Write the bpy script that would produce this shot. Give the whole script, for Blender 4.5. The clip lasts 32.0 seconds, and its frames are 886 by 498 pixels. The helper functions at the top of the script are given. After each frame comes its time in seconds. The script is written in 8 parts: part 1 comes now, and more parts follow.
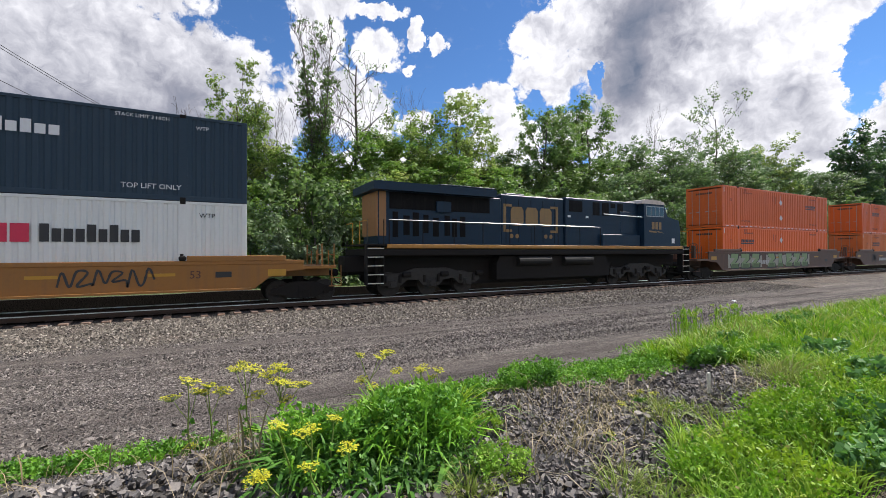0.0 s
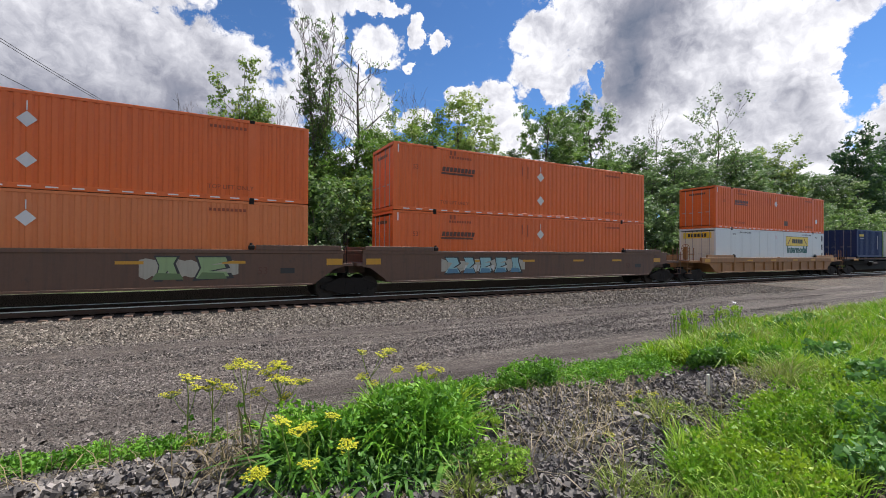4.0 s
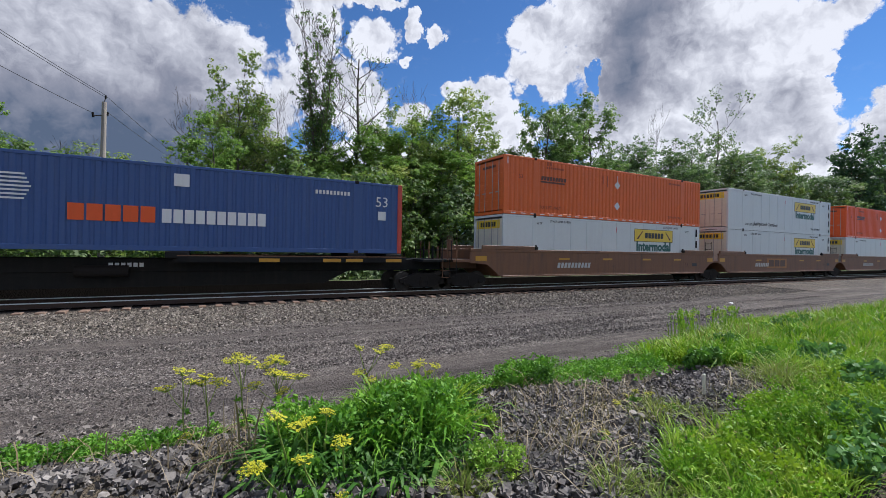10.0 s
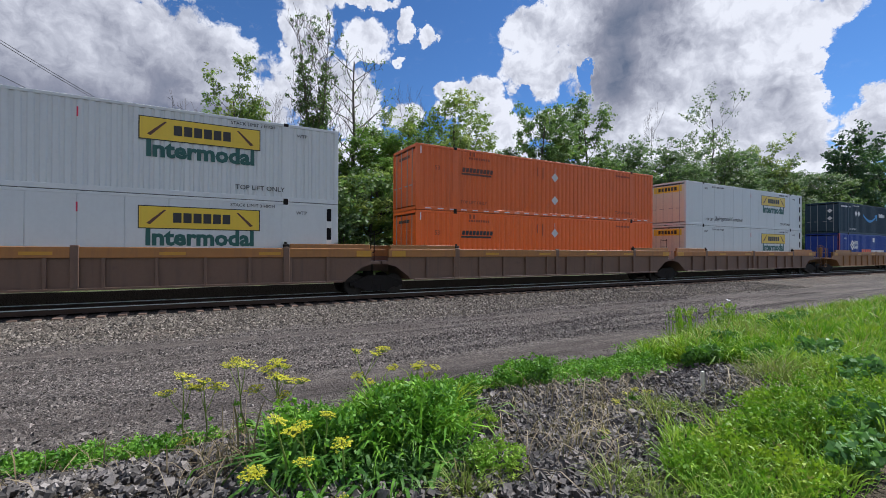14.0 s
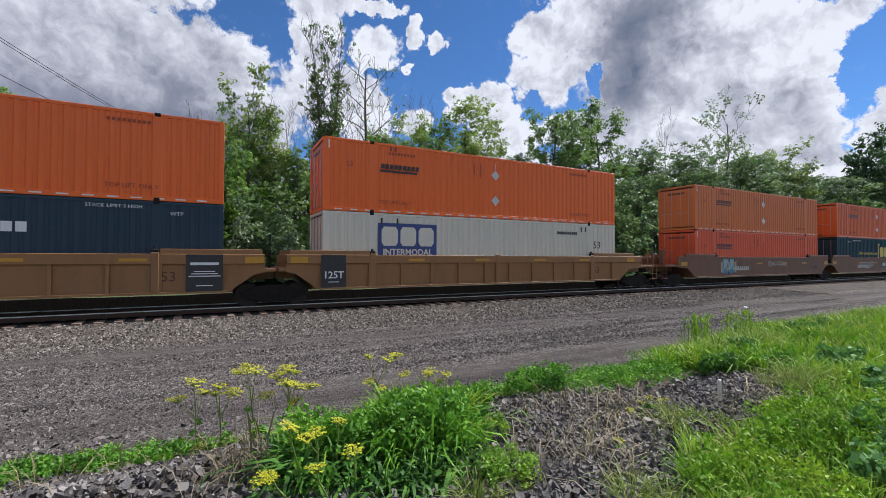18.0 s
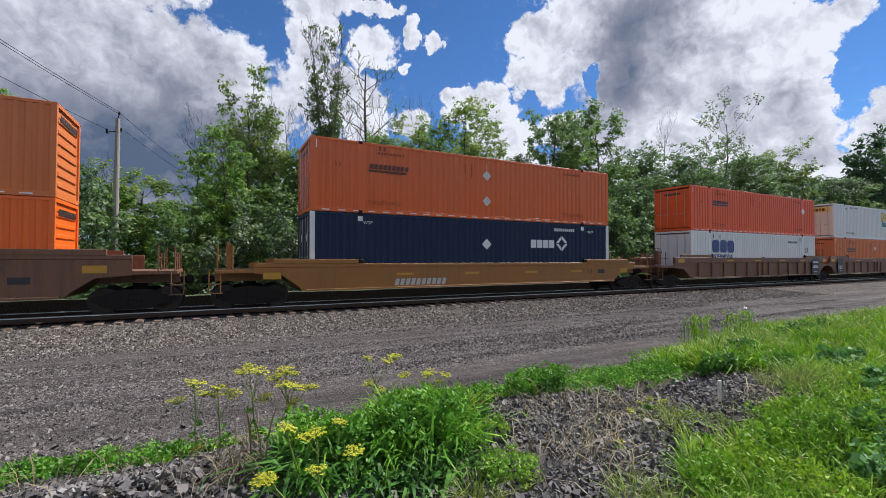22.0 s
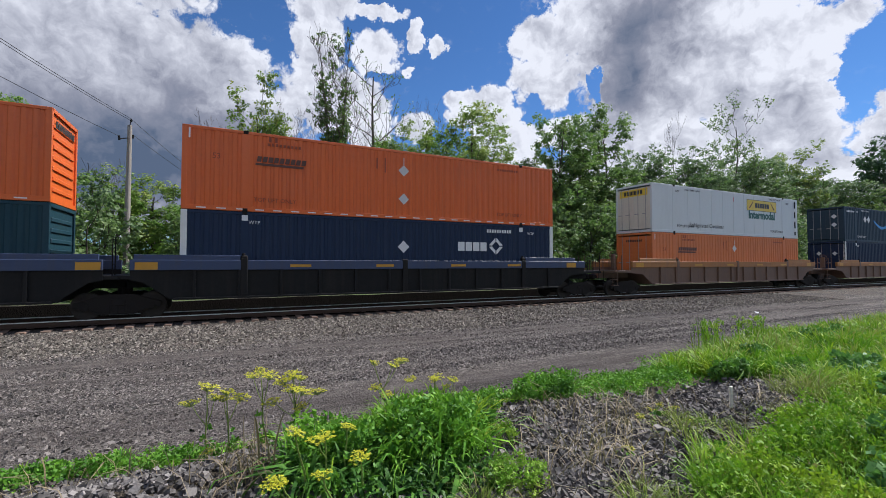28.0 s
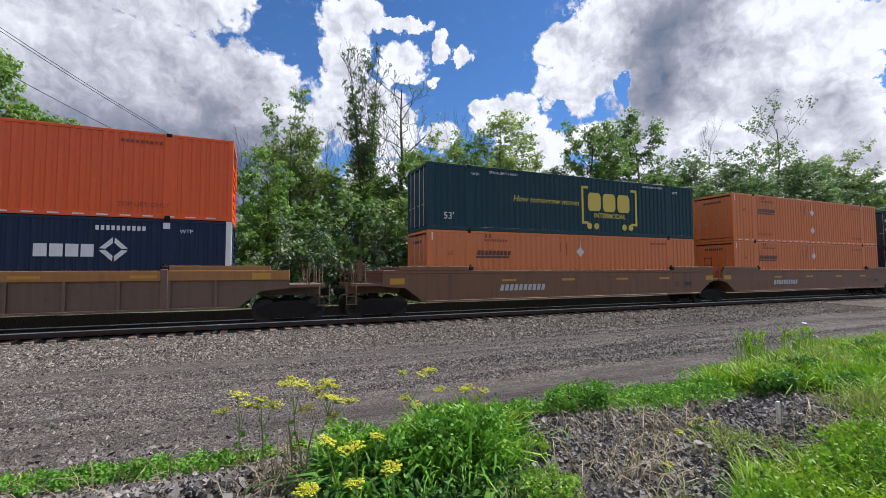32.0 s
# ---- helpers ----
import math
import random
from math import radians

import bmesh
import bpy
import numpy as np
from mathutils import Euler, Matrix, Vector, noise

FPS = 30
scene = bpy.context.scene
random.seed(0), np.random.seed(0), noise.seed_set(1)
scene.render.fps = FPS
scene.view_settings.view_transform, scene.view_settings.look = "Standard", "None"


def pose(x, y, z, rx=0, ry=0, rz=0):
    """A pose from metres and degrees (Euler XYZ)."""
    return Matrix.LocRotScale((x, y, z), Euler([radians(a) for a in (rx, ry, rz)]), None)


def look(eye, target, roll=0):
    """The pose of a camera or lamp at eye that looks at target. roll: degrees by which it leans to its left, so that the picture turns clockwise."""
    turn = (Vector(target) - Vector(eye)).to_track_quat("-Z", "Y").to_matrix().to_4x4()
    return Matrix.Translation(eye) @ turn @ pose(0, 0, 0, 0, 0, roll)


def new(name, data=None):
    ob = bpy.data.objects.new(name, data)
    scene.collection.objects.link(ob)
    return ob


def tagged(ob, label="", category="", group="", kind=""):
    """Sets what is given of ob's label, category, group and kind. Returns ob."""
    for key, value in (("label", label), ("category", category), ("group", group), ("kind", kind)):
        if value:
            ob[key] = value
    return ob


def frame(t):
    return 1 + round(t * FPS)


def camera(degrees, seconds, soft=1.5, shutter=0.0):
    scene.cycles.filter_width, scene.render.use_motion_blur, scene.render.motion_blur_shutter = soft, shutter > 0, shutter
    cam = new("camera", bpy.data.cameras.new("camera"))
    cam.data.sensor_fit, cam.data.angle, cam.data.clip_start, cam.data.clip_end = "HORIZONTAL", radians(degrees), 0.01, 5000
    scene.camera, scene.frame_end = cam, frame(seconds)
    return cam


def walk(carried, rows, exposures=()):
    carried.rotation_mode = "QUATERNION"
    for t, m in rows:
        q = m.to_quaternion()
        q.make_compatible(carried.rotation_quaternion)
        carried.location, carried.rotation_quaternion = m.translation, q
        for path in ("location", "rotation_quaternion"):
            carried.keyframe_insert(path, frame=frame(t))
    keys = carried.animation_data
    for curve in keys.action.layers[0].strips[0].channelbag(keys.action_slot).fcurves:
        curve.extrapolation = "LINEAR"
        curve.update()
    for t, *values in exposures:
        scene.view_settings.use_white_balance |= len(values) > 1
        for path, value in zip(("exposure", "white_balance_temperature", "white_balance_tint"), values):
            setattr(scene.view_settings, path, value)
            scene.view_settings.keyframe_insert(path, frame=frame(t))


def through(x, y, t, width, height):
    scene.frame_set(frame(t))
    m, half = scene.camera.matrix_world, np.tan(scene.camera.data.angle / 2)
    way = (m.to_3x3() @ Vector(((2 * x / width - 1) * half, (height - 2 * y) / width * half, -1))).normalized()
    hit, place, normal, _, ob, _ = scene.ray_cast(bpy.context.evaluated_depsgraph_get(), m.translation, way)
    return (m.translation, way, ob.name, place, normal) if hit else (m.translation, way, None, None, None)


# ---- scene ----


def aim(turn, tilt, roll):
    """Camera pose at the viewpoint: degrees clockwise from +y, degrees up, roll."""
    a, b = radians(turn), radians(tilt)
    eye = Vector((0.0, 0.0, 1.671))
    return look(eye, eye + Vector((math.sin(a) * math.cos(b), math.cos(a) * math.cos(b), math.sin(b))), roll)


cam = camera(91.06, 32.0, soft=0.7)
walk(cam, [
    (0.0, aim(28.81, 0.63, -0.23)), (0.5, aim(28.73, 0.61, -0.18)), (1.0, aim(28.60, 0.63, -0.09)), (1.5, aim(28.46, 0.69, -0.06)),
    (2.0, aim(28.43, 0.70, -0.05)), (2.5, aim(28.47, 0.66, 0.08)), (3.0, aim(28.69, 0.67, 0.28)), (3.5, aim(28.76, 0.48, 0.35)),
    (5.5, aim(28.49, 0.63, 0.05)), (6.0, aim(28.51, 0.63, 0.05)), (6.5, aim(28.51, 0.59, 0.15)), (7.0, aim(28.56, 0.47, 0.27)),
    (7.5, aim(28.72, 0.35, 0.48)), (8.0, aim(28.80, 0.24, 0.68)), (8.5, aim(28.85, 0.13, 0.79)), (9.0, aim(28.95, 0.10, 0.88)),
    (9.5, aim(28.98, 0.07, 0.90)), (10.0, aim(28.92, 0.11, 0.99)), (10.5, aim(28.88, 0.15, 1.00)), (11.0, aim(28.88, 0.18, 1.00)),
    (11.5, aim(28.87, 0.22, 0.73)), (12.0, aim(28.93, 0.30, 0.24)), (12.5, aim(28.98, 0.33, 0.00)), (13.0, aim(28.92, 0.33, 0.14)),
    (13.5, aim(29.08, 0.34, 0.18)), (14.0, aim(29.24, 0.27, 0.26)), (14.5, aim(29.39, 0.31, 0.18)), (16.5, aim(28.60, 0.79, -0.37)),
    (17.0, aim(28.23, 0.93, -0.40)), (17.5, aim(27.88, 1.05, -0.21)), (18.0, aim(27.74, 1.07, 0.18)), (18.5, aim(27.68, 1.06, 0.34)),
    (19.0, aim(27.72, 1.05, 0.32)), (19.5, aim(27.80, 0.98, 0.25)), (20.0, aim(27.91, 0.97, 0.26)), (20.5, aim(27.92, 1.02, 0.18)),
    (21.0, aim(27.90, 1.12, 0.18)), (21.5, aim(27.81, 1.20, 0.13)), (22.0, aim(27.77, 1.21, 0.12)), (22.5, aim(27.73, 1.31, -0.04)),
    (23.0, aim(27.65, 1.31, -0.07)), (23.5, aim(27.64, 1.31, -0.06)), (24.0, aim(27.61, 1.31, 0.01)), (24.5, aim(27.53, 1.31, -0.07)),
    (25.0, aim(27.40, 1.34, 0.01)), (25.5, aim(27.17, 1.37, 0.09)), (27.5, aim(26.90, 1.60, 0.06)), (28.0, aim(26.81, 1.79, 0.07)),
    (28.5, aim(26.68, 1.99, -0.08)), (29.0, aim(26.31, 2.31, -0.27)), (29.5, aim(25.60, 2.66, -0.47)), (30.0, aim(24.59, 2.97, -0.53)),
    (30.5, aim(23.77, 3.13, -0.28)), (31.0, aim(23.33, 3.11, -0.02)), (31.5, aim(23.09, 3.09, -0.07)), (32.0, aim(23.02, 3.04, -0.22)),
], exposures=[(0, 0.66, 6350, 13), (3, 0.60, 6350, 13), (7, 0.47, 6150, 13), (12, 0.33, 5950, 13), (20, 0.36, 5950, 13), (25, 0.32, 5950, 13), (29, 0.37, 5950, 13), (32, 0.52, 6050, 13)])

# ---- light ----
SUN_TURN, SUN_HEIGHT = 90.0, 52.0
sun_way = Vector((math.sin(radians(SUN_TURN)) * math.cos(radians(SUN_HEIGHT)),
                  math.cos(radians(SUN_TURN)) * math.cos(radians(SUN_HEIGHT)), math.sin(radians(SUN_HEIGHT))))
sun = new("sun", bpy.data.lights.new("sun", "SUN"))
sun.data.energy, sun.data.angle, sun.data.color = 5.0, radians(2.0), (1.0, 0.95, 0.86)
sun.matrix_basis = look(sun_way * 60, (0, 0, 0))
world = bpy.data.worlds.new("sky")
scene.world = world
world.use_nodes = True
wn = world.node_tree.nodes
sky = wn.new("ShaderNodeTexSky")
sky.sky_type, sky.sun_disc = "NISHITA", False
sky.sun_elevation, sky.sun_rotation = radians(SUN_HEIGHT), radians(SUN_TURN)
sky.altitude, sky.air_density, sky.dust_density, sky.ozone_density = 200, 1.0, 0.0, 3.0
wn["Background"].inputs["Strength"].default_value = 0.084
deep = wn.new("ShaderNodeMix")
deep.data_type, deep.blend_type = "RGBA", "MULTIPLY"
deep.inputs[0].default_value, deep.inputs[7].default_value = 1.0, (0.55, 0.78, 1.0, 1)
world.node_tree.links.new(sky.outputs["Color"], deep.inputs[6])
world.node_tree.links.new(deep.outputs[2], wn["Background"].inputs["Color"])


# ---- material helpers ----
class Tree:
    """A small wrapper to write shader nodes briefly."""

    def __init__(self, name):
        self.m = bpy.data.materials.new(name)
        self.m.use_nodes = True
        self.t = self.m.node_tree
        self.t.nodes.clear()
        self.out = self.t.nodes.new("ShaderNodeOutputMaterial")

    def n(self, kind, ins=None, operation="", data_type="", blend_type=""):
        node = self.t.nodes.new("ShaderNode" + kind)
        if operation:
            node.operation = operation
        if data_type:
            node.data_type = data_type
        if blend_type:
            node.blend_type = blend_type
        for k, v in (ins or {}).items():
            self.put(node.inputs[k], v)
        return node

    def put(self, socket, v):
        if isinstance(v, bpy.types.NodeSocket):
            self.t.links.new(v, socket)
        elif isinstance(v, bpy.types.Node):
            self.t.links.new(v.outputs[0], socket)
        else:
            socket.default_value = v

    def math(self, op, a, b=0.0, c=0.0, clamp=False):
        node = self.n("Math", {0: a, 1: b, 2: c}, operation=op)
        node.use_clamp = clamp
        return node.outputs[0]

    def mix(self, f, a, b, blend="MIX"):
        node = self.n("Mix", data_type="RGBA", blend_type=blend)
        self.put(node.inputs[0], f)
        self.put(node.inputs[6], a if not isinstance(a, tuple) else (*a[:3], 1))
        self.put(node.inputs[7], b if not isinstance(b, tuple) else (*b[:3], 1))
        return node.outputs[2]

    def noise(self, co, scale, detail=4.0, rough=0.55):
        return self.n("TexNoise", {"Vector": co, "Scale": scale, "Detail": detail, "Roughness": rough}).outputs["Fac"]

    def span(self, v, a, b, c=0.0, d=1.0):
        return self.n("MapRange", {"Value": v, "From Min": a, "From Max": b, "To Min": c, "To Max": d}).outputs[0]

    def stretch(self, co, x, y, z):
        return self.n("Mapping", {"Vector": co, "Scale": (x, y, z)}).outputs[0]

    def bump(self, h, strength, dist):
        return self.n("Bump", {"Height": h, "Strength": strength, "Distance": dist}).outputs[0]

    def finish(self, shader):
        self.t.links.new(shader if isinstance(shader, bpy.types.NodeSocket) else shader.outputs[0], self.out.inputs[0])
        return self.m


def coat(name, rgb, rough=0.5, metal=0.0, dirt=0.3, dirt_rgb=(0.10, 0.085, 0.07), fade=0.25, bump=0.15, streak=True, vary=0.0, spec=0.5, bleach=0.0):
    """Weathered paint or metal: fine mottling, large fading, vertical dirt streaks."""
    k = Tree(name)
    co = k.n("TexCoord").outputs["Object"]
    rnd = k.n("ObjectInfo").outputs["Random"]
    shift = k.n("VectorMath", {0: co, 1: k.n("CombineXYZ", {0: k.math("MULTIPLY", rnd, 37.0), 1: 0.0, 2: 0.0})}, operation="ADD").outputs[0]
    big = k.noise(shift, 0.45, 3)
    fine = k.noise(shift, 9.0, 5, 0.65)
    lines = k.noise(k.stretch(shift, 3.2, 3.2, 0.22), 1.6, 5, 0.6)
    pale = tuple(min(1.0, c * 0.88 + 0.01 + 0.025 * max(rgb)) for c in rgb)
    col = k.mix(k.math("MULTIPLY", k.span(big, 0.35, 0.7), fade), rgb, pale)
    if bleach:
        # sun-bleached from the roof downwards, in uneven drifts
        up = k.math("ADD", k.n("SeparateXYZ", {0: co}).outputs[2], k.math("MULTIPLY", k.math("SUBTRACT", big, 0.5), 2.6))
        chalk = tuple(c * 0.88 + 0.040 for c in rgb)
        col = k.mix(k.math("MULTIPLY", k.span(up, 0.5, 2.5), k.math("MULTIPLY", bleach, k.span(rnd, 0.0, 1.0, 0.3, 1.0))), col, chalk)
    col = k.mix(k.math("MULTIPLY", k.span(fine, 0.35, 0.75), 0.18), col, tuple(c * 0.72 for c in rgb))
    mask = k.math("MULTIPLY", k.span(lines if streak else fine, 0.48, 0.78), dirt)
    spots = k.math("MULTIPLY", k.span(k.noise(shift, 2.3, 6, 0.7), 0.6, 0.72), dirt * 0.9)
    col = k.mix(mask, col, dirt_rgb)
    col = k.mix(spots, col, dirt_rgb)
    if vary:
        col = k.mix(k.math("MULTIPLY", rnd, vary), col, tuple(c * 0.6 + 0.02 for c in rgb))
    ro = k.math("ADD", rough, k.math("MULTIPLY", k.math("SUBTRACT", fine, 0.5), 0.25), clamp=True)
    b = k.n("BsdfPrincipled", {"Base Color": col, "Roughness": ro, "Metallic": metal, "Specular IOR Level": spec,
                               "Normal": k.bump(k.math("ADD", fine, k.math("MULTIPLY", big, 0.6)), bump, 0.01)})
    return k.finish(b)


RUST = (0.13, 0.06, 0.03)
GRIME = (0.05, 0.045, 0.04)
M = dict(
    orange=coat("orange_paint", (0.68, 0.120, 0.010), 0.5, fade=0.3, dirt=0.18, dirt_rgb=(0.18, 0.045, 0.02), bleach=0.7),
    bright_orange=coat("bright_orange_paint", (0.82, 0.135, 0.004), 0.45, fade=0.12, dirt=0.10, dirt_rgb=(0.25, 0.05, 0.02), bleach=0.25),
    tan_orange=coat("faded_orange_paint", (0.64, 0.170, 0.034), 0.55, fade=0.4, dirt=0.18, dirt_rgb=(0.2, 0.06, 0.03), bleach=0.8),
    red_orange=coat("red_orange_paint", (0.76, 0.092, 0.004), 0.45, fade=0.15, dirt=0.12, dirt_rgb=(0.25, 0.04, 0.02), bleach=0.25),
    coral=coat("coral_red_paint", (0.70, 0.095, 0.022), 0.5, fade=0.3, dirt=0.15, dirt_rgb=(0.25, 0.05, 0.03), bleach=0.4),
    mark_worn=coat("worn_rust_red_stencil", (0.26, 0.050, 0.014), 0.55, dirt=0.2),
    white=coat("white_paint", (0.72, 0.72, 0.69), 0.45, fade=0.2, dirt=0.16, dirt_rgb=(0.35, 0.32, 0.29)),
    grey_white=coat("grey_white_panel", (0.60, 0.63, 0.63), 0.4, fade=0.15, dirt=0.14, dirt_rgb=(0.34, 0.33, 0.32)),
    cream=coat("cream_paint", (0.66, 0.62, 0.52), 0.5, fade=0.2, dirt=0.22, dirt_rgb=(0.30, 0.25, 0.2)),
    navy=coat("navy_paint", spec=0.22, rgb=(0.012, 0.026, 0.062), rough=0.55, fade=0.25, dirt=0.12, dirt_rgb=(0.08, 0.08, 0.085)),
    slate=coat("dark_slate_paint", spec=0.22, rgb=(0.028, 0.052, 0.078), rough=0.55, fade=0.25, dirt=0.12, dirt_rgb=(0.09, 0.09, 0.09)),
    royal=coat("royal_blue_paint", spec=0.22, rgb=(0.022, 0.055, 0.30), rough=0.42, fade=0.2, dirt=0.15, dirt_rgb=(0.08, 0.08, 0.12)),
    sea_blue=coat("sea_blue_paint", (0.035, 0.085, 0.25), 0.55, fade=0.35, dirt=0.2, dirt_rgb=(0.12, 0.13, 0.17)),
    box_blue=coat("box_blue_paint", spec=0.22, rgb=(0.012, 0.028, 0.10), rough=0.5, fade=0.2, dirt=0.15),
    teal=coat("dark_teal_paint", spec=0.22, rgb=(0.012, 0.045, 0.062), rough=0.55, fade=0.25, dirt=0.15, dirt_rgb=(0.08, 0.09, 0.09)),
    red=coat("red_paint", (0.50, 0.05, 0.03), 0.45, dirt=0.2),
    brown=coat("brown_car_paint", (0.110, 0.056, 0.034), 0.6, fade=0.3, dirt=0.6, dirt_rgb=(0.042, 0.030, 0.025), bleach=0.25),
    light_brown=coat("light_brown_car_paint", (0.175, 0.078, 0.036), 0.6, fade=0.3, dirt=0.65, dirt_rgb=(0.062, 0.040, 0.030), bleach=0.3),
    rust_brown=coat("rust_brown_car_paint", (0.15, 0.086, 0.056), 0.65, fade=0.3, dirt=0.45, dirt_rgb=(0.06, 0.045, 0.038)),
    chord_orange=coat("weathered_orange_car_paint", (0.34, 0.145, 0.035), 0.6, fade=0.3, dirt=0.45, dirt_rgb=(0.12, 0.075, 0.05)),
    yellow_car=coat("yellow_car_paint", (0.30, 0.125, 0.020), 0.55, fade=0.25, dirt=0.4, dirt_rgb=(0.16, 0.085, 0.04)),
    tan_car=coat("tan_yellow_car_paint", (0.27, 0.128, 0.042), 0.6, fade=0.25, dirt=0.45, dirt_rgb=(0.13, 0.08, 0.045)),
    blue_car=coat("dark_blue_car_paint", (0.030, 0.050, 0.115), 0.55, fade=0.3, dirt=0.4, dirt_rgb=(0.06, 0.055, 0.05)),
    black_car=coat("black_car_paint", (0.010, 0.010, 0.010), 0.75, fade=0.2, dirt=0.4, dirt_rgb=(0.03, 0.025, 0.02), spec=0.25),
    iron=coat("grimy_iron", (0.014, 0.012, 0.011), 0.8, 0.0, dirt=0.4, dirt_rgb=(0.02, 0.016, 0.013), streak=False, spec=0.2),
    wheel=coat("worn_wheel_steel", (0.022, 0.018, 0.016), 0.7, 0.2, dirt=0.4, streak=False),
    steel=coat("galvanised_steel", (0.35, 0.35, 0.35), 0.45, 0.6, dirt=0.2),
    rail=coat("rusty_rail_side", (0.055, 0.033, 0.024), 0.75, 0.2, dirt=0.3, dirt_rgb=RUST, streak=False),
    shine=coat("polished_rail_head", (0.8, 0.8, 0.81), 0.35, 0.35, dirt=0.0, fade=0.0, bump=0.03),
    tie=coat("weathered_tie_wood", (0.25, 0.160, 0.112), 0.85, dirt=0.5, dirt_rgb=(0.07, 0.055, 0.045), vary=0.7, streak=False, bump=0.5),
    mark_yellow=coat("yellow_marking", (0.50, 0.25, 0.015), 0.45, dirt=0.2),
    sign_yellow=coat("yellow_sign", (0.72, 0.50, 0.03), 0.4, dirt=0.08, fade=0.1),
    mark_white=coat("white_marking", (0.72, 0.72, 0.72), 0.45, dirt=0.12),
    mark_grey=coat("pale_grey_plate", (0.60, 0.60, 0.60), 0.5, dirt=0.12),
    mark_black=coat("black_marking", (0.02, 0.02, 0.022), 0.5, dirt=0.1),
    mark_brown=coat("dark_brown_marking", (0.09, 0.03, 0.018), 0.5, dirt=0.1),
    mark_green=coat("dark_green_marking", (0.012, 0.10, 0.085), 0.5, dirt=0.08),
    mark_blue=coat("navy_marking", (0.03, 0.055, 0.20), 0.5, dirt=0.1),
    mark_sky=coat("bright_blue_marking", (0.02, 0.25, 0.62), 0.5, dirt=0.08),
    mark_red=coat("crimson_marking", (0.62, 0.02, 0.07), 0.5, dirt=0.08),
    mark_gold=coat("gold_marking", (0.62, 0.47, 0.06), 0.5, dirt=0.1),
    spray_green=coat("pale_green_spray_paint", (0.24, 0.34, 0.16), 0.6, dirt=0.3),
    spray_cyan=coat("cyan_spray_paint", (0.24, 0.42, 0.45), 0.6, dirt=0.25),
    spray_moss=coat("moss_green_spray_paint", (0.11, 0.17, 0.07), 0.6, dirt=0.3),
    spray_teal=coat("blue_spray_paint", (0.08, 0.20, 0.30), 0.6, dirt=0.25),
    spray_halo=coat("pale_cream_spray_paint", (0.36, 0.34, 0.28), 0.6, dirt=0.4),
    spray_white=coat("chalky_white_spray_paint", (0.48, 0.48, 0.46), 0.7, dirt=0.35),
    spray_dark=coat("dark_spray_paint", (0.03, 0.03, 0.032), 0.6, dirt=0.2),
    loco_blue=coat("dark_blue_locomotive_paint", spec=0.2, rgb=(0.010, 0.029, 0.056), rough=0.45, fade=0.2, dirt=0.25, dirt_rgb=(0.022, 0.022, 0.022)),
    loco_roof=coat("grey_blue_roof_paint", (0.10, 0.12, 0.14), 0.55, fade=0.4, dirt=0.4),
    truck_grey=coat("dusty_cast_frame", (0.040, 0.037, 0.034), 0.8, dirt=0.4, dirt_rgb=(0.02, 0.018, 0.016), streak=False, spec=0.25),
    vent=coat("black_vent_mesh", spec=0.15, rgb=(0.004, 0.004, 0.005), rough=0.7, dirt=0.1),
    stripe=coat("worn_amber_stripe", (0.40, 0.18, 0.025), 0.5, dirt=0.4),
    pale_cab_top=coat("pale_cab_paint", (0.62, 0.54, 0.48), 0.7, dirt=0.3),
    tail_amber=coat("weathered_amber_panel", (0.30, 0.145, 0.05), 0.55, dirt=0.35),
    faded_amber=coat("faded_amber_marking", (0.26, 0.155, 0.055), 0.55, dirt=0.4),
    pole=coat("grey_pole_wood", (0.30, 0.27, 0.24), 0.85, dirt=0.35, dirt_rgb=(0.14, 0.11, 0.09), bump=0.5),
    wire=coat("black_wire", (0.03, 0.03, 0.03), 0.6, dirt=0.1),
)


def glass_material():
    k = Tree("cab_glass")
    return k.finish(k.n("BsdfPrincipled", {"Base Color": (0.02, 0.03, 0.035, 1), "Roughness": 0.05, "Specular IOR Level": 0.6}))


M["glass"] = glass_material()


def stone_material(name, a, b, c, bump=0.4):
    """Loose crushed stone: each stone its own grey, with fine grain."""
    k = Tree(name)
    co = k.n("TexCoord").outputs["Object"]
    isl = k.n("NewGeometry").outputs["Random Per Island"]
    col = k.mix(k.span(isl, 0.0, 0.55), a, b)
    col = k.mix(k.span(isl, 0.72, 1.0), col, c)
    grain = k.noise(co, 60.0, 4, 0.7)
    col = k.mix(k.math("MULTIPLY", k.span(grain, 0.4, 0.8), 0.4), col, tuple(v * 0.5 for v in a))
    return k.finish(k.n("BsdfPrincipled", {"Base Color": col, "Roughness": 0.85, "Normal": k.bump(grain, bump, 0.01)}))


M["rubble"] = stone_material("crushed_grey_stone", (0.050, 0.045, 0.041), (0.150, 0.134, 0.121), (0.32, 0.29, 0.262))
M["pebble"] = stone_material("lane_pebble", (0.040, 0.034, 0.029), (0.130, 0.112, 0.097), (0.29, 0.255, 0.225))
M["ballast_stone"] = stone_material("ballast_stone", (0.048, 0.041, 0.033), (0.155, 0.132, 0.105), (0.34, 0.30, 0.25))


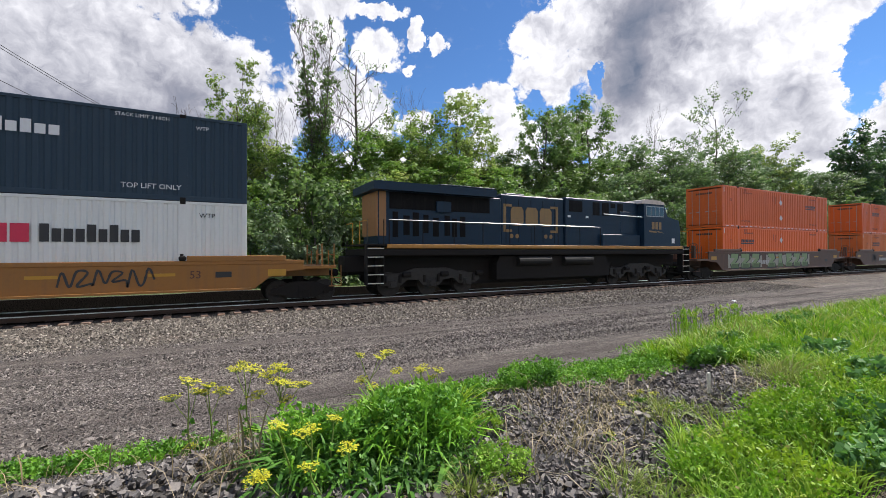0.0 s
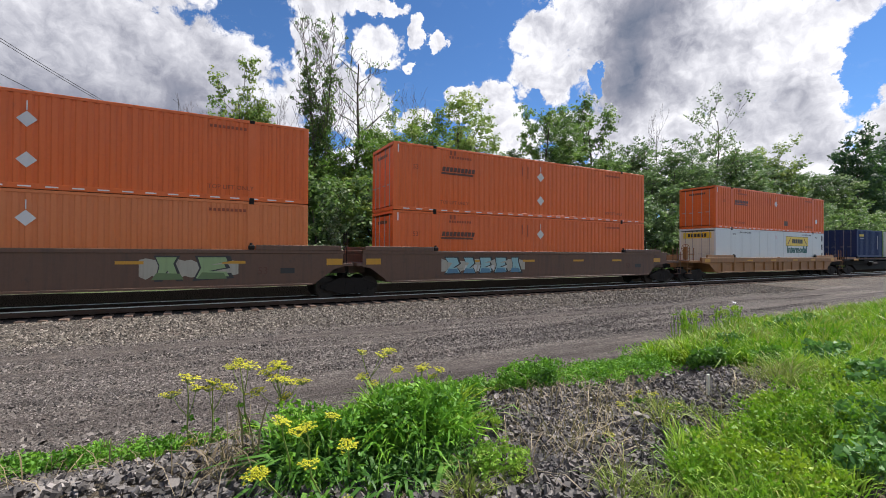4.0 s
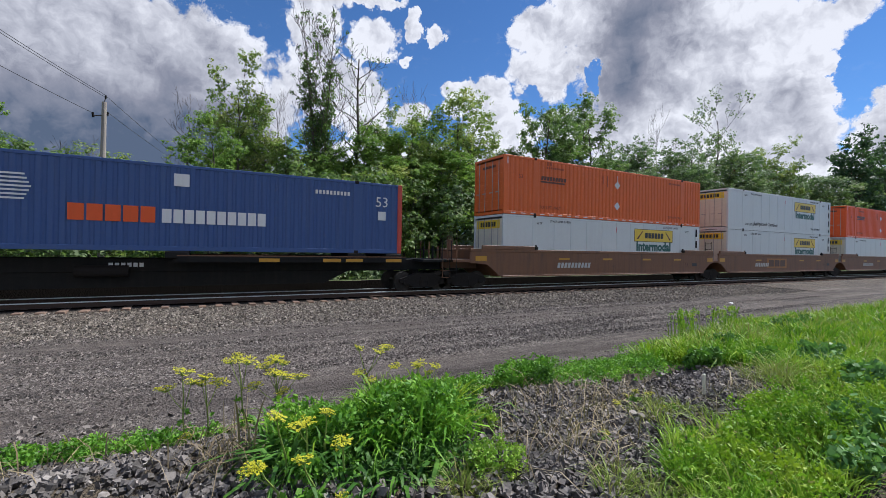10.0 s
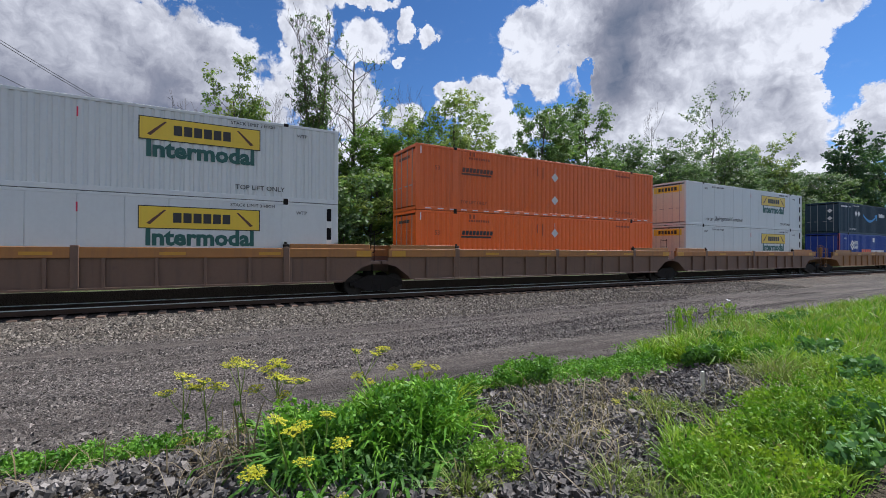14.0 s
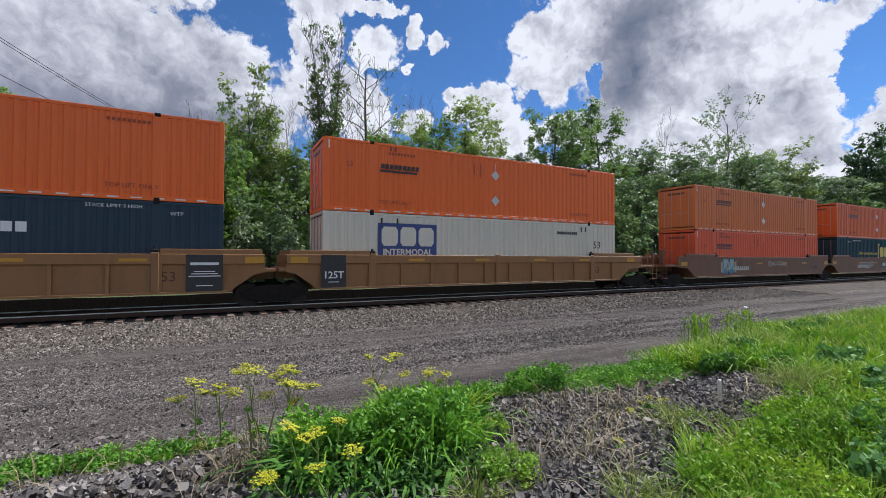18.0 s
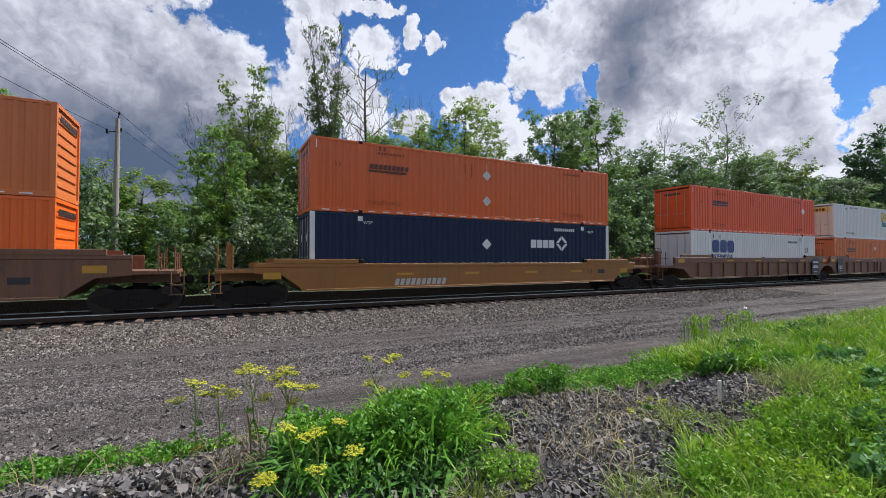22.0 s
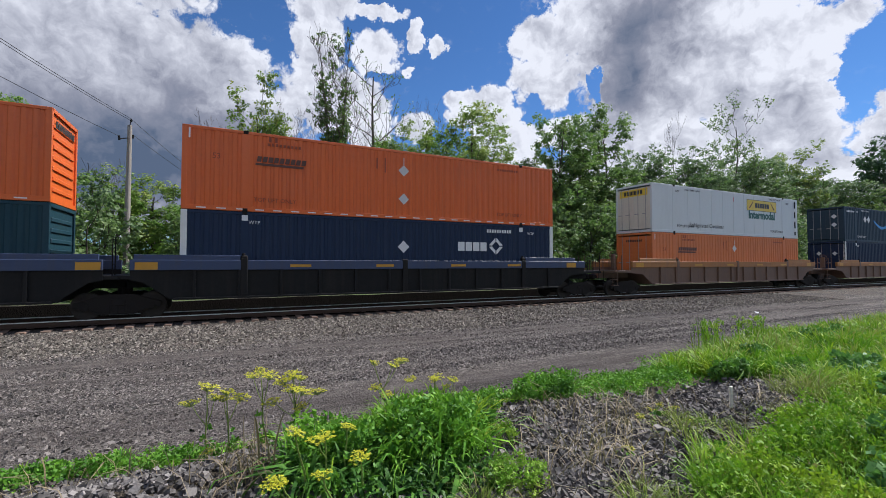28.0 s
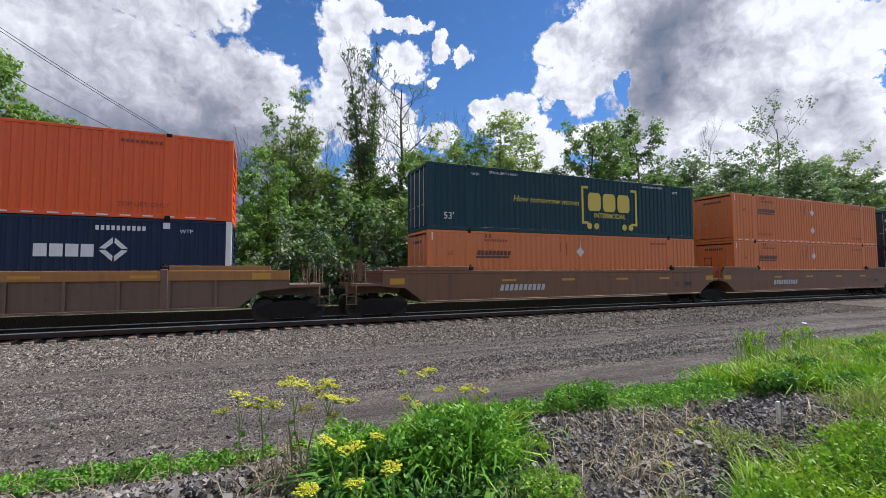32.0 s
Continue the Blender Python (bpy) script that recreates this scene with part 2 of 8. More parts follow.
def leaf_material(name, dark, light, through=0.55, dry=0.0, patchy=0.6):
    k = Tree(name)
    isl = k.n("NewGeometry").outputs["Random Per Island"]
    rnd = k.n("ObjectInfo").outputs["Random"]
    col = k.mix(isl, dark, light)
    col = k.mix(k.math("MULTIPLY", rnd, 0.35), col, tuple(c * 0.62 for c in dark))
    co = k.n("TexCoord").outputs["Object"]
    patch = k.noise(co, patchy, 3, 0.5)
    col = k.mix(k.span(patch, 0.5, 0.72, 0.0, 0.6), col, tuple(min(0.6, c * 1.5 + 0.02) for c in light[:2]) + (light[2],))
    col = k.mix(k.span(patch, 0.47, 0.28, 0.0, 0.65), col, tuple(c * 0.55 for c in dark))
    if dry:
        col = k.mix(k.span(isl, 1.0 - dry, 1.0), col, (0.30, 0.22, 0.10))
    b = k.n("BsdfPrincipled", {"Base Color": col, "Roughness": 0.55, "Specular IOR Level": 0.35})
    tr = k.n("BsdfTranslucent", {"Color": k.mix(0.4, col, (0.13, 0.30, 0.02))})
    return k.finish(k.n("MixShader", {0: through, 1: b.outputs[0], 2: tr.outputs[0]}))


M["leaf_a"] = leaf_material("spring_leaf", (0.13, 0.24, 0.046), (0.31, 0.465, 0.098), 0.47)
M["leaf_b"] = leaf_material("deep_leaf", (0.115, 0.185, 0.065), (0.25, 0.345, 0.125), 0.47)
M["leaf_c"] = leaf_material("pale_leaf", (0.21, 0.29, 0.065), (0.43, 0.53, 0.15), 0.47)
M["leaf_ivy"] = leaf_material("ivy_leaf", (0.065, 0.115, 0.035), (0.17, 0.26, 0.075), 0.40)
# muted tone; for the eastern trees it puts distant haze in the colour
M["leaf_dull"] = leaf_material("dull_leaf", (0.11, 0.17, 0.085), (0.24, 0.32, 0.16), 0.45)
M["leaf_pale"] = leaf_material("grey_green_leaf", (0.15, 0.20, 0.12), (0.34, 0.40, 0.27), 0.35)
M["leaf_far"] = leaf_material("blue_green_leaf", (0.035, 0.075, 0.045), (0.075, 0.13, 0.07), 0.35)
M["grass"] = leaf_material("bright_grass", (0.095, 0.26, 0.008), (0.33, 0.54, 0.028), 0.38, dry=0.03, patchy=2.2)
M["lime"] = leaf_material("lime_leaf", (0.155, 0.35, 0.024), (0.42, 0.62, 0.085), 0.40, dry=0.03, patchy=2.4)
M["weed"] = leaf_material("weed_leaf", (0.055, 0.19, 0.014), (0.21, 0.45, 0.044), 0.36, patchy=2.6)
M["lance"] = leaf_material("lance_leaf", (0.038, 0.125, 0.016), (0.135, 0.30, 0.042), 0.28, patchy=3.0)
M["blue_weed"] = leaf_material("blue_green_weed", (0.07, 0.19, 0.050), (0.21, 0.41, 0.12), 0.30, patchy=3.0)
M["thatch"] = leaf_material("yellowing_grass", (0.20, 0.28, 0.05), (0.40, 0.44, 0.12), 0.35, dry=0.2)
M["stem"] = leaf_material("green_stem", (0.16, 0.24, 0.04), (0.26, 0.34, 0.08), 0.15)
M["dry"] = leaf_material("dry_stalk", (0.17, 0.125, 0.07), (0.34, 0.27, 0.17), 0.15)
M["flower"] = leaf_material("yellow_umbel", (0.55, 0.52, 0.02), (0.74, 0.72, 0.05), 0.35)
M["bark"] = coat("grey_brown_bark", (0.085, 0.07, 0.057), 0.9, dirt=0.4, bump=0.7)


# ---- mesh helpers ----
class Geo:
    """Collects verts and faces of one mesh."""

    def __init__(self):
        self.v, self.f = [], []

    def box(self, x0, x1, y0, y1, z0, z1, bev=0.0):
        n = len(self.v)
        if bev <= 0:
            self.v += [(x, y, z) for z in (z0, z1) for y in (y0, y1) for x in (x0, x1)]
            self.f += [tuple(n + i for i in q) for q in ((0, 2, 3, 1), (4, 5, 7, 6), (0, 1, 5, 4), (2, 6, 7, 3), (0, 4, 6, 2), (1, 3, 7, 5))]
        else:
            ring = [(x0 + bev, y0), (x1 - bev, y0), (x1, y0 + bev), (x1, y1 - bev), (x1 - bev, y1), (x0 + bev, y1), (x0, y1 - bev), (x0, y0 + bev)]
            inn = [(min(max(x, x0 + bev), x1 - bev), min(max(y, y0 + bev), y1 - bev)) for x, y in ring]
            for pts, z in ((inn, z0), (ring, z0 + bev), (ring, z1 - bev), (inn, z1)):
                self.v += [(x, y, z) for x, y in pts]
            for r in range(3):
                for i in range(8):
                    j = (i + 1) % 8
                    self.f.append((n + r * 8 + i, n + r * 8 + j, n + r * 8 + 8 + j, n + r * 8 + 8 + i))
            self.f.append(tuple(n + 7 - i for i in range(8)))
            self.f.append(tuple(n + 24 + i for i in range(8)))
        return self

    def prism(self, pts, y0, y1):
        """Polygon (x, z), counter-clockwise seen from -y, drawn out from y0 to y1."""
        n, k = len(self.v), len(pts)
        self.v += [(x, y0, z) for x, z in pts] + [(x, y1, z) for x, z in pts]
        self.f.append(tuple(range(n, n + k)))
        self.f.append(tuple(n + k + i for i in reversed(range(k))))
        for i in range(k):
            j = (i + 1) % k
            self.f.append((n + j, n + i, n + k + i, n + k + j))
        return self

    def rod(self, a, b, r0, r1=None, n=8, cap=True):
        a, b = Vector(a), Vector(b)
        r1 = r0 if r1 is None else r1
        w = (b - a).normalized()
        u = w.orthogonal().normalized()
        v = w.cross(u)
        s = len(self.v)
        for c, r in ((a, r0), (b, r1)):
            for i in range(n):
                t = 2 * math.pi * i / n
                self.v.append(tuple(c + (u * math.cos(t) + v * math.sin(t)) * r))
        for i in range(n):
            j = (i + 1) % n
            self.f.append((s + i, s + j, s + n + j, s + n + i))
        if cap:
            self.f.append(tuple(s + n - 1 - i for i in range(n)))
            self.f.append(tuple(s + n + i for i in range(n)))
        return self

    def tube(self, pts, radii, n=6):
        s = len(self.v)
        pts = [Vector(p) for p in pts]
        for i, p in enumerate(pts):
            w = (pts[min(i + 1, len(pts) - 1)] - pts[max(i - 1, 0)]).normalized()
            u = w.cross(Vector((0.31, 0.9, 0.17))).normalized()
            v = w.cross(u)
            for k in range(n):
                t = 2 * math.pi * k / n
                self.v.append(tuple(p + (u * math.cos(t) + v * math.sin(t)) * radii[i]))
        for i in range(len(pts) - 1):
            for k in range(n):
                j = (k + 1) % n
                self.f.append((s + i * n + k, s + i * n + j, s + (i + 1) * n + j, s + (i + 1) * n + k))
        return self

    def plate(self, pts, y, thick=0.006):
        """Flat shape (x, z) lying proud of the plane y, facing -y."""
        return self.prism(pts, y - thick, y)

    def mesh(self, name, material, smooth=False):
        me = bpy.data.meshes.new(name)
        me.from_pydata(self.v, [], self.f)
        if material:
            me.materials.append(material)
        if smooth:
            me.shade_smooth()
        return me


def part(name, geo, material, parent, label="", smooth=False, at=None, kind=""):
    """One mesh object under a thing or a part. geo: a Geo or a ready mesh."""
    me = geo.mesh(name, material, smooth) if isinstance(geo, Geo) else geo
    ob = new(name, me)
    if parent:
        ob.parent = parent
    if at is not None:
        ob.matrix_basis = at
    return tagged(ob, label, kind=kind)


def thing(name, label, category, group="", at=None, kind=""):
    ob = new(name)
    ob.empty_display_size = 0.3
    if at is not None:
        ob.matrix_basis = at
    return tagged(ob, label, category, group, kind)


STORE = {}


def kept(key, make):
    if key not in STORE:
        STORE[key] = make()
    return STORE[key]


# ---- clouds: a far shell that drifts slowly ----
# banks: turn, height, half width, half height, in degrees
# out-of-view banks, added so that their glow brightens the train's near side
UNSEEN_BANKS = [(150, 20, 45, 16), (-150, 20, 50, 16), (180, 28, 40, 14), (-85, 22, 34, 15), (-40, 24, 20, 14), (96, 24, 12, 12)]
WEST = [(-13.1, 21.1, 18.2, 5.4), (-2.0, 20.1, 9.4, 5.7), (-14.7, 11.1, 17, 5.5), (2.1, 15.9, 9.0, 3.7), (-11.0, 30.2, 11.8, 5.7), (-6.2, 8.4, 20, 6.5), (-16, 36, 10, 6), (-8, 14.5, 13, 6), (0, 14, 9, 6), (-20, 15, 12, 8)]
PUFFS = [(11.4, 26.2, 3.4, 5.5), (12.4, 30.2, 4.8, 2.2), (13.5, 19.6, 7.6, 3.9), (18.8, 25.3, 3.6, 3.2), (18.1, 18.0, 3.6, 4.0), (24.1, 27.4, 1.1, 1.9), (26.8, 26.4, 1.4, 1.2), (23.0, 23.4, 0.8, 0.7), (18.1, 29.7, 5.1, 0.8), (20, 35, 6, 2)]
LOW = [(32.9, 20.1, 4.8, 1.7), (29.6, 20.5, 1.9, 1.1), (35.1, 16.3, 4.1, 3.8), (29.9, 18.2, 2.1, 1.1), (37.7, 15.2, 2.9, 2.8), (23.9, 17.1, 3.0, 2.0), (22, 11, 12, 3.5), (36, 10, 12, 3.5)]
NORTH = [(40.7, 26.5, 4.2, 2.8), (41.0, 22.2, 4.8, 3.8), (45.3, 27.8, 4.1, 4.0), (49.9, 23.7, 5.8, 8.2), (56.1, 20.9, 9.4, 7.5), (62.7, 21.2, 7.2, 8.1), (67.5, 18.4, 3.4, 6.3), (68.5, 22.7, 4.9, 2.2), (64.1, 13.0, 7.9, 4.0), (54.2, 13.8, 9.7, 3.8), (57.4, 30.3, 14.9, 5.4), (45.1, 15.7, 5.5, 2.7)]
EAST = [(73.4, 11.3, 2.6, 3.1), (71.7, 9.3, 2.4, 1.6), (75.6, 13.0, 3.0, 2.9), (68.3, 9.5, 3.5, 1.7), (80, 9, 5, 4), (64, 7.5, 10, 3.5), (52, 9.5, 12, 3.5)]
HOLES = [(47.2, 21.0, 0.9, 1.6), (39.5, 18.8, 1.3, 1.7), (71.8, 16.8, 1.6, 3.5), (19.5, 22.6, 1.8, 0.6), (6.7, 25.8, 1.7, 2.3)]
SHADES = [(-14.7, 10.4, 15, 4.8, 0.85), (-17.0, 16.5, 8, 3.0, 0.22), (-4.1, 18.5, 3.4, 2.2, 0.30), (-12.7, 24, 12, 6, 0.22), (0, 21, 6, 5, 0.14), (52.3, 25.0, 5.0, 5.7, 0.56), (49.9, 19.4, 4.5, 4.4, 0.42), (57.0, 28.0, 5.0, 3.0, 0.26),
          (64.6, 14.7, 4.0, 2.4, 0.28), (67.4, 10.2, 2.7, 1.1, 0.3), (74.2, 11.2, 1.6, 2.0, 0.32), (12.4, 20.8, 3.4, 2.5, 0.2), (0.5, 13.5, 7, 3.0, 0.45), (0, 7, 12, 4, 0.5), (60.5, 18.5, 2.5, 1.5, 0.15)]


def cloud_material():
    """Cumulus: a broad plan of cloud banks roughened by noise, bright edges and grey bases."""
    k = Tree("cloud")
    co = k.n("TexCoord").outputs["Object"]
    way = k.n("VectorMath", {0: co}, operation="NORMALIZE").outputs[0]
    sep = k.n("SeparateXYZ", {0: way})
    turn = k.math("MULTIPLY", k.math("ARCTAN2", sep.outputs[0], sep.outputs[1]), 57.2958)
    height = k.math("MULTIPLY", k.math("ARCSINE", sep.outputs[2]), 57.2958)
    flat = k.n("CombineXYZ", {0: turn, 1: height, 2: 0.0}).outputs[0]
    warp = k.n("TexNoise", {"Vector": flat, "Scale": 0.30, "Detail": 4.0, "Roughness": 0.55}).outputs["Color"]
    bent = k.n("VectorMath", {0: flat, 1: k.n("VectorMath", {0: warp, 1: (3.0, 3.0, 0.0)}, operation="MULTIPLY").outputs[0]}, operation="ADD").outputs[0]

    ragged = k.n("VectorMath", {0: k.n("TexNoise", {"Vector": flat, "Scale": 0.55, "Detail": 6.0, "Roughness": 0.6}).outputs["Color"], 1: (0.5, 0.5, 0.5)}, operation="SUBTRACT").outputs[0]
    torn = k.n("SeparateXYZ", {0: k.n("VectorMath", {0: flat, 1: k.n("VectorMath", {0: ragged, 1: (4.2, 3.4, 0.0)}, operation="MULTIPLY").outputs[0]}, operation="ADD").outputs[0]})

    def away(a, h, w, v):
        dx = k.math("DIVIDE", k.math("SUBTRACT", torn.outputs[0], a), w)
        dz = k.math("DIVIDE", k.math("SUBTRACT", torn.outputs[1], h), v)
        return k.math("ADD", k.math("MULTIPLY", dx, dx), k.math("MULTIPLY", dz, dz))

    total = -1.0
    for row in UNSEEN_BANKS + WEST + PUFFS + LOW + NORTH + EAST:
        total = k.math("MAXIMUM", total, k.math("SUBTRACT", 1.0, away(*row)))
    for row in HOLES:
        total = k.math("MINIMUM", total, k.math("SUBTRACT", away(*row), 1.0))

    def billow(v):
        """Rounded heaps at three sizes."""
        big = k.n("TexVoronoi", {"Vector": v, "Scale": 0.32, "Randomness": 1.0}).outputs["Distance"]
        mid = k.n("TexVoronoi", {"Vector": v, "Scale": 0.85, "Randomness": 1.0}).outputs["Distance"]
        low = k.math("ADD", k.math("MULTIPLY", big, -0.55), k.math("MULTIPLY", mid, -0.30))
        return k.math("ADD", low, k.math("MULTIPLY", k.noise(v, 1.1, 10, 0.66), 1.30))

    heap = billow(bent)
    soft = k.noise(bent, 0.22, 6, 0.55)
    dens = k.math("ADD", k.math("MULTIPLY", total, 1.9), k.math("MULTIPLY", k.math("SUBTRACT", heap, 0.22), 1.5))
    dens = k.math("ADD", dens, k.math("MULTIPLY", k.math("SUBTRACT", soft, 0.5), 1.0))
    wisp = k.math("MULTIPLY", k.span(k.noise(k.stretch(bent, 0.6, 1.0, 1.0), 0.6, 8, 0.7), 0.56, 0.80), k.span(total, -1.0, 0.0, 0.04, 0.5))
    alpha = k.math("MAXIMUM", k.span(dens, -0.12, 0.42), wisp)
    # heaps: lit on the side that looks to the sun
    moved = k.n("VectorMath", {0: bent, 1: (0.35, 0.55, 0.0)}, operation="ADD").outputs[0]
    fold = k.math("SUBTRACT", billow(moved), heap)
    broad = k.math("SUBTRACT", k.noise(k.n("VectorMath", {0: bent, 1: (1.2, 1.8, 0.0)}, operation="ADD").outputs[0], 0.22, 6, 0.55), soft)
    grey = 0.0
    for a, h, w, v, g in SHADES:
        grey = k.math("ADD", grey, k.math("MULTIPLY", k.math("EXPONENT", k.math("MULTIPLY", away(a, h, w, v), -0.8)), g))
    grey = k.math("MULTIPLY", grey, k.span(soft, 0.30, 0.62, 0.55, 1.18))
    deep = k.span(grey, 0.3, 0.8, 1.0, 0.25)
    shade = k.math("ADD", k.math("MULTIPLY", k.span(dens, 0.2, 2.2), 0.16), grey)
    shade = k.math("ADD", shade, k.math("MULTIPLY", k.math("ADD", k.math("MULTIPLY", fold, 0.30), k.math("MULTIPLY", broad, 1.1)), deep), clamp=True)
    ramp = k.n("ValToRGB", {0: shade})
    el = ramp.color_ramp.elements
    el[0].position, el[0].color = 0.0, (0.86, 0.86, 0.87, 1)
    el[1].position, el[1].color = 1.0, (0.105, 0.14, 0.205, 1)
    mid = el.new(0.30)
    mid.color = (0.56, 0.565, 0.60, 1)
    mid = el.new(0.62)
    mid.color = (0.29, 0.30, 0.35, 1)
    glow = k.n("Emission", {"Color": ramp.outputs[0], "Strength": k.span(k.math("ABSOLUTE", k.math("SUBTRACT", turn, 30.0)), 65.0, 120.0, 0.80, 0.72)})
    clear = k.n("BsdfTransparent")
    # the shell thins out to nothing at its rims
    rim = k.span(height, 41.0, 46.0, 1.0, 0.0)
    return k.finish(k.n("MixShader", {0: k.math("MULTIPLY", alpha, rim), 1: clear.outputs[0], 2: glow.outputs[0]}))


def cloud_bank():
    g, r = Geo(), 2400.0
    na, nh = 96, 18
    for j in range(nh + 1):
        h = radians(-2 + 49 * j / nh)
        for i in range(na + 1):
            a = radians(360 * i / na)
            g.v.append((r * math.sin(a) * math.cos(h), r * math.cos(a) * math.cos(h), r * math.sin(h)))
    for j in range(nh):
        for i in range(na):
            p = j * (na + 1) + i
            g.f.append((p, p + 1, p + na + 2, p + na + 1))
    ob = part("cloud_bank", g, cloud_material(), None, smooth=True)
    return tagged(ob, "drifting white cumulus clouds with grey bases", "cloud", kind="structure")


CLOUDS = cloud_bank()

# ---- ground ----
TRACK_Y = 18.375
RAIL_Z = -0.17      # top of the rails


def lie(x, y):
    """Height of the ground: a low bank by the viewer, the gravel lane, the verge behind the track."""
    n = noise.noise(Vector((x * 0.35, y * 0.35, 0.0))) * 0.5 + noise.noise(Vector((x * 1.3, y * 1.3, 3.0))) * 0.22
    edge = 5.6 + 0.06 * x + noise.noise(Vector((x * 0.5, 7.0, 0.0))) * 0.35
    bank = 1.0 / (1.0 + math.exp(max(-30.0, min(30.0, (y - (min(max(edge, 3.0), 7.5) - 0.9)) * 2.6))))
    z = -0.53 + 0.50 * bank + n * (0.05 + 0.20 * bank)
    z += 0.10 * math.exp(-((y - 10.8) / 0.5) ** 2) * 0.25 - 0.03 * math.exp(-((y - 9.2) / 0.5) ** 2)
    if 2.0 < y < 6 and x > 1.2:
        z += 0.16 * math.exp(-((x - 3.3) / 1.1) ** 2 - ((y - 3.9) / 0.9) ** 2)
    if y > 21.5:
        z -= min(0.9, (y - 21.5) * 0.25) - n * 0.3
    if abs(x) > 60:
        z = z * 0.5 - 0.4
    return z


def ground_material():
    k = Tree("ground_earth")
    co = k.n("TexCoord").outputs["Object"]
    sep = k.n("SeparateXYZ", {0: co})
    x, y = sep.outputs[0], sep.outputs[1]
    big = k.noise(co, 0.35, 5, 0.6)
    mid = k.noise(co, 2.2, 5, 0.65)
    # gravel: stones of two sizes in a fine grey-brown bed
    near = k.n("TexVoronoi", {"Vector": co, "Scale": 24.0, "Randomness": 1.0})
    tone = k.n("SeparateColor", {0: near.outputs["Color"]}).outputs[0]
    small = k.n("TexVoronoi", {"Vector": co, "Scale": 70.0, "Randomness": 1.0})
    tone2 = k.n("SeparateColor", {0: small.outputs["Color"]}).outputs[1]
    gravel = k.mix(tone2, (0.034, 0.029, 0.025), (0.205, 0.176, 0.153))
    stones = k.mix(tone, (0.036, 0.031, 0.028), (0.33, 0.29, 0.26))
    gravel = k.mix(k.span(tone, 0.55, 0.7), gravel, stones)
    gravel = k.mix(k.span(big, 0.42, 0.62, 0.0, 0.45), gravel, (0.150, 0.125, 0.105))
    # wheel tracks: packed, finer and smoother along the lane
    wob = k.math("ADD", y, k.math("MULTIPLY", k.math("SUBTRACT", big, 0.5), 1.5))
    tracks = k.math("MAXIMUM", k.span(k.math("ABSOLUTE", k.math("SUBTRACT", wob, 7.0)), 0.3, 0.95, 1.0, 0.0),
                    k.span(k.math("ABSOLUTE", k.math("SUBTRACT", wob, 11.7)), 0.3, 0.9, 1.0, 0.0))
    fine = k.noise(co, 130.0, 3, 0.7)
    packed = k.mix(fine, (0.082, 0.069, 0.060), (0.165, 0.141, 0.123))
    gravel = k.mix(k.math("MULTIPLY", tracks, k.span(mid, 0.35, 0.6, 0.45, 0.95)), gravel, packed)
    ruts = k.noise(k.stretch(co, 0.045, 1.0, 1.0), 2.2, 7, 0.68)
    gravel = k.mix(k.span(ruts, 0.51, 0.62, 0.0, 0.72), gravel, (0.060, 0.052, 0.047))
    gravel = k.mix(k.span(ruts, 0.45, 0.33, 0.0, 0.50), gravel, (0.27, 0.235, 0.205))
    # shade in the gaps between stones, put into the gravel colour
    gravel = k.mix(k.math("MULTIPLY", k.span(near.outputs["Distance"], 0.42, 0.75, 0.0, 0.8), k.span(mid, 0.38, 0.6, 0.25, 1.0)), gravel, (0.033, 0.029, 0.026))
    # soil under the plants of the bank
    soil = k.mix(mid, (0.055, 0.045, 0.030), (0.15, 0.12, 0.085))
    wob2 = k.math("ADD", y, k.math("MULTIPLY", k.math("SUBTRACT", mid, 0.5), 1.0))
    edge = k.math("ADD", 5.4, k.math("MULTIPLY", x, 0.06))
    col = k.mix(k.span(k.math("SUBTRACT", wob2, edge), -0.4, 0.2, 1.0, 0.0), gravel, soil)
    # rough green ground behind the track and far away
    turf = k.mix(k.noise(co, 5.0, 5, 0.7), (0.035, 0.065, 0.016), (0.10, 0.145, 0.04))
    col = k.mix(k.span(wob2, 21.2, 22.6), col, turf)
    relief = k.math("ADD", k.math("MULTIPLY", near.outputs["Distance"], -0.9), k.math("MULTIPLY", small.outputs["Distance"], -0.5))
    b = k.n("BsdfPrincipled", {"Base Color": col, "Roughness": 0.92, "Specular IOR Level": 0.2,
                               "Normal": k.bump(k.math("ADD", relief, k.math("MULTIPLY", fine, 0.2)), 0.9, 0.05)})
    return k.finish(b)


def ground():
    xs = [-4000, -1500, -700, -350, -180, -100, -60, -40, -28, -20, -15] + [-12 + 0.22 * i for i in range(150)] + \
         [21 + 0.6 * i for i in range(40)] + [46, 50, 56, 64, 75, 90, 120, 180, 300, 600, 1500, 4000]
    ys = [-4000, -1500, -500, -200, -80, -40, -20, -10, -6, -4, -3, -2, -1] + [-0.5 + 0.16 * i for i in range(58)] + \
         [8.9 + 0.35 * i for i in range(30)] + [20, 21, 22, 23, 24, 26, 28, 31, 35, 40, 50, 65, 90, 140, 300, 700, 1500, 4000]
    g = Geo()
    for y in ys:
        for x in xs:
            g.v.append((x, y, lie(x, y)))
    n = len(xs)
    for j in range(len(ys) - 1):
        for i in range(n - 1):
            p = j * n + i
            g.f.append((p, p + 1, p + n + 1, p + n))
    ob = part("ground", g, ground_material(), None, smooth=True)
    return tagged(ob, "grey gravel lane beside a weedy bank and a rough green verge", "ground", kind="structure")


ground()


